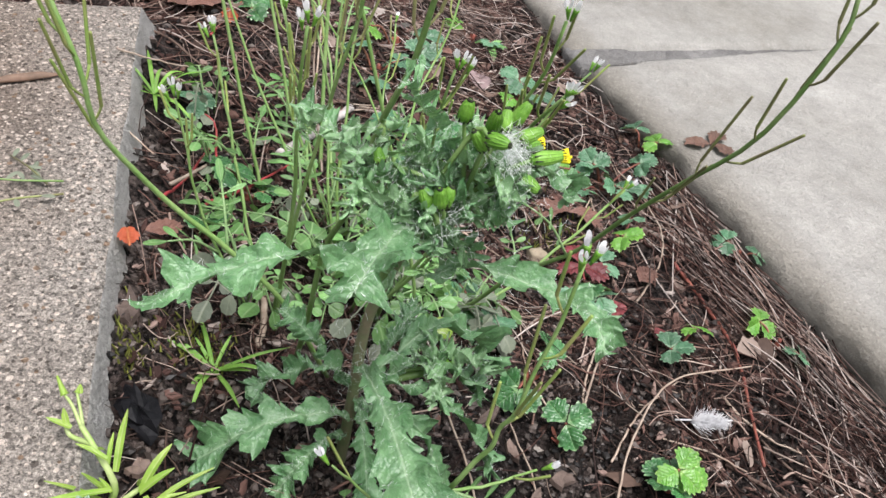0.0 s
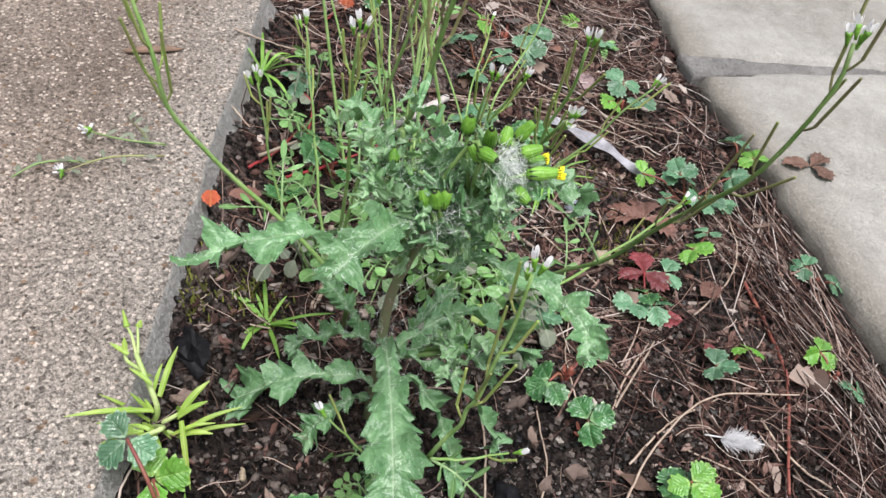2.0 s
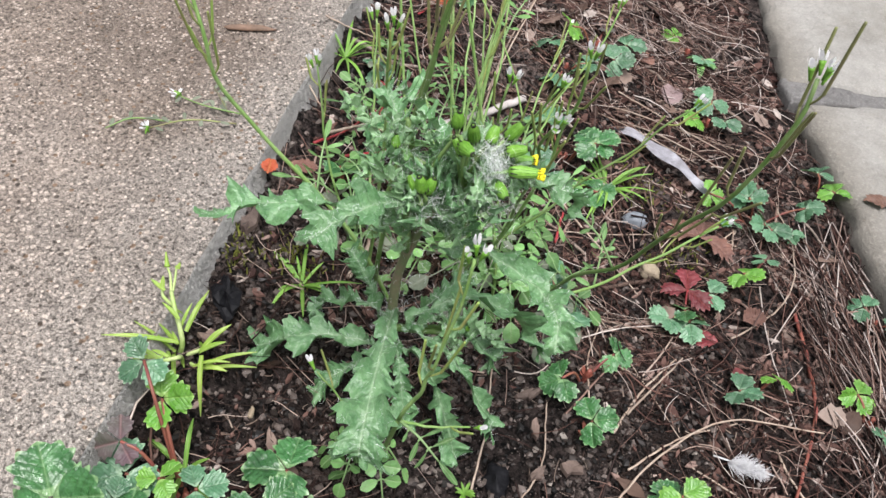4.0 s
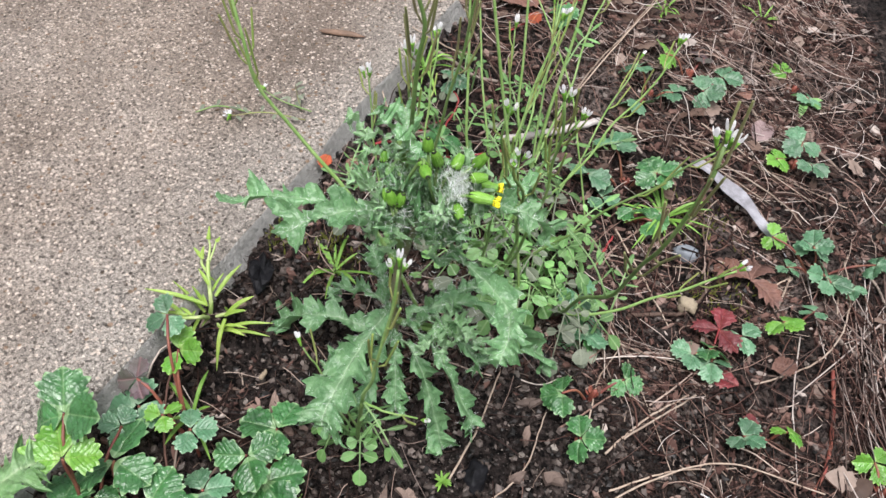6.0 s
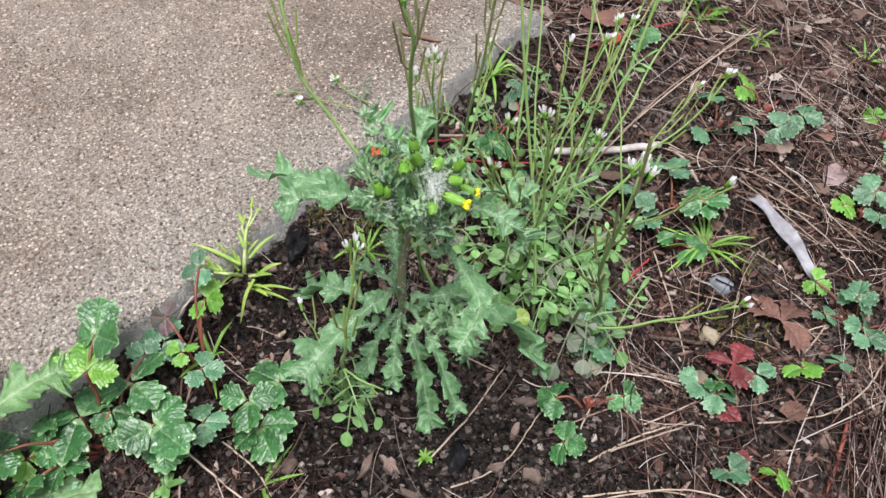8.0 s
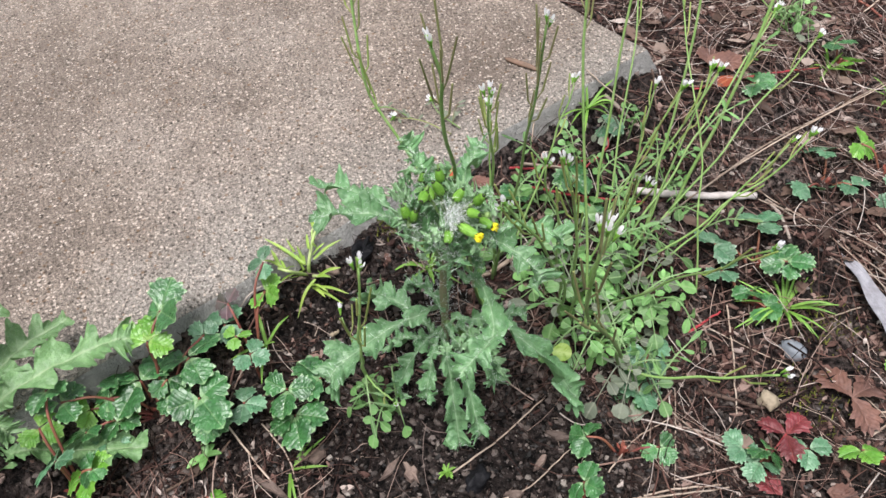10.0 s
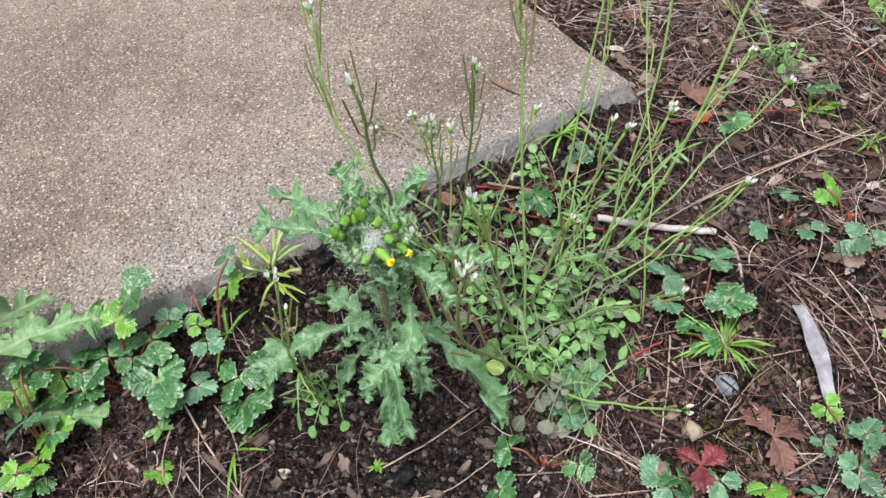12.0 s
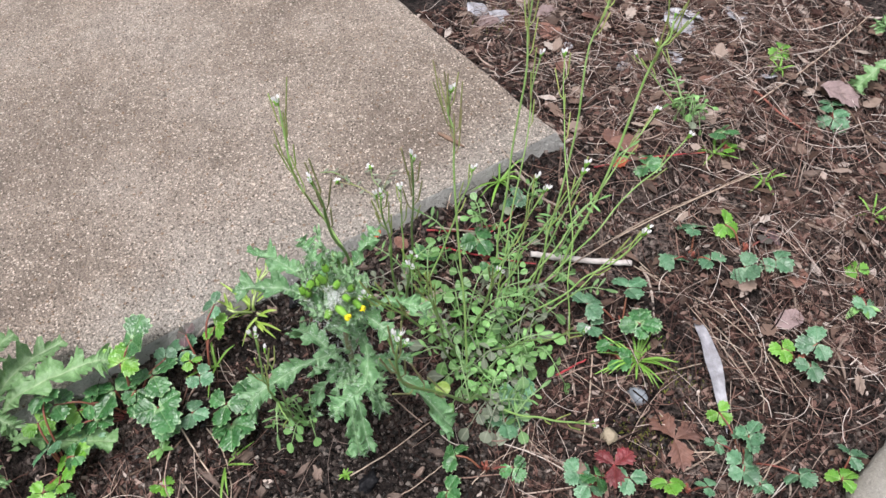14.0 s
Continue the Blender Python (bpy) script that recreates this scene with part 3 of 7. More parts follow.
paving_slab((0.0545, 0.4985), (0.91, 0.414), (-0.414, 0.91), 0.6, 0.6, -0.0615, 0.045, 0.009, PALE_CONCRETE,
            "pale beige concrete paving slab beyond a mortar joint", 0.005, 0.0016)
joint = paving_slab((0.063, 0.482), (0.875, 0.485), (-0.485, 0.875), 0.6, 0.026, -0.0645, 0.03, 0.002, MORTAR,
                    "pale grey mortar joint between two slabs", 0.003, 0.0022)
joint.name = "mortar_joint"


# ---- groundsel ----
def lobed(width, lobes, core=0.5):
    """Half-widths of a groundsel leaf: narrow at its foot, broad towards the blunt tip, rounded lobes with small sharp teeth."""
    shift = [random.uniform(0, 1), random.uniform(0, 1)]
    tilt = [[random.uniform(-0.4, 0.45) for _ in range(lobes + 3)] for _ in range(2)]
    sizes = [[random.uniform(0.72, 1.15) for _ in range(lobes + 3)] for _ in range(2)]
    teeth = [[random.uniform(0.5, 1.5) for _ in range(4 * lobes + 9)] for _ in range(2)]

    def half(v):
        grow = min(1.0, v / 0.66)
        env = width * (0.3 + 0.7 * grow * grow * (3 - 2 * grow))
        if v > 0.84:
            env *= math.sqrt(max(0.004, 1 - ((v - 0.84) / 0.16) ** 2))
        out = []
        for side in (0, 1):
            at = v * lobes + shift[side]
            ph, size = at % 1.0, sizes[side][int(at)]
            lobe = (ph / 0.6) ** 0.75 if ph < 0.6 else ((1 - ph) / 0.4) ** 0.8
            ph2 = (at * 3.0) % 1.0
            tooth = (ph2 / 0.78 if ph2 < 0.78 else (1 - ph2) / 0.22) * teeth[side][int(at * 3)]
            w = env * (core * 0.8 + (1.08 - core * 0.8) * size * lobe) + (0.14 * env + 0.00045) * (tooth - 0.4)
            out.append(max(w, 0.0006 if v > 0.02 else 0.0004))
        return out + [tilt[side][int(v * lobes + shift[side])] for side in (0, 1)]
    return half


def groundsel_leaf(plant, base, tip, arch, width, mat, lobes=6, fold=0.3, wave=0.0022, curl_tip=0.0, twist=0.0, name="leaf", rows=260, label="", core=0.5, by=None):
    """A leaf from the stem to its tip, arched or led through the places of by; its margins are crisped."""
    a, b = np.array(base, float), np.array(tip, float)
    mids = [np.array(p, float) for p in by] if by else [a + (b - a) * 0.35 + np.array([0, 0, arch]), a + (b - a) * 0.72 + np.array([0, 0, arch * 0.85])]
    spine = [a, *mids, b]
    if curl_tip:
        spine.append(b + unit(b - mids[-1]) * curl_tip * 0.5 + np.array([0, 0, -curl_tip]))
    shape = strip_leaf(spine, lobed(width, lobes + 3 if rows > 100 else lobes, core), rows, 6, fold, wave, lobes * 1.1, twist=twist, slant=0.45, ruffle=wave * (1.5 if rows > 100 else 2.4))
    leaf = part(name, shape, mat, plant, label)
    HAIRY.append((shape[0], 13))
    return leaf


HAIRY = []


def leaf_hairs(plant, count, long):
    """Fine white hairs that stand on the blades, most along the midribs and margins."""
    vs, fs = [], []
    areas = [len(v) for v, _ in HAIRY]
    for k in range(count):
        v, m = HAIRY[random.choices(range(len(HAIRY)), areas)[0]]
        i = random.randrange(len(v) // m) * m + random.choice((0, 1, 3, 5, 6, 6, 7, 9, 11, 12))
        c = v[i]
        d = unit(np.random.normal(0, 1, 3) + np.array([0, 0, 0.9]))
        ln = long * random.uniform(0.4, 1.4)
        side = unit(np.cross(d, np.random.normal(0, 1, 3))) * 0.00003
        p = glide([c, c + d * ln * 0.6 + np.random.normal(0, 0.0002, 3), c + d * ln + np.random.normal(0, 0.0005, 3)], 4)
        n = len(vs)
        for q in p:
            vs += [q - side, q + side]
        fs += [(n + 2 * i, n + 2 * i + 1, n + 2 * i + 3, n + 2 * i + 2) for i in range(3)]
    ob = part("leaf_hairs", (np.array(vs), fs, None), WOOL, plant, "fine white leaf hairs")
    ob["kind"] = "stuff"
    return ob


def flower_head(plant, tail, tip, r, open_head=False, low=False):
    """A narrow green head: a cup of overlapping ribbed bracts with dark tips, yellow florets where it is open."""
    a, b = np.array(tail, float), np.array(tip, float)
    r *= 0.93
    d = unit(b - a)
    L = np.linalg.norm(b - a) * (1.0 if open_head else 0.82)
    s = unit(np.cross(d, (0.2, 0.3, 1.0)))
    n = np.cross(s, d)
    sides, prof = 26, [(0.0, 0.3), (0.05, 0.8), (0.16, 1.06), (0.4, 1.05), (0.65, 0.86), (0.88, 0.76), (0.95, 0.66), (0.93, 0.3), (0.9, 0.02)]
    if not open_head:
        prof = prof[:5] + [(0.84, 0.68), (0.94, 0.48), (1.0, 0.26), (1.02, 0.03)]
    vs = []
    for t, q in prof:
        for k in range(sides):
            w = 2 * math.pi * k / sides
            rr = r * q * 0.97
            vs.append(a + d * L * t + rr * (math.cos(w) * s + math.sin(w) * n))
    fs = [(i * sides + k, i * sides + (k + 1) % sides, (i + 1) * sides + (k + 1) % sides, (i + 1) * sides + k) for i in range(len(prof) - 1) for k in range(sides)]
    part("flower_stalk", tube([(-0.014, 0.153, -0.01), (-0.002, 0.16, -0.008), a + d * 0.0006], 0.0007, 0.0005, 8, 6) if low else tube([(0.002, 0.155, 0.064) if a[1] > 0.146 else (-0.009, 0.144, 0.064), (a + np.array((0.002, 0.152, 0.07))) / 2 if a[1] > 0.146 else a - d * 0.004, a + d * 0.0006], 0.0007, 0.0005, 8, 6), STEM, plant)
    head = part("flower_head", (np.array(vs), fs, None), HEAD, plant)
    ribs, tips = [], []
    for k in range(13):
        w = 2 * math.pi * (k + random.uniform(-0.12, 0.12)) / 13
        o = math.cos(w) * s + math.sin(w) * n
        end = 1.0 if open_head else random.uniform(0.97, 1.03)
        line = [a + d * L * t + o * r * q for t, q in ((0.1, 0.84), (0.2, 0.99), (0.45, 0.97), (0.7, 0.82), (0.9, 0.7 if open_head else 0.55), (end, 0.72 if open_head else 0.2))]
        ribs.append(tube(line, r * 0.085, r * 0.05, 11, 5))
        tips.append(tube([line[-2] + (line[-1] - line[-2]) * 0.55 + o * 0.00004, line[-1] + d * 0.0003], r * 0.13, r * 0.05, 3, 5))
    part("bract", join(*ribs), HEAD, head)
    for k in range(9):
        w = 2 * math.pi * (k + 0.3) / 9
        o = math.cos(w) * s + math.sin(w) * n
        tips.append(tube([a + d * L * 0.05 + o * r * 0.95, a + d * L * random.uniform(0.2, 0.32) + o * r * 1.14], 0.0003, 0.00006, 4, 4))
    part("bract_tip", join(*tips), BRACT_TIP, head, "black bract tips")
    if open_head:
        fl = []
        for k in range(36):
            w, q = random.uniform(0, 6.28), math.sqrt(random.random()) * 0.75
            o = (math.cos(w) * s + math.sin(w) * n) * r * q
            fl.append(tube([a + d * L * 0.9 + o, a + d * L * random.uniform(1.05, 1.16) + o * 1.3], 0.00026, 0.00036, 3, 5))
        part("floret", join(*fl), FLORET, head, "bright yellow open florets")
    return head


def wool_patch(plant, spots, count, long, name="wool", way=None):
    """Fine white cobweb hairs round the given spots (place and reach)."""
    vs, fs = [], []
    for k in range(count):
        (x, y, z), reach = spots[k % len(spots)]
        c = np.array([x, y, z]) + np.random.normal(0, reach, 3)
        d = unit(np.random.normal(0, 1, 3) + (0 if way is None else np.array(way) * 3.0))
        bend = np.random.normal(0, 1, 3) * long * 0.35
        side = unit(np.cross(d, np.random.normal(0, 1, 3))) * 0.000034
        ln = long * random.uniform(0.4, 1.3)
        pts = [c - d * ln / 2, c + bend * 0.5, c + d * ln / 2]
        p = glide(pts, 5)
        n = len(vs)
        for q in p:
            vs += [q - side, q + side]
        fs += [(n + 2 * i, n + 2 * i + 1, n + 2 * i + 3, n + 2 * i + 2) for i in range(4)]
    ob = part(name, (np.array(vs), fs, None), WOOL, plant, "white cobweb hairs")
    ob["kind"] = "stuff"
    return ob


def build_groundsel():
    random.seed(11), np.random.seed(11)
    g = thing("groundsel_plant", (-0.0185, 0.149, bed(-0.0185, 0.149)), "woolly grey-green groundsel in bud growing from dark soil", "plant")
    part("stem", tube([(-0.0185, 0.149, -0.052), (-0.0175, 0.1525, -0.018), (-0.0167, 0.1536, 0.0143), (-0.011, 0.155, 0.04), (-0.002, 0.155, 0.064), (0.005, 0.156, 0.078)], 0.0019, 0.0014, 26, 10, 0.08), STEM_GREY, g, "brownish woolly main stem")
    for pts in ([(-0.014, 0.154, 0.03), (-0.012, 0.148, 0.055), (-0.008, 0.142, 0.073)], [(-0.006, 0.155, 0.055), (0.004, 0.162, 0.07), (0.012, 0.166, 0.078)],
                [(-0.012, 0.155, 0.04), (-0.018, 0.16, 0.06), (-0.02, 0.158, 0.078)], [(-0.016, 0.153, -0.012), (-0.004, 0.158, -0.01), (0.006, 0.162, -0.008)]):
        part("side_branch", tube(pts, 0.0015, 0.0011, 10, 8), STEM, g)
    M = GROUNDSEL
    # upper leaves, each from the stem to its tip
    groundsel_leaf(g, (-0.013, 0.152, 0.042), (-0.0625, 0.1145, 0.047), 0.008, 0.0064, M, 3, 0.25, 0.003, core=0.52)
    groundsel_leaf(g, (-0.006, 0.152, 0.056), (-0.0152, 0.1064, 0.0735), 0.006, 0.0072, M, 3, 0.25, 0.003, core=0.54)
    groundsel_leaf(g, (-0.006, 0.156, 0.034), (0.0456, 0.1409, 0.037), 0, 0.0062, M, 4, 0.3, 0.003, core=0.5, by=[(0.009, 0.163, 0.036), (0.03, 0.16, 0.036), (0.041, 0.15, 0.04)])
    groundsel_leaf(g, (0.0, 0.156, 0.072), (-0.0152, 0.1438, 0.0993), 0.002, 0.0042, M, 4, 0.45, 0.002, core=0.4)
    groundsel_leaf(g, (-0.014, 0.158, 0.05), (-0.0445, 0.1835, 0.062), 0.005, 0.0046, M, 4, 0.35, 0.003, core=0.4)
    groundsel_leaf(g, (0.004, 0.158, 0.062), (0.0285, 0.178, 0.06), 0.006, 0.0055, M, 4, 0.4, 0.0025, 0.004, core=0.4)
    groundsel_leaf(g, (-0.006, 0.158, 0.045), (0.006, 0.196, 0.05), 0.008, 0.006, M, 4, 0.35, 0.003, 0.004, core=0.4)
    # the lower whorl
    groundsel_leaf(g, (-0.0165, 0.153, -0.002), (0.0085, 0.0985, 0.011), 0.006, 0.0092, M, 4, 0.22, 0.0028, 0.006, core=0.62)
    groundsel_leaf(g, (-0.017, 0.148, -0.02), (-0.0552, 0.1246, -0.0235), 0.007, 0.0086, M, 4, 0.25, 0.0025, 0.003, core=0.6)
    groundsel_leaf(g, (-0.018, 0.148, -0.03), (-0.034, 0.127, -0.04), 0.006, 0.0058, M, 4, 0.3, 0.002)
    groundsel_leaf(g, (-0.012, 0.152, -0.008), (0.0285, 0.1515, -0.034), 0.012, 0.0046, M, 5, 0.3, 0.002, 0.002, core=0.5)
    groundsel_leaf(g, (-0.013, 0.15, -0.016), (0.0203, 0.1443, -0.0545), 0.016, 0.0058, M, 5, 0.3, 0.0025, 0.001, core=0.5)
    groundsel_leaf(g, (-0.012, 0.154, -0.006), (0.0243, 0.199, -0.039), 0.018, 0.008, M, 4, 0.25, 0.003, 0.002, core=0.55)
    groundsel_leaf(g, (-0.014, 0.15, -0.014), (0.0015, 0.136, -0.037), 0.007, 0.0046, M, 4, 0.3, 0.002, 0.001)
    groundsel_leaf(g, (-0.017, 0.153, -0.008), (-0.045, 0.146, -0.013), 0.006, 0.0045, M, 4, 0.4, 0.0028, 0.003, core=0.4)
    groundsel_leaf(g, (-0.019, 0.153, -0.014), (-0.044, 0.164, 0.002), 0.003, 0.0046, M, 4, 0.5, 0.0025, core=0.45)
    groundsel_leaf(g, (-0.013, 0.156, -0.014), (-0.004, 0.187, -0.008), 0.004, 0.0042, M, 4, 0.4, 0.002, core=0.4)
    groundsel_leaf(g, (-0.012, 0.154, -0.01), (0.019, 0.163, -0.012), 0.008, 0.0052, M, 4, 0.4, 0.0025, 0.003, core=0.4)
    groundsel_leaf(g, (-0.016, 0.151, -0.016), (-0.005, 0.124, -0.035), 0.007, 0.005, M, 4, 0.3, 0.002, 0.002)
    # small crisped leaves up the stem and round the buds
    for k in range(40):
        t = random.random()
        c = np.array((-0.012, 0.155, 0.036)) * (1 - t) + np.array((0.006, 0.157, 0.076)) * t
        w = random.uniform(0, 6.28)
        out = np.array([math.cos(w), math.sin(w), random.uniform(-0.2, 0.8)])
        ln = random.uniform(0.008, 0.017)
        groundsel_leaf(g, c, c + unit(out) * ln, random.uniform(0.001, 0.004), random.uniform(0.0016, 0.0026), GROUNDSEL_TOP if k % 4 else M, 5, random.uniform(0.2, 0.9), 0.0022, random.uniform(0, 0.005), random.uniform(-1.6, 1.6), "small_leaf", 64, core=0.22)
    for k in range(40):
        c = np.array(((-0.02, 0.157, 0.068), (-0.009, 0.146, 0.066), (0.01, 0.157, 0.068), (0.0, 0.152, 0.064))[k % 4]) + np.random.normal(0, 0.0035, 3)
        w = random.uniform(0, 6.28)
        out = np.array([math.cos(w), math.sin(w), random.uniform(-0.1, 1.0)])
        groundsel_leaf(g, c, c + unit(out) * random.uniform(0.007, 0.014), random.uniform(0.001, 0.004), random.uniform(0.0013, 0.0022), GROUNDSEL_TOP if k % 5 else M, 5, random.uniform(0.2, 0.9), 0.0022, random.uniform(0, 0.004), random.uniform(-1.6, 1.6), "small_leaf", 60, core=0.22)
    for k in range(12):
        c = np.array((0.006, 0.16, -0.006)) + np.random.normal(0, 0.003, 3)
        w = random.uniform(0, 6.28)
        out = np.array([math.cos(w), math.sin(w), random.uniform(-0.1, 0.7)])
        groundsel_leaf(g, c, c + unit(out) * random.uniform(0.008, 0.015), 0.003, 0.0024, GROUNDSEL_TOP, 3, 0.5, 0.002, 0.002, random.uniform(-0.8, 0.8), "small_leaf", 40, core=0.3)
    leaf_hairs(g, 9000, 0.0015)
    flower_head(g, (0.008, 0.1625, -0.006), (0.0095, 0.1628, -0.002), 0.0014, False, True)
    flower_head(g, (-0.0016, 0.1534, 0.0874), (-0.0008, 0.1525, 0.0946), 0.0018, False)
    flower_head(g, (0.0050, 0.1517, 0.0871), (0.0055, 0.1482, 0.0959), 0.0018, False)
    flower_head(g, (0.0096, 0.1623, 0.0832), (0.0134, 0.1650, 0.0901), 0.0018, False)
    flower_head(g, (0.0045, 0.1482, 0.0847), (0.0004, 0.1471, 0.0903), 0.0018, False)
    flower_head(g, (0.0044, 0.1458, 0.0891), (0.0103, 0.1424, 0.0906), 0.0018, False)
    flower_head(g, (0.0115, 0.1589, 0.0817), (0.0183, 0.1617, 0.0849), 0.0018, False)
    flower_head(g, (0.0152, 0.1542, 0.0802), (0.0228, 0.1585, 0.0804), 0.0019, True)
    flower_head(g, (0.0136, 0.1509, 0.0771), (0.0197, 0.1476, 0.0764), 0.0018, False)
    flower_head(g, (-0.0044, 0.1403, 0.0714), (-0.0079, 0.1410, 0.0775), 0.0018, False)
    flower_head(g, (-0.0024, 0.1399, 0.0731), (-0.0036, 0.1386, 0.0799), 0.0018, False)
    flower_head(g, (-0.0023, 0.1413, 0.0715), (-0.0005, 0.1430, 0.0780), 0.0018, False)
    flower_head(g, (0.0077, 0.1554, 0.0848), (0.0077, 0.1594, 0.0905), 0.0018, False)
    flower_head(g, (-0.0180, 0.1497, 0.0735), (-0.0200, 0.1520, 0.0775), 0.0014, False)
    flower_head(g, (0.0117, 0.1623, 0.0766), (0.0177, 0.1659, 0.0772), 0.0019, True)
    wool_patch(g, [((0.012, 0.156, 0.076), 0.005), ((0.016, 0.15, 0.072), 0.0045), ((0.0, 0.15, 0.066), 0.007), ((-0.012, 0.146, 0.06), 0.008), ((-0.01, 0.153, 0.04), 0.008), ((0.01, 0.155, 0.05), 0.009), ((-0.016, 0.152, 0.01), 0.006), ((-0.0167, 0.1525, -0.004), 0.004)], 700, 0.0024)
    wool_patch(g, [((0.0085, 0.1575, 0.081), 0.0016), ((0.0105, 0.1565, 0.079), 0.0016)], 110, 0.0095, "silky_tuft", (0.5, -0.6, 0.6))
    wool_patch(g, [((0.0105, 0.1545, 0.082), 0.0014), ((0.012, 0.152, 0.079), 0.0014)], 80, 0.009, "silky_tuft", (0.7, -0.2, -0.5))
    wool_patch(g, [((0.0085, 0.153, 0.084), 0.0018), ((0.013, 0.152, 0.079), 0.0018), ((-0.011, 0.147, 0.074), 0.003), ((-0.0006, 0.141, 0.069), 0.0025)], 190, 0.0048)
    return g


def groundsel_small(x, y, tall, count, reach, mat, label, seed):
    random.seed(seed), np.random.seed(seed)
    z = bed(x, y)
    g = thing("groundsel_plant", (x, y, z), label, "plant")
    part("stem", tube([(x, y, z - 0.006), (x + 0.002, y, z + tall * 0.5), (x, y + 0.002, z + tall)], 0.0024, 0.0016, 12, 8, 0.05), STEM, g)
    for k in range(count):
        t = (k + 0.5) / count
        w = k * 2.4 + random.uniform(-0.3, 0.3)
        c = np.array([x, y, z + tall * (0.15 + 0.85 * t)])
        r = reach * (1.15 - 0.65 * t) * random.uniform(0.8, 1.1)
        tip = c + np.array([math.cos(w) * r, math.sin(w) * r, -r * 0.25 * (1 - t) + r * 0.5 * t])
        groundsel_leaf(g, c, tip, 0.2 * r, 0.11 * r + 0.002, mat, 6, 0.3, 0.0025, 0.003)
    return g


def groundsel_beside(x, y):
    """The pale neighbour at the slab's edge, with two long leaves over the strawberries."""
    g = groundsel_small(x, y, 0.05, 8, 0.03, GROUNDSEL_FAR, "pale green lobed groundsel beside the slab's edge", 3)
    for base, tip, width, by in (((x + 0.002, y + 0.004, -0.014), (-0.0365, 0.021, 0.0145), 0.0098, [(-0.026, -0.032, 0.012), (-0.0356, 0.0075, 0.0165)]),
                                 ((x + 0.006, y + 0.006, -0.02), (-0.0055, 0.0145, -0.021), 0.0095, [(-0.014, -0.034, -0.008), (-0.0113, -0.0142, -0.0155)]),
                                 ((x, y + 0.004, -0.006), (-0.056, -0.004, 0.016), 0.01, [(-0.03, -0.04, 0.012), (-0.044, -0.024, 0.018)]),
                                 ((x, y, 0.005), (-0.05, -0.02, 0.04), 0.007, [(-0.03, -0.044, 0.022), (-0.042, -0.034, 0.034)])):
        groundsel_leaf(g, base, tip, 0, width, GROUNDSEL_FAR, 6, 0.25, 0.0025, by=by)
    return g


# ---- hairy bittercress ----
def cress_flower(stem, at, way, size=0.0027):
    """Four white petals in a green cup."""
    at, way = np.array(at, float), unit(way)
    s = unit(np.cross(way, (0.3, 0.2, 1.0)))
    n = np.cross(s, way)
    cup = part("flower", tube([at - way * 0.0028, at - way * 0.001, at + way * 0.0006], 0.0003, 0.0009, 5, 6), HEAD, stem, "small white four-petalled flower")
    petals = []
    for k in range(4):
        w = k * math.pi / 2 + random.uniform(-0.2, 0.2)
        o = math.cos(w) * s + math.sin(w) * n
        petals.append(round_leaf(at + o * 0.0005, way + o * random.uniform(0.12, 0.42), o * -1 + way * 0.4, size * random.uniform(0.9, 1.25), size * 0.46, 0, 0, 2, 10, 0.1, -0.1))
    part("petals", join(*petals), PETAL, stem, "white petals")
    return cup


def cress_stem(plant, points, flowers=4, pods=6, radius=0.00075, pod_long=0.017, dark=False, spread=0.5, leaves=1, name="stem", pods_from=0.66):
    """A flowering stem: upright thin pods up its top, white flowers at the tip, a few narrow leaflets lower down."""
    bends = glide(points, 9)
    bends[1:-1] += np.random.normal(0, min(0.001, 0.006 * np.linalg.norm(bends[-1] - bends[0])), bends[1:-1].shape)
    points = bends
    c = glide(points, 40)
    top, way = c[-1], unit(c[-1] - c[-5])
    st = part(name, tube(points, radius, radius * 0.6, 26, 7), STEM, plant)
    for k in range(pods):
        t = pods_from + (0.97 - pods_from) * (k + 0.3) / pods
        i = int(t * 39)
        d = unit(c[min(i + 1, 39)] - c[i - 1])
        w = k * 2.4 + random.uniform(-0.4, 0.4)
        s = unit(np.cross(d, (0.3, 0.5, 1.0)))
        n = np.cross(s, d)
        o = math.cos(w) * s + math.sin(w) * n
        a = c[i]
        b = a + unit(o * 0.75 + d) * 0.0048
        L = pod_long * random.uniform(0.65, 1.1)
        e = b + unit(d + np.array([0, 0, 0.35]) + o * 0.4 * spread + np.random.normal(0, 0.06, 3)) * L
        stalk = tube([a, (a + b) / 2 - d * 0.0004, b], 0.0003, 0.00035, 5, 5)
        body = tube([b, b + (e - b) * 0.1, b + (e - b) * 0.9, e, e + (e - b) * 0.05], 0.00048, 0.00036, 8, 5)
        part("seed_pod", join(stalk, body), POD_DARK if dark else POD, st)
    for k in range(max(1, flowers - 1)):
        w = k * 2.4 + random.uniform(-0.3, 0.3)
        s = unit(np.cross(way, (0.3, 0.5, 1.0)))
        n = np.cross(s, way)
        o = math.cos(w) * s + math.sin(w) * n
        r = 0.0006 + 0.0013 * math.sqrt(k)
        p = top + o * r + way * (0.0035 - 0.0008 * k)
        cress_flower(st, p, way + o * 0.35 + np.array([0, 0, 0.3]))
    for k in range(leaves):
        t = random.uniform(0.18, 0.5)
        i = int(t * 39)
        d = unit(c[i + 1] - c[i])
        w = random.uniform(0, 6.28)
        o = np.array([math.cos(w), math.sin(w), 0.5])
        cress_leaf(plant, c[i], c[i] + unit(o + d * 0.4) * random.uniform(0.014, 0.024), 0.003, 3, 0.0075, 0.0022, "stem_leaf")
    return st


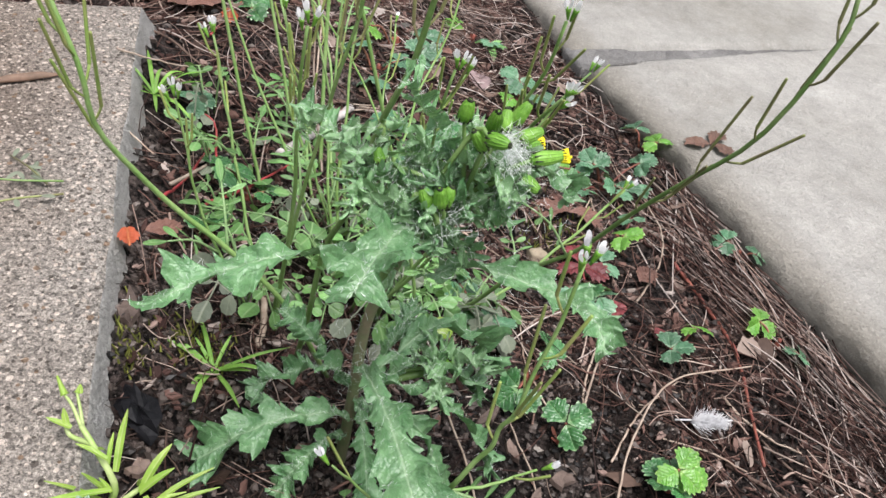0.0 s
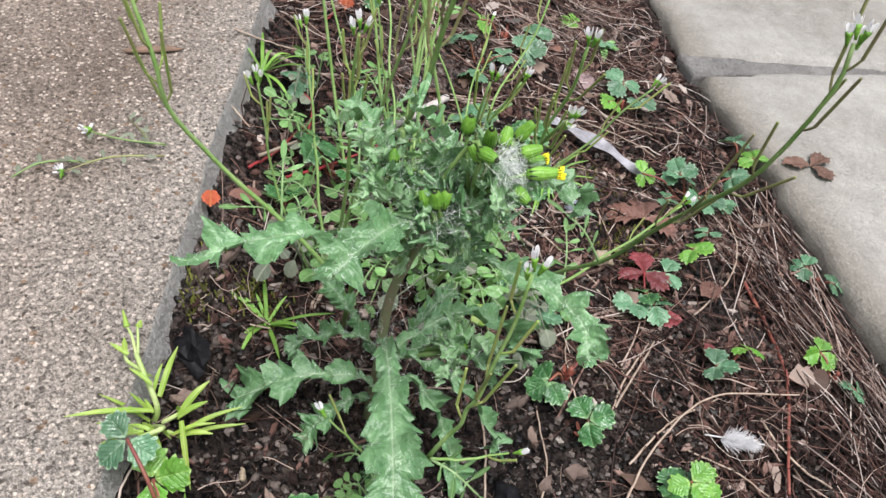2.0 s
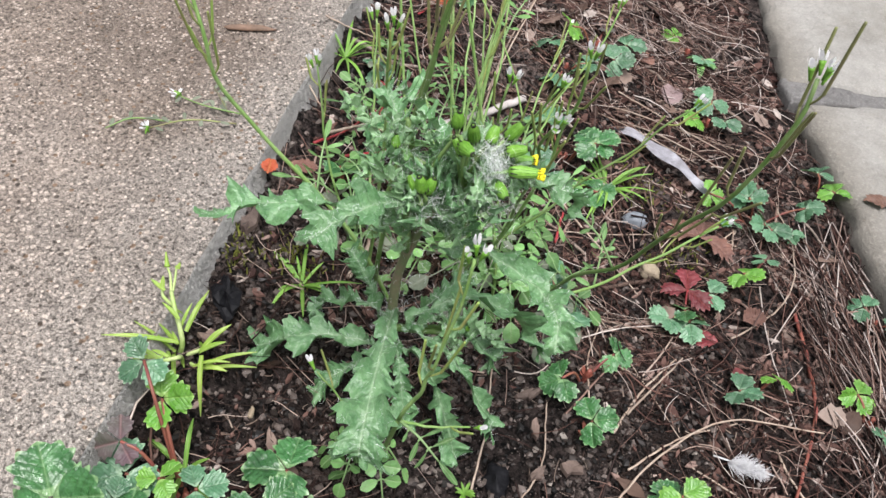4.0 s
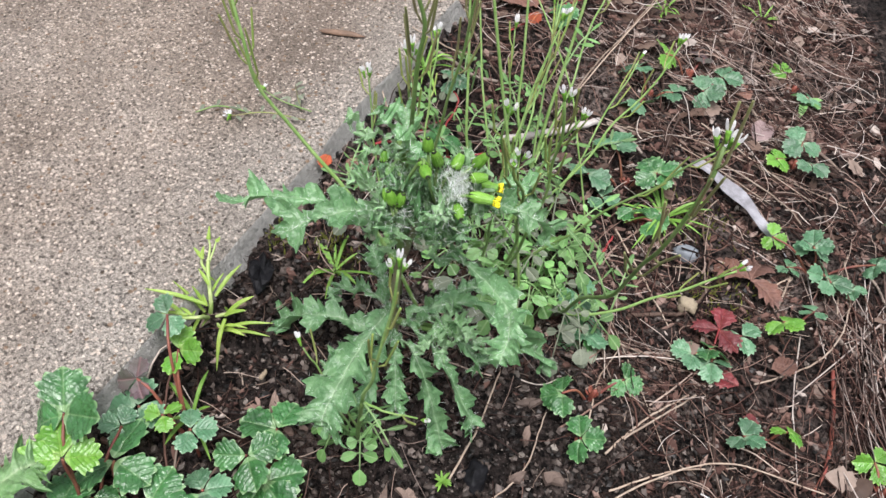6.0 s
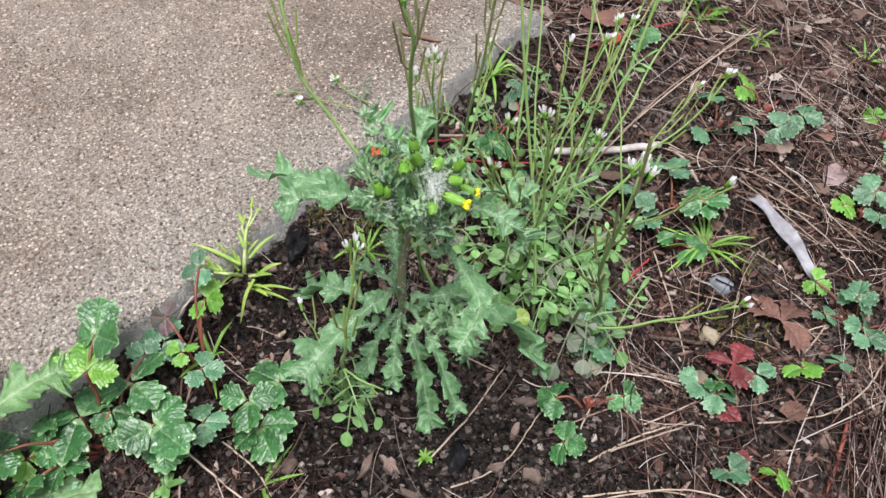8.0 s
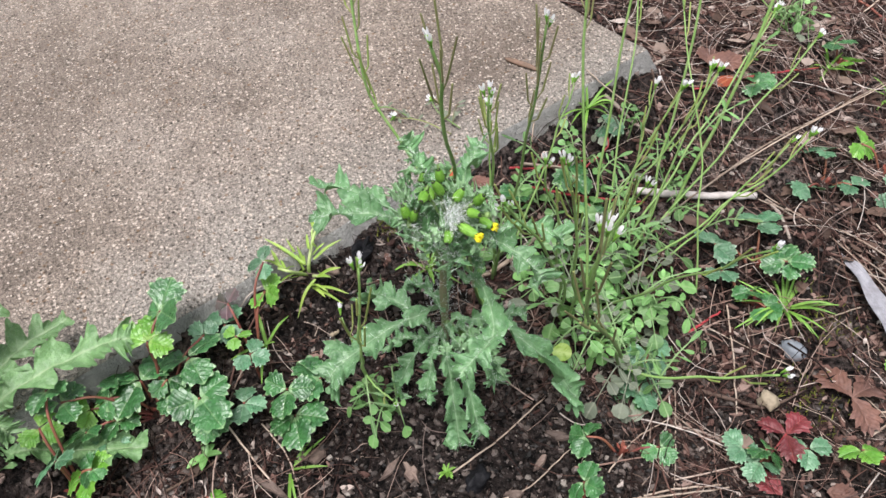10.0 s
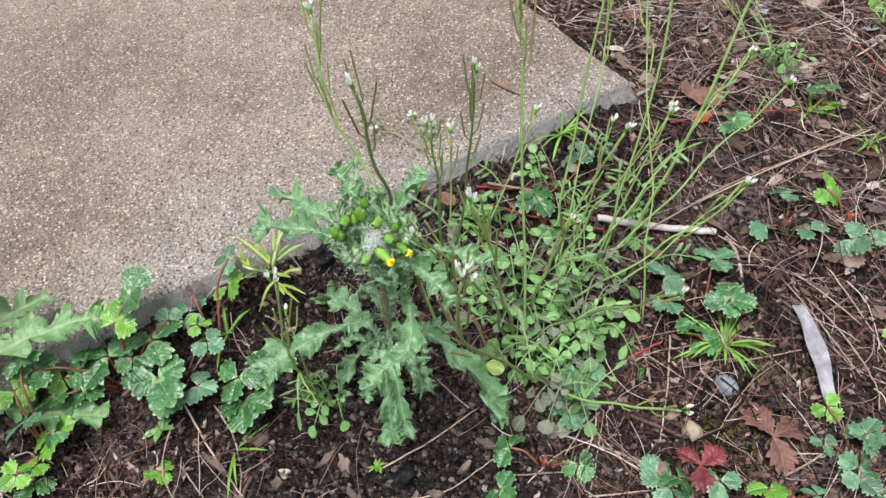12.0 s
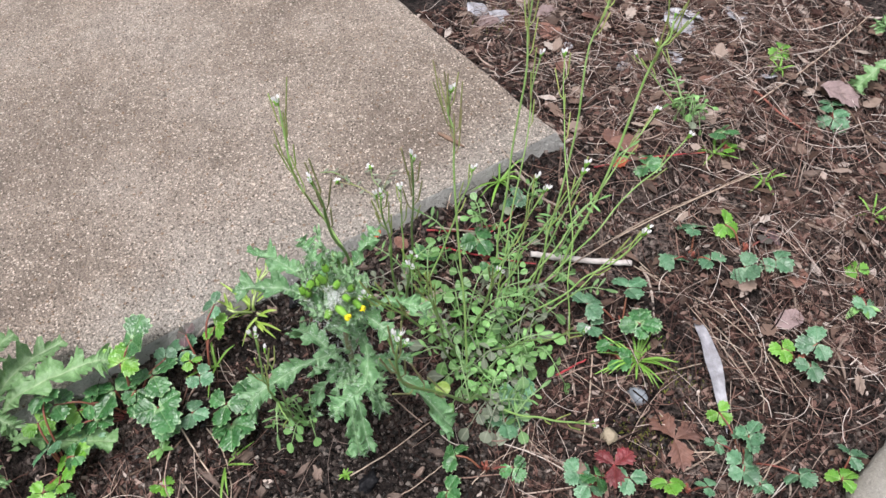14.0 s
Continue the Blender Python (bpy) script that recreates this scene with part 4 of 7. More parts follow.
def cress_leaf(plant, base, tip, arch, pairs, long, wide, name="leaf", mat=None):
    """A pinnate leaf: a thin rib with pairs of rounded leaflets and a larger one at the tip."""
    a, b = np.array(base, float), np.array(tip, float)
    mid = (a + b) / 2 + np.array([0, 0, arch])
    c = glide([a, mid, b], 24)
    shapes = [tube([a, mid, b], 0.0005, 0.0003, 10, 5)]
    for k in range(pairs + 1):
        t = 0.3 + 0.7 * k / pairs
        i = min(int(t * 23), 23)
        d = unit(c[min(i + 1, 23)] - c[max(i - 1, 0)])
        side = unit(np.cross(d, (0, 0, 1)))
        up = np.cross(side, d)
        if k == pairs:
            shapes.append(round_leaf(c[-1], d, up + np.random.normal(0, 0.2, 3), long * 1.15, max(wide, long * 0.9) * 1.05 if wide > 0.003 else wide, 5 if wide > 0.003 else 0, 0.08, 3, 20, 0.1, 0.1))
        else:
            f = 0.6 + 0.4 * t
            for sgn in (-1, 1):
                o = unit(side * sgn + d * 0.35 + up * random.uniform(-0.1, 0.25))
                p = c[i] + o * 0.0012
                shapes.append(tube([c[i], p], 0.0003, 0.0003, 2, 4))
                shapes.append(round_leaf(p, o, up + np.random.normal(0, 0.45, 3), long * f * random.uniform(0.55, 1.2), wide * f * random.uniform(0.65, 1.2), 3 if wide > 0.003 else 0, 0.07, 3, 18, random.uniform(0.05, 0.4), random.uniform(-0.1, 0.3)))
    return part(name, join(*shapes), mat or (CRESS_OLD if random.random() < 0.16 else CRESS), plant)


def cress_rosette(plant, x, y, count, low, high, long, wide, w0=0.0, w1=6.28):
    for k in range(count):
        w = w0 + (w1 - w0) * (k + random.uniform(0, 0.8)) / count
        r = random.uniform(low, high)
        if k % 5 == 2:
            # an old spoon-shaped leaf, greyish and lying low
            ox, oy = x + math.cos(w + 0.4) * r * 0.7, y + math.sin(w + 0.4) * r * 0.7
            old = join(tube([(x, y, bed(x, y)), ((x + ox) / 2, (y + oy) / 2, bed(x, y) + 0.01), (ox, oy, bed(ox, oy) + 0.007)], 0.0006, 0.0005, 8, 5),
                       round_leaf((ox, oy, bed(ox, oy) + 0.007), (math.cos(w), math.sin(w), random.uniform(-0.3, 0.4)), np.array((0, 0, 1)) + np.random.normal(0, 0.3, 3), long * 1.5, long * random.uniform(0.9, 1.25), 5, 0.06, 4, 24, 0.3, 0.2))
            part("leaf", old, CRESS_OLD if random.random() < 0.7 else CRESS, plant)
        bx, by = x + random.uniform(-0.004, 0.004), y + random.uniform(-0.004, 0.004)
        tx, ty = x + math.cos(w) * r, y + math.sin(w) * r
        cress_leaf(plant, (bx, by, bed(bx, by)), (tx, ty, bed(tx, ty) + random.uniform(0.003, 0.02)), random.uniform(0.008, 0.02), random.choice((2, 3, 3, 4)), long * random.uniform(0.75, 1.2), wide * random.uniform(0.8, 1.15))


def cress_plant(x, y, label):
    return thing("bittercress_plant", (x, y, bed(x, y)), label, "plant", "bittercress plants")


# ---- strawberry ----
def strawberry_plant(x, y, label):
    plant = thing("strawberry_plant", (x, y, bed(x, y)), label, "plant", "strawberry plants")
    z = bed(x, y)
    scales = [tube([(x, y, z - 0.003), (x + 0.0006, y, z + 0.002), (x + 0.001, y + 0.0008, z + 0.006)], 0.0017, 0.0009, 8, 8, 0.1)]
    for k in range(5):
        w = 2.4 * k + random.uniform(-0.4, 0.4)
        o = np.array([math.cos(w), math.sin(w), 0.0])
        at = np.array([x, y, z + 0.001])
        scales.append(round_leaf(at + o * 0.0008, o + np.array([0, 0, random.uniform(0.4, 1.4)]), np.array([0, 0, 1.0]) - o * 0.5, random.uniform(0.003, 0.0052), random.uniform(0.0012, 0.002), 0, 0, 3, 14, 0.5, -0.2))
    part("crown", join(*scales), RED_BROWN, plant, "red-brown scaly crown")
    return plant


def leaf_stalk(plant, at, along=0.12):
    base = origin(plant)
    foot = base + (at - base) * np.array([along, along, 0])
    foot[2] = bed(foot[0], foot[1]) - 0.002
    mid = (at + foot) / 2 + np.array([0, 0, 0.35 * max(0.002, at[2] - foot[2])])
    return part("leaf", tube([foot, mid, at], 0.0007, 0.0005, 10, 6), PETIOLE, plant)


def leaflet(leaf, at, w, rise, nor, L, cup, droop, mat):
    d = np.array([math.cos(w), math.sin(w), 0])
    d = unit(d - np.dot(d, nor) * nor + np.array([0, 0, rise]))
    shape = round_leaf(at + d * 0.0006, d, nor + np.random.normal(0, 0.24, 3), L, L * random.uniform(1.0, 1.14), random.choice((5, 5, 6)), 0.16, 8, 104, cup, droop, 0.009 * L, 6, 0.0, 0.6, 0.1)
    part("leaflet", shape, mat, leaf)


def strawberry_leaf(plant, at, heading, length, mat, spread=98):
    """A leaf of three toothed leaflets on a thin stalk from the crown."""
    at = np.array(at, float)
    length = 1.02 * min(length, 0.0112 + 0.45 * (length - 0.0112))
    if at[0] > 0.03:
        length = min(length, 0.0096)
    lean, tilt = random.uniform(0, 6.28), random.uniform(0.15, 0.6)
    nor = unit((tilt * math.cos(lean), tilt * math.sin(lean), 1))
    leaf = leaf_stalk(plant, at)
    for k in (-1, 0, 1):
        L = length * (1.0 if k == 0 else random.uniform(0.86, 1.0))
        leaflet(leaf, at, radians(heading + k * (spread + random.uniform(-8, 8))), random.uniform(-0.08, 0.12), nor, L, random.uniform(0.2, 0.6), random.uniform(-0.05, 0.35), mat)
    return leaf


def spread_leaf(plant, at, blades, mat):
    """A larger leaf held open to the sky, each leaflet with its own heading and length."""
    at = np.array(at, float)
    nor = unit((random.uniform(-0.05, 0.2), random.uniform(-0.2, 0.05), 1))
    leaf = leaf_stalk(plant, at, 0.8)
    for heading, length in blades:
        leaflet(leaf, at, radians(heading), random.uniform(-0.02, 0.12), nor, length, random.uniform(0.25, 0.5), random.uniform(0.0, 0.25), mat)
    return leaf


# ---- loose things ----
def stalk(name, points, r0, r1, mat, label, category, lift=0.0, group=""):
    """A stalk, straw or twig lying over the bed through the given places."""
    pts = [(x, y, (bed_fine(x, y) if len(p) < 3 else p[2]) + lift) for p in points for x, y in [p[:2]]]
    n = max(10, 6 * len(pts))
    c = glide(pts, n)
    c += np.random.normal(0, 0.00013, c.shape)
    c[:, 2] = np.maximum(c[:, 2], [bed(p[0], p[1]) + r0 if len(points[0]) < 3 else -1 for p in c])
    shape = tube(c, r0 * (0.72 if mat is STRAW else 0.88), r1 * (0.72 if mat is STRAW else 0.85), n * 2, 6, 0.09)
    ob = link_mesh(name, shape[0], shape[1], mat, base=c[0])
    ob.location = c[0]
    return tagged(ob, label, category, group)


def fallen_leaf(name, at, heading, long, wide, mat, label, teeth=8, lift=0.003, cup=0.35, droop=0.1, tilt=(0.1, 0.1), notch=0.0):
    x, y = at[:2]
    z = at[2] if len(at) > 2 else bed(x, y) + lift
    w = radians(heading)
    shape = round_leaf((x, y, z), (math.cos(w), math.sin(w), 0.05), (tilt[0], tilt[1], 1), long, wide, teeth, 0.12, 6, 64, cup, droop, 0.0008, 7)
    ob = link_mesh(name, shape[0], shape[1], mat, uv=shape[2], base=(x, y, z))
    ob.location = (x, y, z)
    return tagged(ob, label, "fallen leaf", "fallen leaves")


def tuft(name, x, y, count, long, wide, mat, label, category, rise=0.8, z=None, seed=1, shoot=None, low=0.15):
    """A tuft of narrow blades from one foot."""
    random.seed(seed)
    z = bed(x, y) if z is None else z
    g = thing(name, (x, y, z), label, category)
    top = z + 0.002
    if shoot:
        sv = np.array(shoot, float)
        foot = np.array([x, y, z])
        part("shoot", tube([foot - (0, 0, 0.003), foot + sv * 0.5 + (0, 0, 0.002), foot + sv], 0.0011, 0.0006, 10, 7), mat, g)
    for k in range(count):
        w = 2.4 * k + random.uniform(-0.5, 0.5)
        L = long * random.uniform(0.55, 1.15)
        up = random.uniform(low, rise)
        t = (k / count) ** 1.3 if shoot else 0.0
        a = np.array([x, y, top]) + (sv * t if shoot else 0)
        L *= 1 - 0.6 * t
        d = unit((math.cos(w), math.sin(w), up))
        mid = a + d * L * 0.55
        e = a + d * L + np.array([0, 0, -L * random.uniform(0.05, 0.35) if not shoot else L * random.uniform(-0.1, 0.15)])
        ww = wide * random.uniform(0.8, 1.2)
        part("blade", strip_leaf([a, mid, e], lambda v: [ww * (0.55 + 0.6 * v - 1.12 * v ** 3) + 0.00008] * 2, 12, 1, 0.5), mat, g)
    return g


def edge_weed(root, shoots, blades, buds):
    """A small weed: pale fleshy shoots from one root, narrow pointed leaves along them, small buds at the top."""
    random.seed(5)
    g = thing("yellow_green_weed", root, "pale yellow-green narrow-leaved weed at the slab's edge", "weed")
    for pts, r in shoots:
        part("shoot", tube(pts, r, r * 0.7, 12, 8), SHOOT, g, "pale fleshy shoot")
    for a, b, wide, sag in blades:
        a, b = np.array(a, float), np.array(b, float)
        mid = a + (b - a) * 0.5 + np.array([0, 0, sag])
        part("blade", strip_leaf([a, mid, b], lambda v, wide=wide: [wide * (0.62 + 1.1 * v - 1.68 * v ** 2.2) + 0.0001] * 2, 16, 2, 0.45), SPRIG, g)
    for a, b, r in buds:
        a, b = np.array(a, float), np.array(b, float)
        part("bud", tube([a, a + (b - a) * 0.2, a + (b - a) * 0.6, b], r, r * 0.25, 8, 7), SPRIG, g)
    return g


# ---- strawberry plants ----
random.seed(21), np.random.seed(21)
sp = strawberry_plant(-0.0238, 0.0212, "glossy dark green strawberry plant beside the slab")
spread_leaf(sp, (-0.0300, 0.0177, -0.0063), ((126, 0.0138), (-111, 0.0165), (-40, 0.0172)), STRAWBERRY)
spread_leaf(sp, (-0.0148, 0.0406, -0.0107), ((113, 0.0130), (-88, 0.0134), (22, 0.0172)), STRAWBERRY)
spread_leaf(sp, (-0.0322, 0.0400, -0.0035), ((-102, 0.0128), (120, 0.0150), (16, 0.0138)), STRAWBERRY)
spread_leaf(sp, (-0.0333, 0.0275, 0.0129), ((-121, 0.0130), (55, 0.0108), (160, 0.0128)), STRAWBERRY_YOUNG)
strawberry_leaf(sp, (-0.0290, 0.0284, -0.0095), -52, 0.0085, STRAWBERRY)
strawberry_leaf(sp, (-0.0231, 0.0287, -0.0152), -151, 0.0080, STRAWBERRY)
strawberry_leaf(sp, (-0.0412, 0.0482, -0.0021), -139, 0.0068, STRAWBERRY_BLUE)
spread_leaf(sp, (-0.0128, 0.0415, -0.0240), ((35, 0.0090), (-25, 0.0105), (-85, 0.0090)), STRAWBERRY)
strawberry_leaf(sp, (-0.0444, 0.0353, 0.0174), 140, 0.0175, STRAWBERRY)
strawberry_leaf(sp, (-0.0254, 0.0046, -0.0063), -139, 0.0089, STRAWBERRY)
strawberry_leaf(sp, (-0.0254, -0.0046, -0.0100), -25, 0.0080, STRAWBERRY_YOUNG)
strawberry_leaf(sp, (-0.0189, 0.0057, -0.0147), -46, 0.0091, STRAWBERRY)
strawberry_leaf(sp, (-0.0245, -0.0129, 0.0015), 31, 0.0104, STRAWBERRY)
strawberry_leaf(sp, (-0.0156, -0.0080, -0.0117), -52, 0.0097, STRAWBERRY)
strawberry_leaf(sp, (-0.0136, -0.0011, -0.0185), 45, 0.0089, STRAWBERRY_BLUE)
sp = strawberry_plant(-0.0354, 0.0655, "blue-green and bright green strawberry plant among needles")
spread_leaf(sp, (-0.0273, 0.0655, -0.0074), ((-50, 0.0080), (146, 0.0074), (50, 0.0086)), STRAWBERRY_BLUE)
spread_leaf(sp, (-0.0107, 0.0573, -0.0184), ((166, 0.0086), (62, 0.0092), (-20, 0.0096)), STRAWBERRY_BLUE)
spread_leaf(sp, (-0.0126, 0.0766, -0.0206), ((-132, 0.0112), (74, 0.0108), (-23, 0.0128)), STRAWBERRY)
spread_leaf(sp, (-0.0471, 0.0568, -0.0060), ((-128, 0.0105), (135, 0.0100), (16, 0.0092)), STRAWBERRY_BLUE)
spread_leaf(sp, (-0.0376, 0.0610, -0.0050), ((-143, 0.0056), (80, 0.0066), (-20, 0.0060)), STRAWBERRY_YOUNG)
strawberry_leaf(sp, (-0.0524, 0.0786, 0.0021), 37, 0.0090, STRAWBERRY_YOUNG)
strawberry_leaf(sp, (-0.0607, 0.0816, 0.0122), -109, 0.0081, STRAWBERRY_BLUE)
strawberry_leaf(sp, (-0.0517, 0.0613, 0.0019), -129, 0.0068, LEAF_PURPLE)
sp = strawberry_plant(-0.0107, 0.0845, "glossy dark green strawberry plant beside the slab")
spread_leaf(sp, (-0.0038, 0.0768, -0.0290), ((-79, 0.0118), (-7, 0.0155), (62, 0.0138)), STRAWBERRY)
strawberry_leaf(sp, (-0.0159, 0.0920, -0.0242), -148, 0.0158, STRAWBERRY)
random.seed(22), np.random.seed(22)
sp = strawberry_plant(-0.0008, -0.0176, "blue-green and bright green strawberry plant among needles")
strawberry_leaf(sp, (0.0010, -0.0101, -0.0169), 5, 0.0125, STRAWBERRY_YOUNG)
strawberry_leaf(sp, (0.0142, -0.0266, -0.0226), -50, 0.0077, STRAWBERRY_YOUNG)
strawberry_leaf(sp, (-0.0039, -0.0191, -0.0084), -47, 0.0101, STRAWBERRY_BLUE)
strawberry_leaf(sp, (0.0140, -0.0222, -0.0313), -31, 0.0098, STRAWBERRY)
strawberry_leaf(sp, (0.0024, -0.0061, -0.0124), -57, 0.0072, STRAWBERRY)
strawberry_leaf(sp, (0.0111, -0.0178, -0.0226), -66, 0.0068, STRAWBERRY_YOUNG)
strawberry_leaf(sp, (-0.0180, -0.0231, -0.0025), 56, 0.0084, STRAWBERRY_YOUNG)
strawberry_leaf(sp, (-0.0274, -0.0158, 0.0084), -35, 0.0097, STRAWBERRY)
sp = strawberry_plant(0.0182, 0.0331, "single bright green young strawberry leaf on soil")
strawberry_leaf(sp, (0.0182, 0.0331, -0.0393), 30, 0.0073, STRAWBERRY_YOUNG)
sp = strawberry_plant(-0.0242, 0.3279, "dark green strawberry plant on the soil")
strawberry_leaf(sp, (-0.0420, 0.3378, -0.0439), 101, 0.0135, STRAWBERRY_BLUE)
strawberry_leaf(sp, (-0.0363, 0.3071, -0.0426), 123, 0.0129, STRAWBERRY_BLUE)
strawberry_leaf(sp, (-0.0100, 0.3321, -0.0398), 155, 0.0122, STRAWBERRY)
strawberry_leaf(sp, (-0.0083, 0.3345, -0.0402), 62, 0.0100, STRAWBERRY)
sp = strawberry_plant(-0.0098, 0.3120, "dark green strawberry plant on the soil")
strawberry_leaf(sp, (-0.0079, 0.3145, -0.0529), -112, 0.0093, STRAWBERRY)
strawberry_leaf(sp, (0.0022, 0.3160, -0.0551), 25, 0.0086, STRAWBERRY)
strawberry_leaf(sp, (-0.0237, 0.3054, -0.0499), 8, 0.0092, STRAWBERRY_BLUE)
sp = strawberry_plant(0.0187, 0.2374, "blue-green strawberry plant among dry needles")
strawberry_leaf(sp, (0.0097, 0.2455, -0.0504), 1, 0.0122, STRAWBERRY_BLUE)
strawberry_leaf(sp, (0.0227, 0.2330, -0.0558), -100, 0.0109, STRAWBERRY)
strawberry_leaf(sp, (0.0238, 0.2336, -0.0560), -3, 0.0117, STRAWBERRY_BLUE)
sp = strawberry_plant(0.0452, 0.2149, "dark green strawberry plant on the soil")
strawberry_leaf(sp, (0.0512, 0.2306, -0.0614), 17, 0.0083, STRAWBERRY)
strawberry_leaf(sp, (0.0391, 0.1992, -0.0524), -139, 0.0135, STRAWBERRY)
sp = strawberry_plant(0.0700, 0.2760, "blue-green strawberry plant among dry needles")
strawberry_leaf(sp, (0.0645, 0.2660, -0.0618), -161, 0.0100, STRAWBERRY_BLUE)
strawberry_leaf(sp, (0.0729, 0.2695, -0.0626), -59, 0.0122, STRAWBERRY_BLUE)
strawberry_leaf(sp, (0.0683, 0.2750, -0.0624), 19, 0.0135, STRAWBERRY)
strawberry_leaf(sp, (0.0743, 0.2935, -0.0633), -33, 0.0115, STRAWBERRY_BLUE)
sp = strawberry_plant(0.0877, 0.3240, "blue-green and bright green strawberry plant among needles")
strawberry_leaf(sp, (0.0843, 0.3129, -0.0603), -6, 0.0104, STRAWBERRY_YOUNG)
strawberry_leaf(sp, (0.0910, 0.3350, -0.0650), -127, 0.0068, STRAWBERRY_BLUE)
sp = strawberry_plant(0.0776, 0.3656, "blue-green and bright green strawberry plant among needles")
strawberry_leaf(sp, (0.0694, 0.3699, -0.0606), 121, 0.0135, STRAWBERRY_BLUE)
strawberry_leaf(sp, (0.0696, 0.3714, -0.0626), -12, 0.0119, STRAWBERRY_BLUE)
strawberry_leaf(sp, (0.0831, 0.3600, -0.0651), 117, 0.0116, STRAWBERRY_BLUE)
strawberry_leaf(sp, (0.0876, 0.3585, -0.0653), 16, 0.0101, STRAWBERRY_BLUE)
strawberry_leaf(sp, (0.0504, 0.3605, -0.0613), 19, 0.0079, STRAWBERRY_YOUNG)
strawberry_leaf(sp, (0.0661, 0.3518, -0.0661), 0, 0.0068, STRAWBERRY_BLUE)
strawberry_leaf(sp, (0.0967, 0.3647, -0.0677), 35, 0.0071, STRAWBERRY_BLUE)
strawberry_leaf(sp, (0.0975, 0.3881, -0.0660), 20, 0.0118, STRAWBERRY_BLUE)
sp = strawberry_plant(0.0262, 0.4297, "blue-green and bright green strawberry plant among needles")
strawberry_leaf(sp, (0.0191, 0.4194, -0.0626), 5, 0.0085, STRAWBERRY_YOUNG)
strawberry_leaf(sp, (0.0233, 0.4406, -0.0594), -103, 0.0135, STRAWBERRY_BLUE)
strawberry_leaf(sp, (0.0362, 0.4292, -0.0619), -7, 0.0097, STRAWBERRY_BLUE)
sp = strawberry_plant(0.0581, 0.1892, "single dark green three-part strawberry leaf on soil")
strawberry_leaf(sp, (0.0581, 0.1892, -0.0544), 34, 0.0132, STRAWBERRY)
sp = strawberry_plant(-0.0560, 0.3891, "blue-green strawberry plant among dry needles")
strawberry_leaf(sp, (-0.0525, 0.3746, -0.0397), -162, 0.0109, STRAWBERRY_BLUE)
strawberry_leaf(sp, (-0.0700, 0.3957, -0.0344), -138, 0.0116, STRAWBERRY_BLUE)
strawberry_leaf(sp, (-0.0454, 0.3971, -0.0402), -154, 0.0106, STRAWBERRY_BLUE)
sp = strawberry_plant(-0.0523, 0.4262, "blue-green and bright green strawberry plant among needles")
strawberry_leaf(sp, (-0.0660, 0.4161, -0.0328), 50, 0.0106, STRAWBERRY_YOUNG)
strawberry_leaf(sp, (-0.0363, 0.4177, -0.0446), 27, 0.0117, STRAWBERRY_BLUE)
strawberry_leaf(sp, (-0.0545, 0.4449, -0.0433), -175, 0.0100, LEAF_PURPLE)
sp = strawberry_plant(-0.0378, 0.4420, "single blue-green strawberry leaf among needles")
strawberry_leaf(sp, (-0.0378, 0.4420, -0.0472), 23, 0.0111, STRAWBERRY_BLUE)
sp = strawberry_plant(-0.1308, 0.4463, "glossy dark green strawberry plant beside the slab")
strawberry_leaf(sp, (-0.1359, 0.4440, -0.0164), 50, 0.0123, STRAWBERRY)
strawberry_leaf(sp, (-0.1257, 0.4485, -0.0244), 48, 0.0084, STRAWBERRY_YOUNG)
sp = strawberry_plant(-0.1229, 0.3808, "single dark green three-part strawberry leaf on soil")
strawberry_leaf(sp, (-0.1229, 0.3808, -0.0188), 57, 0.0109, STRAWBERRY)
sp = strawberry_plant(-0.1447, 0.5418, "blue-green strawberry plant among dry needles")
strawberry_leaf(sp, (-0.1394, 0.5398, -0.0321), 7, 0.0123, STRAWBERRY_BLUE)
strawberry_leaf(sp, (-0.1500, 0.5439, -0.0295), -161, 0.0096, STRAWBERRY_BLUE)
sp = strawberry_plant(-0.2084, 0.5292, "single bright green young strawberry leaf on soil")
strawberry_leaf(sp, (-0.2084, 0.5292, -0.0145), 37, 0.0110, STRAWBERRY_YOUNG)
sp = strawberry_plant(0.1019, 0.4139, "blue-green and bright green strawberry plant among needles")
strawberry_leaf(sp, (0.1081, 0.4072, -0.0626), 113, 0.0135, STRAWBERRY_YOUNG)
strawberry_leaf(sp, (0.0958, 0.4206, -0.0644), 95, 0.0099, STRAWBERRY_BLUE)
sp = strawberry_plant(0.1009, 0.1811, "dark green strawberry plant on the soil")
strawberry_leaf(sp, (0.1008, 0.1809, -0.0563), -36, 0.0089, STRAWBERRY_YOUNG)
strawberry_leaf(sp, (0.0999, 0.1823, -0.0603), 146, 0.0080, STRAWBERRY)
strawberry_leaf(sp, (0.1046, 0.1825, -0.0586), -15, 0.0084, STRAWBERRY_YOUNG)
strawberry_leaf(sp, (0.0981, 0.1789, -0.0620), -127, 0.0100, STRAWBERRY)
sp = strawberry_plant(0.1105, 0.2545, "blue-green and bright green strawberry plant among needles")
strawberry_leaf(sp, (0.1043, 0.2460, -0.0621), 1, 0.0090, STRAWBERRY_BLUE)
strawberry_leaf(sp, (0.1167, 0.2629, -0.0630), -30, 0.0075, STRAWBERRY_YOUNG)
sp = strawberry_plant(0.1592, 0.2732, "blue-green and bright green strawberry plant among needles")
strawberry_leaf(sp, (0.1503, 0.2802, -0.0665), -24, 0.0086, STRAWBERRY_YOUNG)
strawberry_leaf(sp, (0.1681, 0.2661, -0.0688), 164, 0.0068, STRAWBERRY_BLUE)
sp = strawberry_plant(0.1488, 0.3327, "blue-green strawberry plant among dry needles")
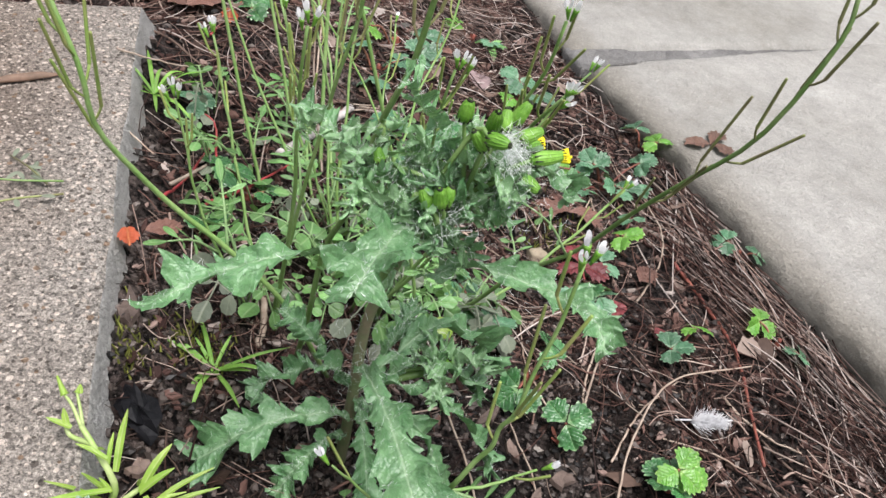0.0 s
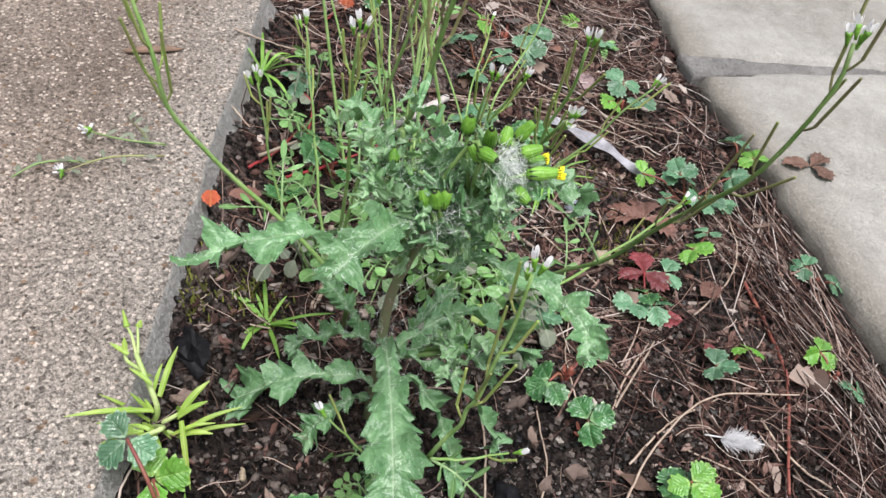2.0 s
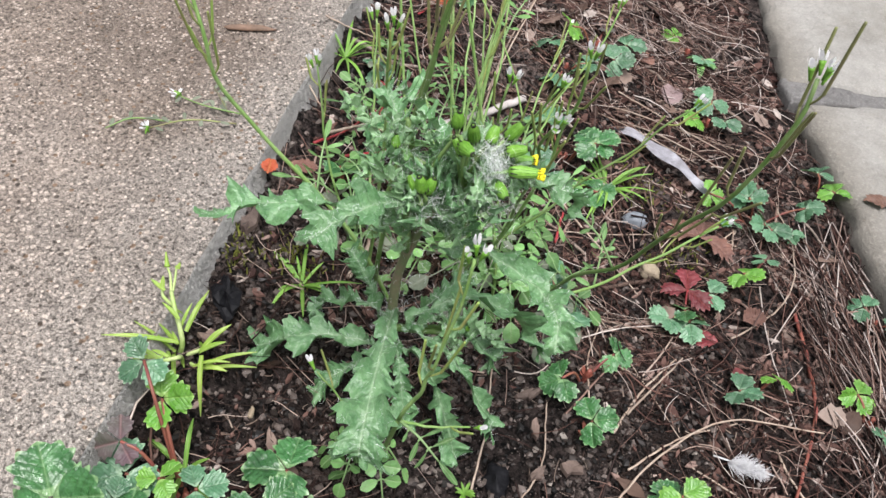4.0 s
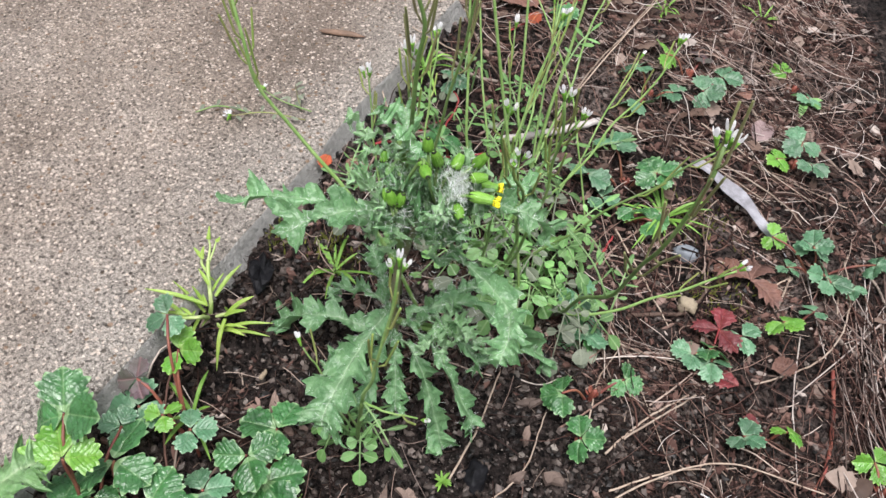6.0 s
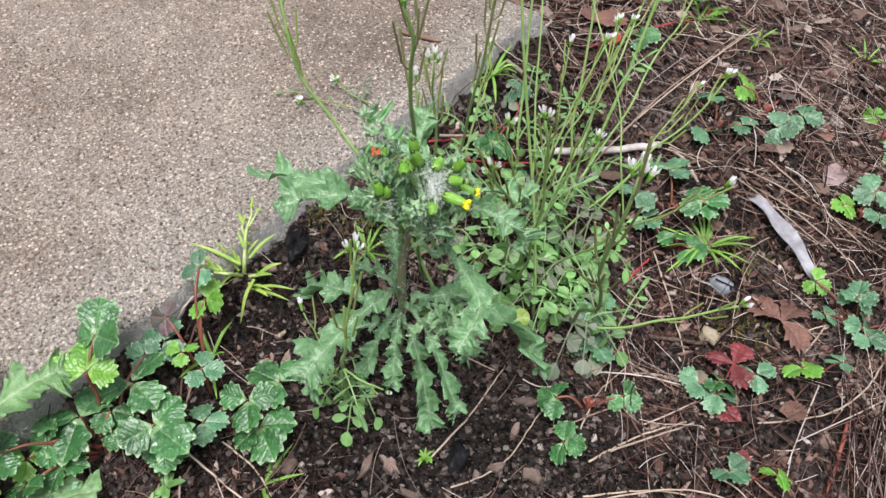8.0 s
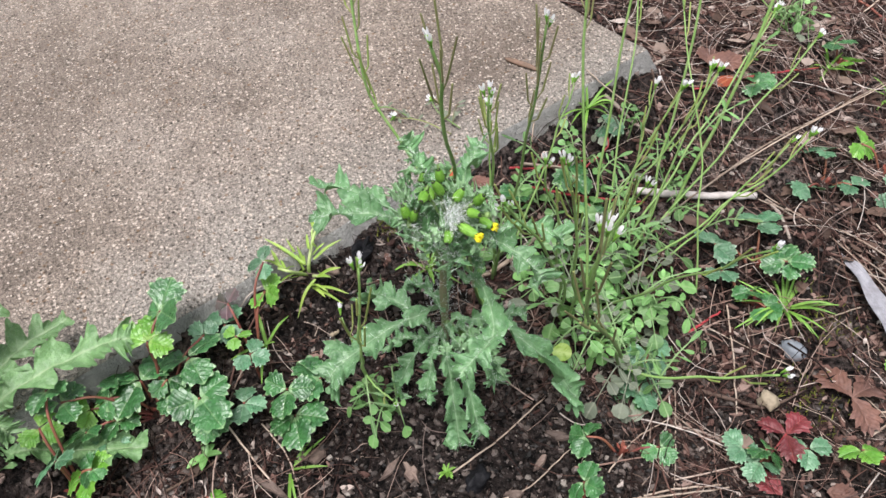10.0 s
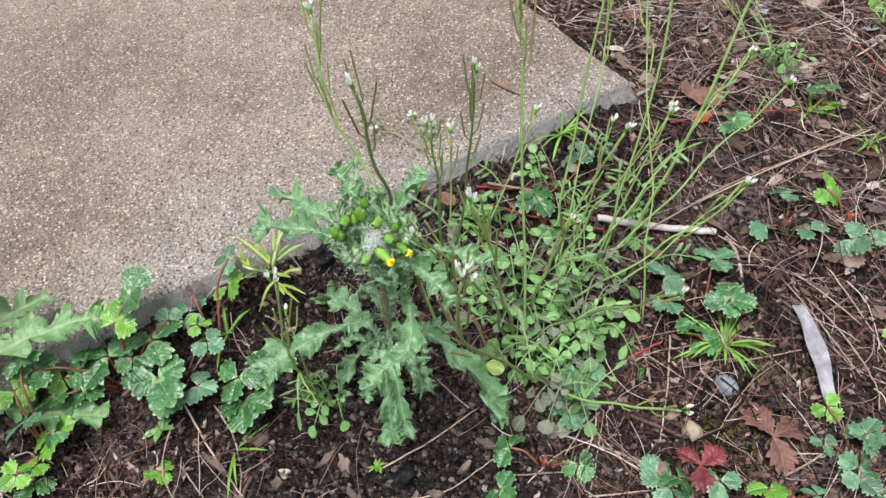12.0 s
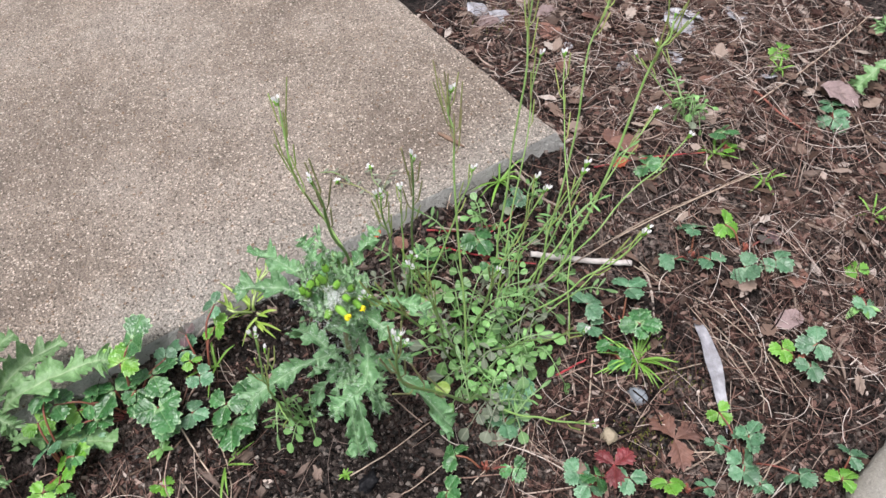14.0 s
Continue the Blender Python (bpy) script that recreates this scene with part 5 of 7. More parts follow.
strawberry_leaf(sp, (0.1414, 0.3357, -0.0668), 177, 0.0082, STRAWBERRY_BLUE)
strawberry_leaf(sp, (0.1563, 0.3298, -0.0671), 10, 0.0068, STRAWBERRY_BLUE)
sp = strawberry_plant(-0.0108, 0.4934, "blue-green and bright green strawberry plant among needles")
strawberry_leaf(sp, (0.0019, 0.4899, -0.0652), -11, 0.0084, STRAWBERRY_BLUE)
strawberry_leaf(sp, (-0.0235, 0.4969, -0.0608), -175, 0.0085, STRAWBERRY_YOUNG)
sp = strawberry_plant(-0.0838, 0.2518, "glossy dark green strawberry plant beside the slab")
strawberry_leaf(sp, (-0.0910, 0.2495, -0.0194), 32, 0.0122, STRAWBERRY)
strawberry_leaf(sp, (-0.0766, 0.2540, -0.0311), 21, 0.0074, STRAWBERRY)
sp = strawberry_plant(-0.0874, 0.2152, "single dark green three-part strawberry leaf on soil")
strawberry_leaf(sp, (-0.0874, 0.2152, -0.0167), 6, 0.0088, STRAWBERRY)
sp = strawberry_plant(-0.1166, 0.2816, "single blue-green strawberry leaf among needles")
strawberry_leaf(sp, (-0.1166, 0.2816, -0.0137), 36, 0.0091, STRAWBERRY_BLUE)

# ---- the narrow-leaved weed at the slab's edge ----
edge_weed((-0.0700, 0.1000, -0.0150),
          [([(-0.0700, 0.1000, -0.0150), (-0.0670, 0.1010, -0.0040), (-0.0740, 0.1060, 0.0040), (-0.0780, 0.1090, 0.0060)], 0.0010), ([(-0.0740, 0.1060, 0.0040), (-0.0800, 0.1070, 0.0040), (-0.0820, 0.1090, 0.0060)], 0.0007), ([(-0.0780, 0.1090, 0.0060), (-0.0820, 0.1130, 0.0080), (-0.0840, 0.1140, 0.0100)], 0.0005), ([(-0.0770, 0.1080, 0.0050), (-0.0800, 0.1130, 0.0070), (-0.0820, 0.1160, 0.0090)], 0.0005), ([(-0.0700, 0.1000, -0.0150), (-0.0580, 0.0920, 0.0040), (-0.0620, 0.0870, 0.0040)], 0.0009), ([(-0.0700, 0.1000, -0.0150), (-0.0660, 0.1020, -0.0120), (-0.0620, 0.1050, -0.0090)], 0.0009), ([(-0.0700, 0.1000, -0.0150), (-0.0640, 0.1000, -0.0140), (-0.0600, 0.1000, -0.0140)], 0.0009)],
          [((-0.0670, 0.0990, -0.0030), (-0.0840, 0.0840, 0.0040), 0.0010, 0.0012), ((-0.0680, 0.1040, -0.0030), (-0.0710, 0.1190, 0.0020), 0.0010, 0.0012), ((-0.0680, 0.0990, -0.0040), (-0.0730, 0.0980, 0.0040), 0.0008, 0.0000), ((-0.0680, 0.0980, -0.0080), (-0.0800, 0.0940, 0.0040), 0.0007, 0.0012), ((-0.0620, 0.0890, 0.0040), (-0.0700, 0.0810, 0.0040), 0.0008, 0.0012), ((-0.0620, 0.0880, 0.0040), (-0.0750, 0.0860, 0.0040), 0.0009, 0.0012), ((-0.0610, 0.0900, 0.0040), (-0.0670, 0.0890, 0.0040), 0.0007, 0.0006), ((-0.0600, 0.0900, 0.0040), (-0.0680, 0.0950, -0.0040), 0.0006, 0.0006), ((-0.0620, 0.1040, -0.0090), (-0.0580, 0.1150, -0.0030), 0.0013, 0.0012), ((-0.0620, 0.1030, -0.0090), (-0.0550, 0.1090, -0.0040), 0.0012, 0.0006), ((-0.0630, 0.1050, -0.0090), (-0.0620, 0.1040, -0.0040), 0.0006, 0.0000), ((-0.0610, 0.1000, -0.0140), (-0.0470, 0.1150, -0.0100), 0.0009, 0.0018), ((-0.0600, 0.1000, -0.0140), (-0.0440, 0.1110, -0.0120), 0.0008, 0.0012), ((-0.0610, 0.1000, -0.0140), (-0.0510, 0.1040, -0.0120), 0.0011, 0.0012), ((-0.0620, 0.0990, -0.0130), (-0.0510, 0.1060, -0.0090), 0.0007, 0.0018), ((-0.0600, 0.1020, -0.0080), (-0.0500, 0.0890, -0.0200), 0.0009, 0.0036), ((-0.0690, 0.0980, -0.0100), (-0.0520, 0.0840, 0.0040), 0.0008, 0.0018), ((-0.0700, 0.1040, -0.0020), (-0.0710, 0.1110, 0.0030), 0.0006, 0.0006), ((-0.0690, 0.1030, 0.0040), (-0.0770, 0.1040, 0.0060), 0.0007, 0.0006), ((-0.0680, 0.1000, -0.0130), (-0.0540, 0.0900, 0.0040), 0.0006, 0.0006), ((-0.0670, 0.0990, -0.0040), (-0.0700, 0.1000, -0.0000), 0.0006, 0.0000), ((-0.0720, 0.1050, 0.0040), (-0.0710, 0.1070, 0.0000), 0.0006, 0.0006), ((-0.0800, 0.1080, 0.0060), (-0.0860, 0.1080, 0.0080), 0.0008, 0.0000), ((-0.0810, 0.1080, 0.0060), (-0.0830, 0.1110, 0.0090), 0.0008, 0.0000), ((-0.0810, 0.1160, 0.0090), (-0.0820, 0.1180, 0.0100), 0.0006, 0.0000)],
          [((-0.0840, 0.1140, 0.0100), (-0.0870, 0.1170, 0.0130), 0.0011), ((-0.0820, 0.1090, 0.0060), (-0.0830, 0.1100, 0.0080), 0.0010), ((-0.0820, 0.1160, 0.0090), (-0.0820, 0.1180, 0.0100), 0.0008)])

# ---- straws, runners and sticks lying on the bed ----
random.seed(31), np.random.seed(31)
stalk("dry_straw", [(0.0329, 0.1368), (0.0241, 0.1630), (0.0108, 0.1909)], 0.00070, 0.00049, STRAW, "tan dry grass straw lying on the soil", "straw", 0.0020, "dry straws")
stalk("dry_straw", [(0.0480, 0.1368), (0.0499, 0.1629), (0.0377, 0.1920)], 0.00060, 0.00042, STRAW, "tan dry grass straw lying on the soil", "straw", 0.0020, "dry straws")
stalk("dry_straw", [(0.0670, 0.1980), (0.0689, 0.2241), (0.0753, 0.2491)], 0.00080, 0.00056, STRAW, "tan dry grass straw lying on the soil", "straw", 0.0020, "dry straws")
stalk("dry_straw", [(0.0261, 0.2524), (0.0640, 0.2324), (0.0929, 0.2119)], 0.00040, 0.00028, STRAW, "tan dry grass straw lying on the soil", "straw", 0.0020, "dry straws")
stalk("dry_straw", [(0.0928, 0.2779), (0.1053, 0.3079), (0.1075, 0.3309), (0.0992, 0.3600), (0.0848, 0.3797)], 0.00070, 0.00049, STRAW, "tan dry grass straw lying on the soil", "straw", 0.0040, "dry straws")
stalk("dry_straw", [(0.0791, 0.1858), (0.0914, 0.2133), (0.1100, 0.2370)], 0.00070, 0.00049, STRAW, "tan dry grass straw lying on the soil", "straw", 0.0020, "dry straws")
stalk("dry_straw", [(-0.0596, 0.3494), (-0.0191, 0.3851), (0.0239, 0.4143), (0.0665, 0.4187)], 0.00060, 0.00042, STRAW, "tan dry grass straw lying on the soil", "straw", 0.0040, "dry straws")
stalk("dry_straw", [(-0.0764, 0.3324), (-0.0891, 0.3942), (-0.1076, 0.4709)], 0.00070, 0.00049, STRAW, "tan dry grass straw lying on the soil", "straw", 0.0060, "dry straws")
stalk("red_runner", [(0.1145, 0.3154), (0.1292, 0.2874), (0.1386, 0.2563), (0.1428, 0.2028)], 0.00120, 0.00084, RED_BROWN, "red-brown woody runner among needles", "runner", 0.0020, "red runners")
stalk("dry_straw", [(0.0799, 0.1657), (0.0867, 0.1958), (0.1054, 0.2317), (0.1426, 0.2514)], 0.00070, 0.00049, STRAW, "tan dry grass straw lying on the soil", "straw", 0.0050, "dry straws")
stalk("dry_straw", [(0.1279, 0.2331), (0.1435, 0.2206), (0.1589, 0.2122)], 0.00080, 0.00056, STRAW, "tan dry grass straw lying on the soil", "straw", 0.0020, "dry straws")
stalk("dry_straw", [(0.0682, 0.2098), (0.0775, 0.2517)], 0.00080, 0.00056, STRAW, "tan dry grass straw lying on the soil", "straw", 0.0020, "dry straws")
stalk("dry_straw", [(0.1005, 0.2035), (0.1201, 0.2036), (0.1353, 0.1984)], 0.00060, 0.00042, STRAW, "tan dry grass straw lying on the soil", "straw", 0.0020, "dry straws")
stalk("dry_straw", [(0.1440, 0.2889), (0.1620, 0.2706), (0.1783, 0.2568)], 0.00060, 0.00042, STRAW, "tan dry grass straw lying on the soil", "straw", 0.0020, "dry straws")
stalk("dry_straw", [(0.0264, 0.2402), (0.0473, 0.2504), (0.0647, 0.2639)], 0.00070, 0.00049, STRAW, "tan dry grass straw lying on the soil", "straw", 0.0020, "dry straws")
stalk("dry_straw", [(-0.0129, 0.0463), (0.0169, 0.0593), (0.0421, 0.0742)], 0.00070, 0.00049, STRAW, "tan dry grass straw lying on the soil", "straw", 0.0020, "dry straws")
stalk("dry_straw", [(-0.0084, 0.0611), (0.0067, 0.0681), (0.0241, 0.0692), (0.0406, 0.0658)], 0.00060, 0.00042, STRAW, "tan dry grass straw lying on the soil", "straw", 0.0020, "dry straws")
stalk("dry_straw", [(0.0163, 0.0423), (0.0306, 0.0505), (0.0389, 0.0555)], 0.00060, 0.00042, STRAW, "tan dry grass straw lying on the soil", "straw", 0.0020, "dry straws")
stalk("dry_straw", [(0.0226, -0.0095), (0.0258, 0.0137)], 0.00060, 0.00042, STRAW, "tan dry grass straw lying on the soil", "straw", 0.0020, "dry straws")
stalk("dry_straw", [(0.0198, -0.0040), (0.0165, 0.0044), (0.0118, 0.0093)], 0.00050, 0.00035, STRAW, "tan dry grass straw lying on the soil", "straw", 0.0020, "dry straws")
stalk("dry_straw", [(-0.0269, 0.0165), (-0.0177, 0.0124), (-0.0142, 0.0129)], 0.00050, 0.00035, STRAW, "tan dry grass straw lying on the soil", "straw", 0.0020, "dry straws")
stalk("dry_twig", [(0.0100, 0.0158), (0.0023, 0.0342), (-0.0055, 0.0464)], 0.00080, 0.00056, TWIG, "thin dark dry twig on the soil", "twig", 0.0020, "dry twigs")
stalk("dry_twig", [(0.0098, 0.0076), (0.0273, 0.0173), (0.0336, 0.0188)], 0.00100, 0.00070, TWIG, "thin dark dry twig on the soil", "twig", 0.0020, "dry twigs")
stalk("dry_straw", [(-0.0603, 0.2875), (-0.0840, 0.3612), (-0.0963, 0.4207), (-0.1093, 0.4718)], 0.00080, 0.00056, STRAW, "tan dry grass straw lying on the soil", "straw", 0.0060, "dry straws")
stalk("dry_straw", [(-0.0572, 0.3528), (-0.0023, 0.3865), (0.0385, 0.3949), (0.0549, 0.3890)], 0.00070, 0.00049, STRAW, "tan dry grass straw lying on the soil", "straw", 0.0050, "dry straws")
stalk("dry_straw", [(-0.0240, 0.4005), (0.0134, 0.4083), (0.0500, 0.4092)], 0.00060, 0.00042, STRAW, "tan dry grass straw lying on the soil", "straw", 0.0040, "dry straws")
stalk("dry_straw", [(-0.0094, 0.3022), (0.0167, 0.2908), (0.0454, 0.2754)], 0.00070, 0.00049, STRAW, "tan dry grass straw lying on the soil", "straw", 0.0020, "dry straws")
stalk("dry_straw", [(-0.0100, 0.2792), (0.0113, 0.2970), (0.0355, 0.3174)], 0.00050, 0.00035, STRAW, "tan dry grass straw lying on the soil", "straw", 0.0020, "dry straws")
stalk("dry_straw", [(0.0664, 0.3349), (0.0709, 0.3505), (0.0714, 0.3483)], 0.00060, 0.00042, STRAW, "tan dry grass straw lying on the soil", "straw", 0.0020, "dry straws")
stalk("dry_straw", [(0.0990, 0.3496), (0.0911, 0.3653), (0.0830, 0.3909)], 0.00070, 0.00049, STRAW, "tan dry grass straw lying on the soil", "straw", 0.0020, "dry straws")
stalk("dry_straw", [(0.0527, 0.2046), (0.0427, 0.2226), (0.0388, 0.2432)], 0.00060, 0.00042, STRAW, "tan dry grass straw lying on the soil", "straw", 0.0020, "dry straws")
stalk("dry_straw", [(0.0397, 0.3269), (0.0608, 0.3375), (0.0778, 0.3412)], 0.00050, 0.00035, STRAW, "tan dry grass straw lying on the soil", "straw", 0.0020, "dry straws")
stalk("dry_straw", [(0.0765, 0.3263), (0.0735, 0.3394), (0.0700, 0.3509)], 0.00090, 0.00063, STRAW, "tan dry grass straw lying on the soil", "straw", 0.0020, "dry straws")
stalk("dry_straw", [(0.0136, 0.3251), (0.0150, 0.3413), (0.0137, 0.3673)], 0.00080, 0.00056, STRAW, "tan dry grass straw lying on the soil", "straw", 0.0020, "dry straws")
stalk("red_runner", [(-0.1322, 0.3461), (-0.1299, 0.3857), (-0.1286, 0.4306)], 0.00080, 0.00056, RED_STEM, "thin red strawberry runner over the soil", "runner", 0.0040, "red runners")
stalk("red_runner", [(-0.0913, 0.2234), (-0.0835, 0.2533), (-0.0718, 0.2842)], 0.00080, 0.00056, RED_STEM, "thin red strawberry runner over the soil", "runner", 0.0060, "red runners")
stalk("red_runner", [(-0.1042, 0.2183), (-0.1031, 0.2381), (-0.1036, 0.2657)], 0.00080, 0.00056, RED_STEM, "thin red strawberry runner over the soil", "runner", 0.0040, "red runners")
stalk("red_runner", [(-0.0006, 0.2748), (-0.0072, 0.2970)], 0.00090, 0.00063, RED_STEM, "thin red strawberry runner over the soil", "runner", 0.0040, "red runners")
stalk("dry_twig", [(-0.2266, 0.4807), (-0.1848, 0.4738), (-0.1496, 0.4648)], 0.00120, 0.00084, TWIG, "dark curved twig lying on the soil", "twig", 0.0020, "dry twigs")
stalk("dry_twig", [(-0.2704, 0.4851), (-0.2081, 0.4774), (-0.1529, 0.4647)], 0.00120, 0.00084, TWIG, "dark curved twig lying on the soil", "twig", 0.0020, "dry twigs")
stalk("red_runner", [(-0.1747, 0.4912), (-0.1370, 0.5137), (-0.0890, 0.5572)], 0.00100, 0.00070, RED_BROWN, "red-brown woody runner among needles", "runner", 0.0020, "red runners")
stalk("dry_twig", [(-0.1613, 0.5550), (-0.1241, 0.5591), (-0.1112, 0.5697)], 0.00140, 0.00098, TWIG, "dark curved twig lying on the soil", "twig", 0.0020, "dry twigs")
stalk("dry_straw", [(-0.0622, 0.3537), (-0.0201, 0.3728), (0.0343, 0.3919)], 0.00050, 0.00035, STRAW, "tan dry grass straw lying on the soil", "straw", 0.0020, "dry straws")
stalk("dry_straw", [(-0.1632, 0.4871), (-0.1883, 0.5472), (-0.2256, 0.6185)], 0.00080, 0.00056, STRAW, "tan dry grass straw lying on the soil", "straw", 0.0060, "dry straws")
stalk("red_runner", [(-0.0986, 0.2598), (-0.1050, 0.2767), (-0.1140, 0.2798)], 0.00060, 0.00042, RED_STEM, "thin red strawberry runner over the soil", "runner", 0.0080, "red runners")
stalk("dry_straw", [(-0.1029, 0.2239), (-0.1000, 0.2421), (-0.0986, 0.2598)], 0.00110, 0.00077, STRAW, "tan dry grass straw lying on the soil", "straw", 0.0080, "dry straws")
stalk("dry_straw", [(-0.1495, 0.2466), (-0.1351, 0.2458), (-0.1128, 0.2347)], 0.00060, 0.00042, STRAW, "tan dry grass straw lying on the soil", "straw", 0.0080, "dry straws")
stalk("dry_straw", [(-0.1476, 0.2826), (-0.1309, 0.2915), (-0.1225, 0.2992)], 0.00060, 0.00042, STRAW, "tan dry grass straw lying on the soil", "straw", 0.0100, "dry straws")
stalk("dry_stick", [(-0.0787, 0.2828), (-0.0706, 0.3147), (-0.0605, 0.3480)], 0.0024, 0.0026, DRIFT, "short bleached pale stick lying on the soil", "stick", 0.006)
stalk("dry_stick", [(-0.0550, 0.1776), (-0.0569, 0.1907), (-0.0668, 0.2189)], 0.0016, 0.002, STRAW, "flat tan dry stalk under the bittercress", "stick", 0.004)


# ---- the groundsel and its neighbours ----
build_groundsel()
groundsel_beside(-0.02, -0.05)
groundsel_small(-0.17, 0.62, 0.04, 9, 0.05, GROUNDSEL_FAR, "pale green groundsel growing farther along the bed", 4)

# ---- bittercress: a main clump, one in front of the groundsel, some farther back ----
random.seed(41), np.random.seed(41)
main = cress_plant(-0.04, 0.226, "leafy bittercress clump with arching flowering stems")
mx, my, mz = -0.04, 0.226, bed(-0.04, 0.226)
cress_rosette(main, -0.04, 0.226, 12, 0.02, 0.046, 0.0076, 0.007)
cress_rosette(main, -0.012, 0.232, 11, 0.018, 0.045, 0.0078, 0.0072)
cress_rosette(main, -0.02, 0.256, 11, 0.018, 0.042, 0.0074, 0.0066)
cress_rosette(main, 0.008, 0.236, 8, 0.015, 0.034, 0.0074, 0.0068)
cress_rosette(main, -0.052, 0.262, 6, 0.016, 0.036, 0.006, 0.005)
cress_rosette(main, -0.078, 0.305, 4, 0.01, 0.026, 0.0055, 0.0046)
cress_rosette(main, -0.115, 0.29, 3, 0.008, 0.02, 0.005, 0.004)
cress_rosette(main, -0.062, 0.206, 3, 0.014, 0.03, 0.006, 0.005)
# the long arching stem and the low one that lies along the bed
cress_stem(main, [(0.0, 0.236, -0.055), (0.0153, 0.2256, -0.0426), (0.0338, 0.2125, -0.0035), (0.047, 0.2045, 0.0209), (0.0591, 0.1887, 0.0542), (0.0673, 0.1803, 0.0763), (0.0734, 0.1765, 0.1108), (0.075, 0.177, 0.125)], 5, 10, 0.0009, 0.021, True, 0.7, 1, "stem", 0.5)
cress_stem(main, [(-0.008, 0.226, -0.05), (0.02, 0.232, -0.044), (0.046, 0.25, -0.022), (0.066, 0.268, -0.002)], 3, 4, 0.0008, 0.009, False, 0.8, 3)
# upright stems, each to its flowering tip
cress_stem(main, [(-0.006, 0.219, bed(-0.006, 0.219)), (-0.016, 0.222, 0.0), (-0.047, 0.229, 0.1), (-0.057, 0.232, 0.132)], 3, 10, 0.0008, 0.021, True, 0.4, 0)
cress_stem(main, [(-0.04, 0.232, mz), (-0.046, 0.25, 0.0), (-0.048, 0.279, 0.057)], 4, 3, 0.0007, 0.015)
cress_stem(main, [(-0.044, 0.24, mz), (-0.055, 0.27, 0.0), (-0.062, 0.307, 0.049)], 3, 3, 0.0007, 0.014)
cress_stem(main, [(-0.036, 0.245, mz), (-0.026, 0.29, -0.01), (-0.015, 0.326, 0.04)], 4, 3, 0.0007, 0.013)
cress_stem(main, [(-0.04, 0.255, mz), (-0.06, 0.29, 0.0), (-0.08, 0.317, 0.036)], 4, 3, 0.0007, 0.013)
cress_stem(main, [(-0.046, 0.25, mz), (-0.065, 0.27, -0.005), (-0.079, 0.285, 0.035)], 3, 3, 0.0006, 0.012)
cress_stem(main, [(-0.03, 0.262, mz), (-0.04, 0.31, -0.02), (-0.043, 0.343, 0.009)], 2, 3, 0.0006, 0.01)
cress_stem(main, [(-0.055, 0.262, mz), (-0.09, 0.33, 0.0), (-0.118, 0.379, 0.032)], 4, 3, 0.0007, 0.013)
cress_stem(main, [(-0.045, 0.262, mz), (-0.075, 0.34, 0.0), (-0.1, 0.395, 0.021)], 3, 3, 0.0007, 0.012)
cress_stem(main, [(-0.03, 0.225, mz), (-0.02, 0.236, 0.01), (-0.005, 0.239, 0.05)], 3, 3, 0.0007, 0.013)
cress_stem(main, [(-0.022, 0.232, mz), (0.008, 0.25, 0.0), (0.039, 0.27, 0.044)], 3, 3, 0.0007, 0.013)
cress_stem(main, [(-0.02, 0.218, mz), (0.006, 0.205, 0.03), (0.018, 0.192, 0.097)], 3, 7, 0.0008, 0.015)
cress_stem(main, [(-0.02, 0.214, mz), (0.004, 0.196, 0.03), (0.02, 0.17, 0.088)], 4, 6, 0.0008, 0.014)
cress_stem(main, [(-0.03, 0.216, mz), (-0.015, 0.206, 0.02), (-0.007, 0.196, 0.075)], 3, 3, 0.0007, 0.012)
cress_stem(main, [(-0.062, 0.292, bed(-0.062, 0.292)), (-0.068, 0.314, 0.0), (-0.08, 0.351, 0.1), (-0.084, 0.362, 0.128)], 2, 8, 0.001, 0.016)
cress_stem(main, [(-0.077, 0.254, bed(-0.077, 0.254)), (-0.09, 0.266, 0.0), (-0.117, 0.289, 0.1), (-0.127, 0.298, 0.14)], 3, 8, 0.0008, 0.017)
cress_stem(main, [(-0.063, 0.281, bed(-0.063, 0.281)), (-0.082, 0.299, 0.0), (-0.121, 0.335, 0.1), (-0.13, 0.344, 0.122)], 3, 7, 0.0008, 0.016)
cress_stem(main, [(-0.047, 0.249, mz), (-0.079, 0.269, 0.0), (-0.111, 0.29, 0.05), (-0.132, 0.304, 0.084)], 3, 3, 0.0006, 0.015)
cress_stem(main, [(-0.02, 0.29, bed(-0.02, 0.29)), (-0.046, 0.297, 0.0), (-0.092, 0.308, 0.05), (-0.125, 0.317, 0.086)], 3, 4, 0.0005, 0.014)

rear = cress_plant(-0.062, 0.195, "bittercress with thin stems behind the groundsel")
rz = bed(-0.062, 0.195)
cress_rosette(rear, -0.062, 0.195, 5, 0.014, 0.032, 0.006, 0.005)
cress_rosette(rear, -0.08, 0.226, 3, 0.012, 0.026, 0.0055, 0.0048)
cress_rosette(rear, -0.1, 0.258, 3, 0.008, 0.02, 0.005, 0.0042)
cress_stem(rear, [(-0.03, 0.18, bed(-0.03, 0.18)), (-0.05, 0.17, 0.004), (-0.0673, 0.1633, 0.0288), (-0.0793, 0.1535, 0.0504), (-0.0846, 0.1458, 0.0745), (-0.0872, 0.1454, 0.0957), (-0.093, 0.147, 0.119)], 4, 9, 0.0009, 0.019, False, 0.5, 1, "stem", 0.6)
cress_stem(rear, [(-0.042, 0.178, -0.04), (-0.03, 0.168, 0.04), (-0.014, 0.16, 0.1), (-0.0115, 0.157, 0.1355)], 3, 7, 0.001, 0.021, True, 0.6)
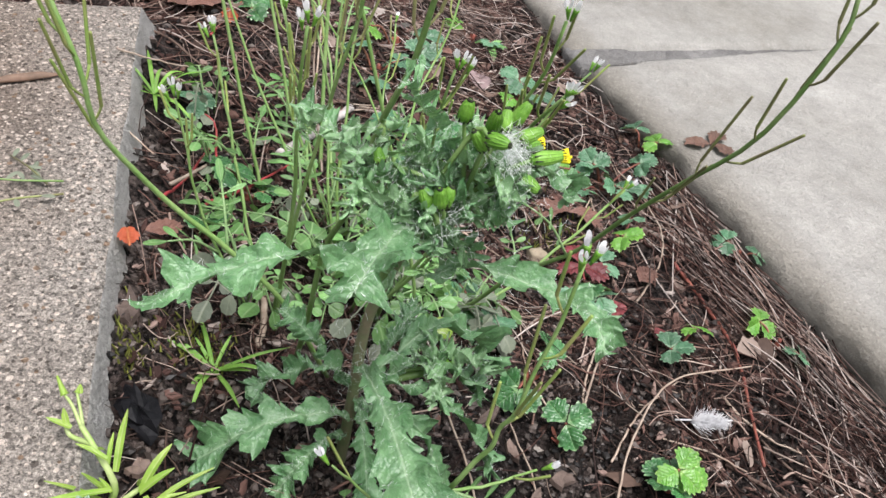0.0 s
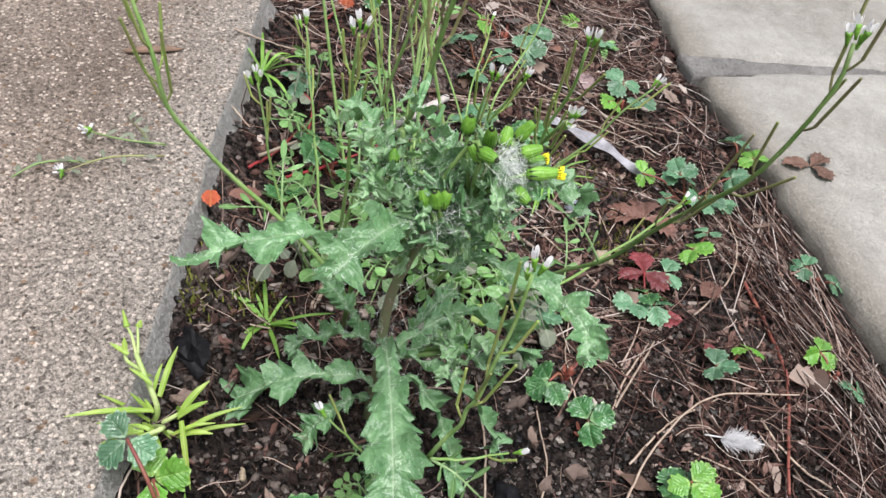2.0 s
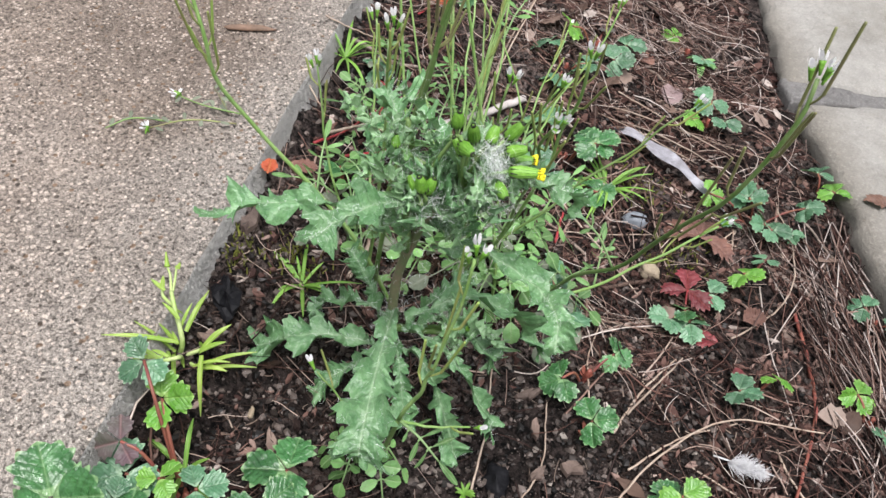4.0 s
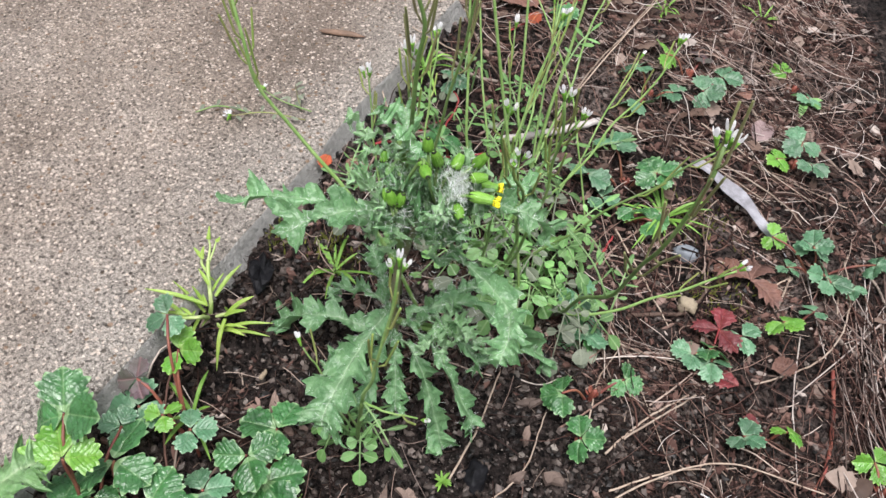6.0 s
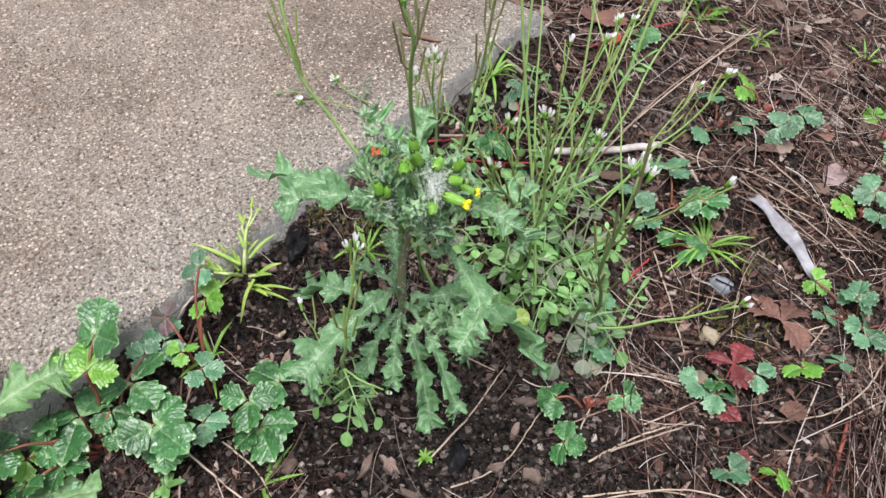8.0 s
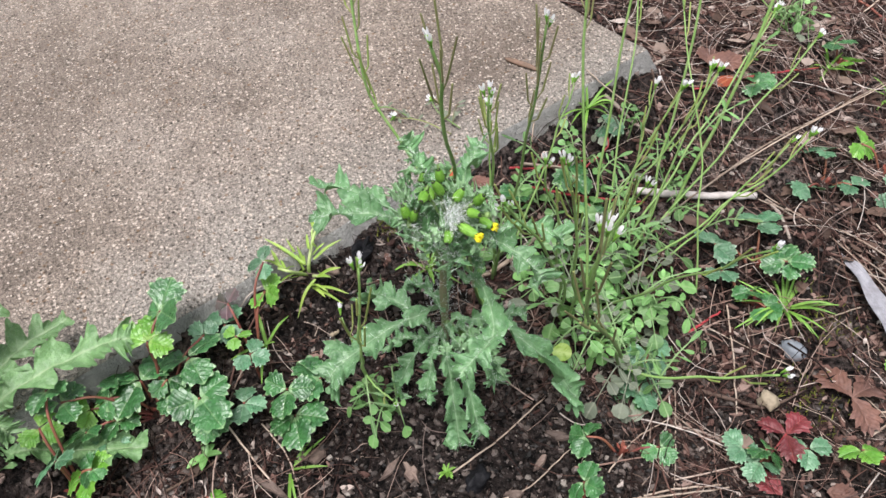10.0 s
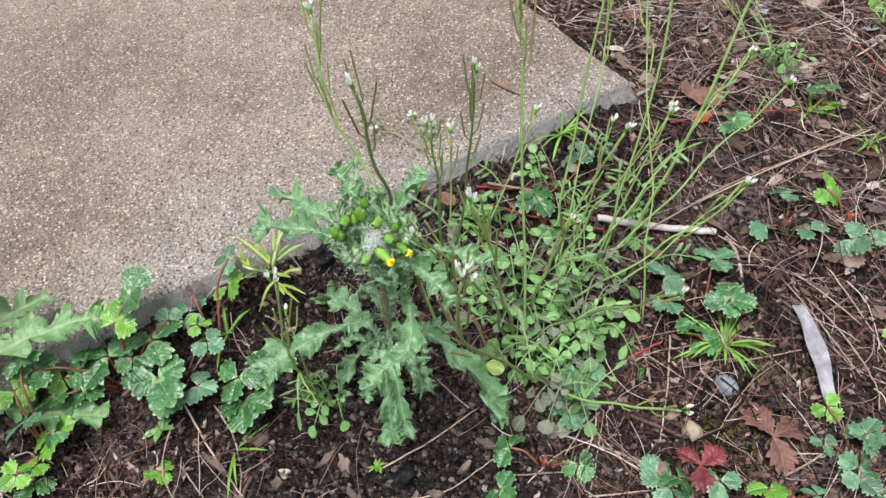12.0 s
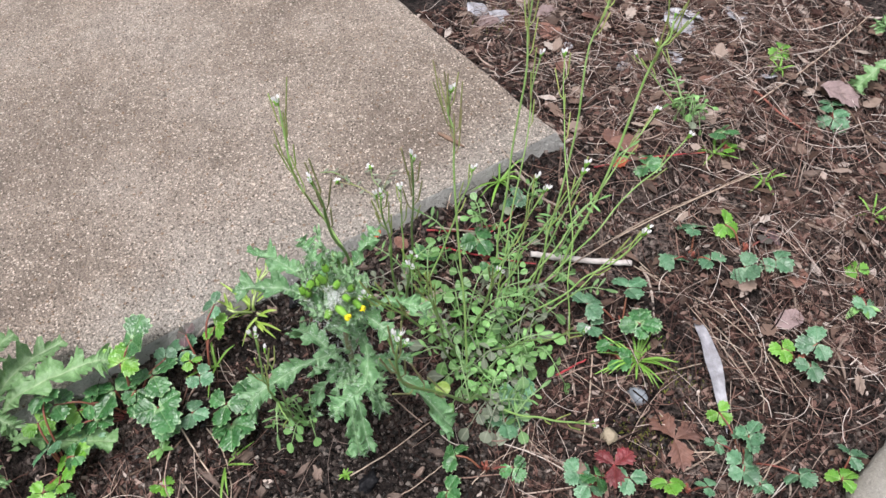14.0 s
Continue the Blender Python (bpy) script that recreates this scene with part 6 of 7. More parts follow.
cress_stem(rear, [(-0.064, 0.194, rz), (-0.082, 0.199, 0.005), (-0.0893, 0.2033, 0.0413)], 4, 3, 0.0006, 0.011)
cress_stem(rear, [(-0.06, 0.2, rz), (-0.08, 0.228, 0.005), (-0.094, 0.249, 0.039)], 4, 3, 0.0007, 0.011)
cress_stem(rear, [(-0.052, 0.188, rz), (-0.048, 0.188, 0.03), (-0.046, 0.188, 0.083)], 4, 7, 0.0008, 0.014)
cress_stem(rear, [(-0.054, 0.19, rz), (-0.044, 0.2, 0.04), (-0.03, 0.205, 0.12)], 3, 8, 0.0008, 0.018, True)

front = cress_plant(-0.003, 0.124, "small bittercress with white flowers before the groundsel")
fx, fy, fz = -0.003, 0.124, bed(-0.003, 0.124)
cress_rosette(front, -0.003, 0.118, 6, 0.01, 0.022, 0.005, 0.0048, 2.6, 6.9)
part("stem", tube([(-0.003, 0.12, fz - 0.002), (0.006, 0.113, -0.025), (0.0137, 0.1105, 0.0102)], 0.0009, 0.0008, 14, 7), STEM, front)
cress_stem(front, [(0.0137, 0.1105, 0.0102), (0.0195, 0.1105, 0.03), (0.0233, 0.1113, 0.0483), (0.0265, 0.116, 0.086)], 4, 6, 0.0007, 0.016, False, 0.35, 0, "stem", 0.4)
cress_stem(front, [(0.0137, 0.1105, 0.0102), (0.024, 0.1135, 0.012), (0.034, 0.117, 0.017)], 2, 1, 0.0005, 0.008, False, 0.8, 0)
cress_stem(front, [(0.006, 0.113, -0.02), (-0.005, 0.11, 0.0), (-0.015, 0.108, 0.014)], 2, 1, 0.0005, 0.008, False, 0.8, 0)
cress_leaf(front, (0.0137, 0.1105, 0.0102), (0.03, 0.108, 0.006), 0.002, 3, 0.008, 0.002, "stem_leaf")

far_cress = cress_plant(-0.16, 0.43, "small bittercress seedling clump farther along the bed")
cress_rosette(far_cress, -0.16, 0.43, 8, 0.01, 0.026, 0.005, 0.0032)
cress_stem(far_cress, [(-0.16, 0.43, bed(-0.16, 0.43)), (-0.175, 0.415, 0.0), (-0.192, 0.4, 0.02)], 3, 3, 0.0005, 0.009)
cress_stem(far_cress, [(-0.16, 0.43, bed(-0.16, 0.43)), (-0.19, 0.43, 0.0), (-0.21, 0.425, 0.012)], 3, 3, 0.0005, 0.009)

# ---- narrow-bladed tufts ----
tuft("grass_tuft", 0.003, 0.327, 34, 0.026, 0.0008, GRASS, "fine green grassy tuft among dry needles", "grass tuft", 0.7, None, 6)
tuft("grass_tuft", -0.063, 0.158, 12, 0.024, 0.0009, GRASS, "small bright green grass tuft by the slab", "grass tuft", 0.9, None, 7)
tuft("grass_tuft", -0.041, 0.072, 6, 0.02, 0.001, GRASS, "few green blades among strawberry leaves", "grass tuft", 1.2, None, 8)
tuft("grass_tuft", 0.012, 0.068, 8, 0.024, 0.0009, GRASS, "few green blades lying on the soil", "grass tuft", 0.4, None, 9)
tuft("grass_tuft", -0.13, 0.276, 12, 0.03, 0.0009, GRASS, "green grass tuft beside the slab", "grass tuft", 1.0, None, 10)
tuft("grass_tuft", -0.128, 0.437, 10, 0.018, 0.0009, GRASS, "small yellow-green tuft on the soil", "grass tuft", 1.0, None, 12)
tuft("grass_tuft", -0.1, 0.464, 10, 0.018, 0.0009, GRASS, "small yellow-green tuft on the soil", "grass tuft", 1.0, None, 13)
tuft("grass_tuft", -0.19, 0.52, 8, 0.018, 0.0009, GRASS, "small yellow-green tuft on the soil", "grass tuft", 1.0, None, 14)
tuft("grass_tuft", -0.06, 0.53, 9, 0.018, 0.0009, GRASS, "small yellow-green tuft on the soil", "grass tuft", 1.0, None, 15)
tuft("seedling", 0.001, 0.487, 6, 0.014, 0.003, CRESS, "pale green seedling with narrow leaves", "seedling", 0.9, None, 16)

tuft("seedling", 0.0315, 0.134, 15, 0.0048, 0.0007, GRASS, "small green seedling on bare damp soil", "seedling", 1.0, None, 17)
tuft("seedling", -0.002, 0.035, 5, 0.009, 0.0022, CRESS, "tiny green seedling among needles", "seedling", 0.7, None, 18)

# ---- fallen leaves ----
random.seed(51), np.random.seed(51)
russet = thing("fallen_leaf", (0.058, 0.329, bed(0.058, 0.329)), "russet brown dry three-part leaf on needles", "fallen leaf", "fallen leaves")
for hd, ln in ((100, 0.019), (195, 0.019), (-5, 0.018)):
    w = radians(hd)
    part("leaflet", round_leaf((0.058, 0.329, bed(0.058, 0.329) + 0.007), (math.cos(w), math.sin(w), 0.05), (random.uniform(-0.2, 0.2), random.uniform(-0.2, 0.2), 1), ln, ln * 0.8, 6, 0.2, 8, 96, random.uniform(0.5, 1.0), random.uniform(0.1, 0.4), 0.0005, 6, 0.0, 0.6, 0.45), LEAF_BROWN, russet)
crimson = thing("withered_leaf", (0.065, 0.288, bed(0.065, 0.288)), "crimson withered three-part strawberry leaf on needles", "withered leaf", "fallen leaves")
for hd, ln in ((110, 0.014), (215, 0.0125), (-20, 0.013)):
    w = radians(hd)
    part("leaflet", round_leaf((0.065, 0.288, bed(0.065, 0.288) + 0.008), (math.cos(w), math.sin(w), 0.1), (random.uniform(-0.3, 0.3), random.uniform(-0.3, 0.3), 1), ln, ln * 0.82, 6, 0.18, 8, 96, random.uniform(0.4, 0.9), 0.25, 0.0004, 6, 0.0, 0.6, 0.35), LEAF_CRIMSON, crimson)
part("stalk", tube([(0.065, 0.288, bed(0.065, 0.288) + 0.008), (0.068, 0.281, bed(0.068, 0.281) + 0.003), (0.07, 0.276, bed(0.07, 0.276))], 0.0006, 0.0005, 8, 5), RED_STEM, crimson)
fallen_leaf("fallen_leaf", (0.088, 0.272), 200, 0.014, 0.011, LEAF_CRIMSON, "dark red withered leaf on the soil", 8, 0.004)
fallen_leaf("fallen_leaf", (0.094, 0.29), 60, 0.013, 0.01, LEAF_BROWN, "brown curled leaf among needles", 8, 0.006)
fallen_leaf("fallen_leaf", (0.1, 0.262), -60, 0.012, 0.008, LEAF_CRIMSON, "dark red withered leaf on the soil", 8, 0.006)
fallen_leaf("fallen_leaf", (-0.102, 0.188), -60, 0.0082, 0.0066, LEAF_ORANGE, "bright orange-red leaf beside the slab", 7, 0.009, 0.8)
fallen_leaf("fallen_leaf", (-0.1, 0.196), 30, 0.012, 0.008, LEAF_BROWN, "dark reddish brown leaf beside the slab", 7, 0.005)
fallen_leaf("fallen_leaf", (-0.131, 0.371), -70, 0.013, 0.008, LEAF_ORANGE, "small orange-red leaf under bittercress", 6, 0.006)
fallen_leaf("fallen_leaf", (-0.147, 0.364), 150, 0.018, 0.014, LEAF_BROWN, "russet brown leaf near the slab's corner", 6, 0.005)
fallen_leaf("fallen_leaf", (0.002, 0.4236), 100, 0.022, 0.014, LEAF_MAUVE, "bleached pinkish dry leaf on needles", 0, 0.004)
fallen_leaf("fallen_leaf", (-0.31, 0.362), 20, 0.03, 0.02, LEAF_BROWN, "tan dry leaf near the slab", 5, 0.004)
fallen_leaf("fallen_leaf", (-0.17, 0.545), 40, 0.03, 0.022, LEAF_MAUVE, "mauve-grey dry leaf on the soil", 5, 0.004, 0.8, 0.3)
fallen_leaf("fallen_leaf", (-0.29, 0.47), 10, 0.035, 0.022, LEAF_PALE, "bleached grey dry leaf on the soil", 5, 0.004)
fallen_leaf("fallen_leaf", (-0.15, 0.364), 60, 0.022, 0.018, LEAF_BROWN, "tan dry leaf near the slab", 5, 0.006)
fallen_leaf("fallen_leaf", (-0.02, 0.45), 150, 0.02, 0.015, LEAF_BROWN, "brown dry leaf among needles", 5, 0.004)
fallen_leaf("fallen_leaf", (0.0, 0.33), 250, 0.016, 0.012, LEAF_CRIMSON, "dark red leaf under the grass tuft", 5, 0.002)

for x, y, hd, ln, wd, mat, words in ((-0.3612, 0.316, 20, 0.024, 0.018, LEAF_PALE, "bleached grey dry leaf beyond the slab"), (-0.3165, 0.3643, 110, 0.026, 0.019, LEAF_MAUVE, "pinkish tan dry leaf beyond the slab"), (-0.325, 0.334, 250, 0.02, 0.014, LEAF_MAUVE, "pinkish tan dry leaf beyond the slab"),
                                     (-0.2914, 0.472, 60, 0.034, 0.026, LEAF_PALE, "large bleached grey dry leaf on the soil"), (-0.125, 0.565, 200, 0.026, 0.017, LEAF_MAUVE, "pinkish tan dry leaf on the soil"), (-0.2562, 0.3686, 330, 0.016, 0.012, LEAF_BROWN, "small brown dry leaf on the soil"),
                                     (-0.342, 0.33, 30, 0.02, 0.016, LEAF_PALE, "bleached grey dry leaf beyond the slab"), (-0.305, 0.352, 200, 0.024, 0.017, LEAF_BROWN, "tan dry leaf beyond the slab"), (-0.277, 0.38, 320, 0.016, 0.011, LEAF_PALE, "bleached grey dry leaf on the soil"),
                                     (-0.23, 0.402, 100, 0.014, 0.01, LEAF_PALE, "small bleached dry leaf on the soil"), (-0.2, 0.457, 45, 0.018, 0.011, LEAF_BROWN, "brown dry leaf on the soil"), (-0.255, 0.52, 160, 0.026, 0.02, LEAF_PALE, "bleached grey dry leaf on the soil"),
                                     (-0.121, 0.56, 70, 0.024, 0.014, LEAF_PALE, "bleached grey dry leaf on the soil"), (-0.278, 0.424, 280, 0.02, 0.013, LEAF_BROWN, "brown dry leaf on the soil"), (-0.217, 0.372, 0, 0.015, 0.008, LEAF_BROWN, "small brown dry leaf near the slab's corner"),
                                     (-0.183, 0.515, 240, 0.017, 0.012, LEAF_PALE, "small bleached dry leaf on the soil"), (-0.31, 0.4, 70, 0.025, 0.018, LEAF_BROWN, "tan dry leaf on the soil"), (-0.24, 0.45, 10, 0.016, 0.012, LEAF_PALE, "bleached dry leaf on the soil")):
    fallen_leaf("fallen_leaf", (x, y), hd, ln, wd, mat, words, 4, 0.003, random.uniform(0.1, 0.6), 0.15, (random.uniform(-0.3, 0.3), random.uniform(-0.3, 0.3)))

lance = thing("fallen_leaf", (0.02, 0.367, bed(0.02, 0.367)), "long narrow silvery grey dry leaf on needles", "fallen leaf", "fallen leaves")
part("blade", strip_leaf([(-0.0156, 0.3741, -0.056), (0.01, 0.373, -0.058), (0.04, 0.367, -0.063), (0.0615, 0.3623, -0.0695)],
                         lambda v: [0.0046 * max(0.02, math.sin(math.pi * min(1, 0.01 + 0.98 * v ** 0.8)))] * 2, 60, 3, 0.3, 0.0012, 3, ruffle=0.0006), LEAF_PALE, lance)

dry = thing("fallen_leaf", (0.138, 0.412, -0.0592), "dark brown curled dry three-lobed leaf on the pale slab's edge", "fallen leaf", "fallen leaves")
for hd, ln in ((200, 0.016), (60, 0.015), (-30, 0.014)):
    w = radians(hd)
    part("lobe", round_leaf((0.138, 0.412, -0.0588), (math.cos(w), math.sin(w), 0.12), (random.uniform(-0.2, 0.2), random.uniform(-0.2, 0.2), 1), ln, ln * 0.72, 6, 0.14, 7, 72, 0.9, 0.12, 0.0005, 6, 0.0, 0.58, 0.4), LEAF_DARK, dry)


# ---- stones, charcoal, down, chips ----
def loose(name, at, size, mat, label, category, seed, rough=0.3, turn=0.0, group="", sides=12, rings=9, facet=8.0, z=None, smooth=True):
    x, y = at
    p = (x, y, (bed(x, y) + size[2] * 0.25) if z is None else z)
    s = lump(p, size, seed, rough, sides, rings, turn, facet)
    ob = link_mesh(name, s[0], s[1], mat, base=p, smooth=smooth)
    ob.location = p
    return tagged(ob, label, category, group)


loose("stone", (0.0245, 0.32), (0.0135, 0.011, 0.0075), STONE, "small blue-grey stone half sunk in soil", "stone", 1, 0.35, 0.4)
loose("pebble", (0.045, 0.293), (0.011, 0.009, 0.006), PEBBLE, "small tan pebble half sunk in soil", "pebble", 2, 0.6)
loose("charcoal", (-0.0735, 0.1285), (0.0085, 0.0185, 0.01), CHAR, "black piece of charcoal lying by the slab", "charcoal", 3, 0.8, 0.75, "charcoal pieces", 11, 8, 6, None, False)
loose("charcoal", (0.038, 0.146), (0.01, 0.016, 0.008), CHAR, "small black piece of charcoal on soil", "charcoal", 4, 0.6, 0.5, "charcoal pieces", 16, 12, 7)
for k, (x, y, a, b, w) in enumerate(((0.036, 0.0666, 0.022, 0.008, 0.9), (0.028, 0.1188, 0.014, 0.008, 0.3), (0.01, 0.0793, 0.016, 0.011, 0.6), (0.022, 0.11, 0.018, 0.005, 2.1), (0.05, 0.16, 0.013, 0.006, 1.2),
                                      (-0.088, 0.112, 0.008, 0.006, 0.2), (-0.066, 0.112, 0.009, 0.006, 1.0), (-0.09, 0.16, 0.02, 0.007, 1.9), (-0.086, 0.172, 0.016, 0.006, 1.5), (0.042, 0.12, 0.012, 0.006, 0.4),
                                      (-0.03, 0.1, 0.02, 0.004, 2.4), (0.03, 0.19, 0.02, 0.007, 1.0), (-0.2, 0.44, 0.02, 0.012, 0.5), (-0.24, 0.42, 0.024, 0.014, 2.0), (-0.1, 0.5, 0.018, 0.008, 1.4),
                                      (0.09, 0.345, 0.014, 0.01, 0.7), (0.115, 0.3, 0.012, 0.009, 2.2), (0.06, 0.172, 0.012, 0.01, 0.1),
                                      (0.018, 0.058, 0.024, 0.006, 0.7), (0.047, 0.098, 0.016, 0.005, 1.7), (0.03, 0.085, 0.011, 0.007, 2.6), (0.055, 0.135, 0.018, 0.005, 0.2), (0.062, 0.118, 0.012, 0.006, 1.1), (0.04, 0.176, 0.013, 0.005, 2.2), (0.052, 0.082, 0.02, 0.006, 2.9))):
    p = (x, y, bed_fine(x, y) + 0.001)
    s = shard(p, a, b, 0.0018, w, (random.uniform(-0.15, 0.15), random.uniform(-0.15, 0.15)), 20 + k)
    chip = link_mesh("bark_chip", s[0], s[1], BARK, base=p, smooth=False)
    chip.location = p
    tagged(chip, "flat brown bark chip lying on soil", "bark chip", "bark chips")
fallen_leaf("yellowed_leaf", (0.0035, 0.1965, -0.031), 60, 0.0095, 0.0085, SPRIG, "yellow-green ageing rounded leaf under the groundsel", 0, 0.0, 0.3, 0.1, (0.3, -0.5))
stalk("bud_stub", [(-0.0455, 0.1085, -0.031), (-0.0425, 0.1045, -0.0295), (-0.0405, 0.102, -0.028)], 0.0007, 0.0013, PEBBLE, "short dry stalk with a pale bud tip", "stalk")
loose("twig_piece", (-0.17, 0.252), (0.026, 0.0035, 0.003), TWIG, "short dark brown twig lying on the slab", "twig", 61, 0.3, 0.62, "", 8, 8, 8, 0.0015)

feather = thing("down_feather", (0.1188, 0.2145, bed(0.1188, 0.2145)), "small white fluffy down feather on soil", "feather")
fs_shapes = []
for k in range(650):
    q = random.random()
    a = np.array([0.112 + 0.013 * q, 0.213 + 0.004 * q, bed(0.1188, 0.2145) + 0.005])
    d = np.array([random.uniform(0.2, 1.0), random.uniform(-0.55, 0.75) + 0.3 * math.sin(q * 5), random.uniform(-0.1, 0.45)])
    e = a + unit(d) * random.uniform(0.003, 0.0085) * (1.1 - 0.5 * q)
    fs_shapes.append(tube([a, (a + e) / 2 + np.random.normal(0, 0.0006, 3), e], 0.00013, 0.00006, 5, 3))
down = part("down", join(*fs_shapes), FEATHER, feather, "soft white barbs")
down["kind"] = "stuff"
part("shaft", tube([(0.106, 0.2135, bed(0.1188, 0.2145) + 0.004), (0.13, 0.2185, bed(0.1188, 0.2145) + 0.005)], 0.0004, 0.0002, 6, 5), FEATHER, feather)

picked = thing("picked_sprig", (-0.145, 0.185, 0.001), "wilted green sprig with tiny white flowers on the slab", "sprig")
for k, (a, b, c) in enumerate((((-0.125, 0.193), (-0.14, 0.181), (-0.151, 0.168)), ((-0.128, 0.199), (-0.142, 0.192), (-0.158, 0.192)), ((-0.132, 0.196), (-0.14, 0.2), (-0.15, 0.206)), ((-0.145, 0.178), (-0.158, 0.168), (-0.164, 0.158)))):
    st = part("stalk", tube([(*a, 0.002), (*b, 0.004), (*c, 0.002)], 0.0004, 0.0003, 10, 5), STEM if k % 2 else POD_DARK, picked)
    for j in range(5):
        q = glide([(*a, 0.002), (*b, 0.004), (*c, 0.002)], 12)[2 + 2 * j]
        w = random.uniform(0, 6.28)
        part("leaflet", round_leaf(q, (math.cos(w), math.sin(w), 0.2), (0, 0, 1), 0.005, 0.0018, 0, 0, 2, 10), CRESS_OLD, st)
for p in ((-0.151, 0.168), (-0.158, 0.192)):
    for j in range(3):
        cress_flower(picked, (p[0] + random.uniform(-0.001, 0.001), p[1] + random.uniform(-0.001, 0.001), 0.003), (random.uniform(-1, 1), random.uniform(-1, 1), 0.6), 0.0024)


# ---- litter that covers the bed ----
def on_bed(x, y, margin=0.004):
    s, a = edge_side(x, y)
    if s < margin and a < 0.285 + margin:
        return False
    px_, py_ = x - 0.068, y - 0.4835
    return not (px_ * 0.857 + py_ * 0.514 > -margin)


def litter(name, label, category, shapes, mat, smooth=True):
    v, f, n = [], [], 0
    for q, g in shapes:
        v.append(q)
        f += [tuple(i + n for i in r) for r in g]
        n += len(q)
    return tagged(link_mesh(name, np.vstack(v), f, mat, smooth=smooth), label, category, kind="stuff")


def bare(x, y):
    """How bare the damp soil lies, before the groundsel and at the slab."""
    return max(math.exp(-((x - 0.035) ** 2 + (y - 0.125) ** 2) / 0.0022), math.exp(-((x - 0.045) ** 2 + (y - 0.09) ** 2) / 0.0012), 0.85 * math.exp(-((x - 0.055) ** 2 + (y - 0.175) ** 2) / 0.0012), math.exp(-((x - 0.036) ** 2 + (y - 0.165) ** 2) / 0.0014), 0.35 * math.exp(-((x + 0.05) ** 2 + (y - 0.13) ** 2) / 0.0008))


def density(x, y):
    """Fewer needles on the bare soil near the groundsel's foot, most on the open slope."""
    s, a = edge_side(x, y)
    clump = noise.noise(Vector((x * 26, y * 26, 3))) + 0.6 * noise.noise(Vector((x * 70, y * 70, 8)))
    return max(0.04, min(1.0, 0.6 + max(s / 0.2, (a - 0.27) * 5)) * (0.62 + 0.9 * clump) - 1.05 * bare(x, y))


def place_on_bed():
    while True:
        x, y = random.uniform(-0.36, 0.21), random.uniform(-0.09, 0.62)
        if on_bed(x, y) and random.random() < density(x, y):
            return x, y


random.seed(71), np.random.seed(71)
needle_shapes, pale_shapes = [], []
for k in range(6200):
    x, y = place_on_bed()
    w = random.gauss(0.9, 1.3)
    L = random.uniform(0.007, 0.03) if k % 7 else random.uniform(0.03, 0.075)
    bend = random.gauss(0, 0.11 if k % 5 else 0.26) * L
    d, s = np.array([math.cos(w), math.sin(w)]), np.array([-math.sin(w), math.cos(w)])
    pts = []
    lift = random.uniform(0.0004, 0.005)
    for t in (-0.5, -0.17, 0.17, 0.5):
        q = np.array([x, y]) + d * t * L + s * bend * (0.25 - t * t) * 4
        pts.append((q[0], q[1], bed_fine(q[0], q[1]) + lift + random.uniform(0, 0.0015)))
    if not all(on_bed(p[0], p[1], -0.002) for p in pts):
        continue
    r = random.uniform(0.0001, 0.00026) if k % 8 else random.uniform(0.00026, 0.0006)
    v, f, _ = tube(pts, r, r * 0.7, 6, 4)
    needle_shapes.append((v, f[:-2]))
bit_shapes = []
for k in range(8000):
    while True:
        x, y = (random.uniform(-0.36, 0.21), random.uniform(-0.09, 0.6)) if k % 2 else (random.uniform(-0.1, 0.13), random.uniform(-0.02, 0.26))
        if on_bed(x, y, 0.002) and random.random() > 0.93 * bare(x, y):
            break
    w, L = random.uniform(0, 6.28), random.uniform(0.0025, 0.011)
    d = np.array([math.cos(w), math.sin(w), random.gauss(0, 0.18)]) * L / 2
    c = np.array([x, y, bed_fine(x, y) + 0.0008])
    r = random.uniform(0.00012, 0.00036)
    v, f, _ = tube([c - d, c + np.random.normal(0, 0.0006, 3), c + d], r, r * 0.5, 4, 4)
    bit_shapes.append((v, f))
for k in range(520):
    # straight needles that have slid down against the pale slab
    t, o = random.uniform(0.12, 0.48), abs(random.gauss(0, 0.022)) + 0.004
    x, y = 0.068 + 0.514 * t - 0.857 * o, 0.4835 - 0.857 * t - 0.514 * o
    w, L = math.atan2(-0.857, 0.514) + random.gauss(0.1, 0.4), random.uniform(0.03, 0.085)
    d = np.array([math.cos(w), math.sin(w)])
    pts = [(*(np.array([x, y]) + d * q * L), bed_fine(*(np.array([x, y]) + d * q * L)) + 0.0025 + random.uniform(0, 0.004)) for q in (-0.5, 0.0, 0.5)]
    if all(on_bed(p[0], p[1], 0.0) for p in pts):
        r = random.uniform(0.00018, 0.00046)
        v, f, _ = tube(pts, r, r * 0.7, 5, 4)
        (pale_shapes if k % 2 else needle_shapes).append((v, f))
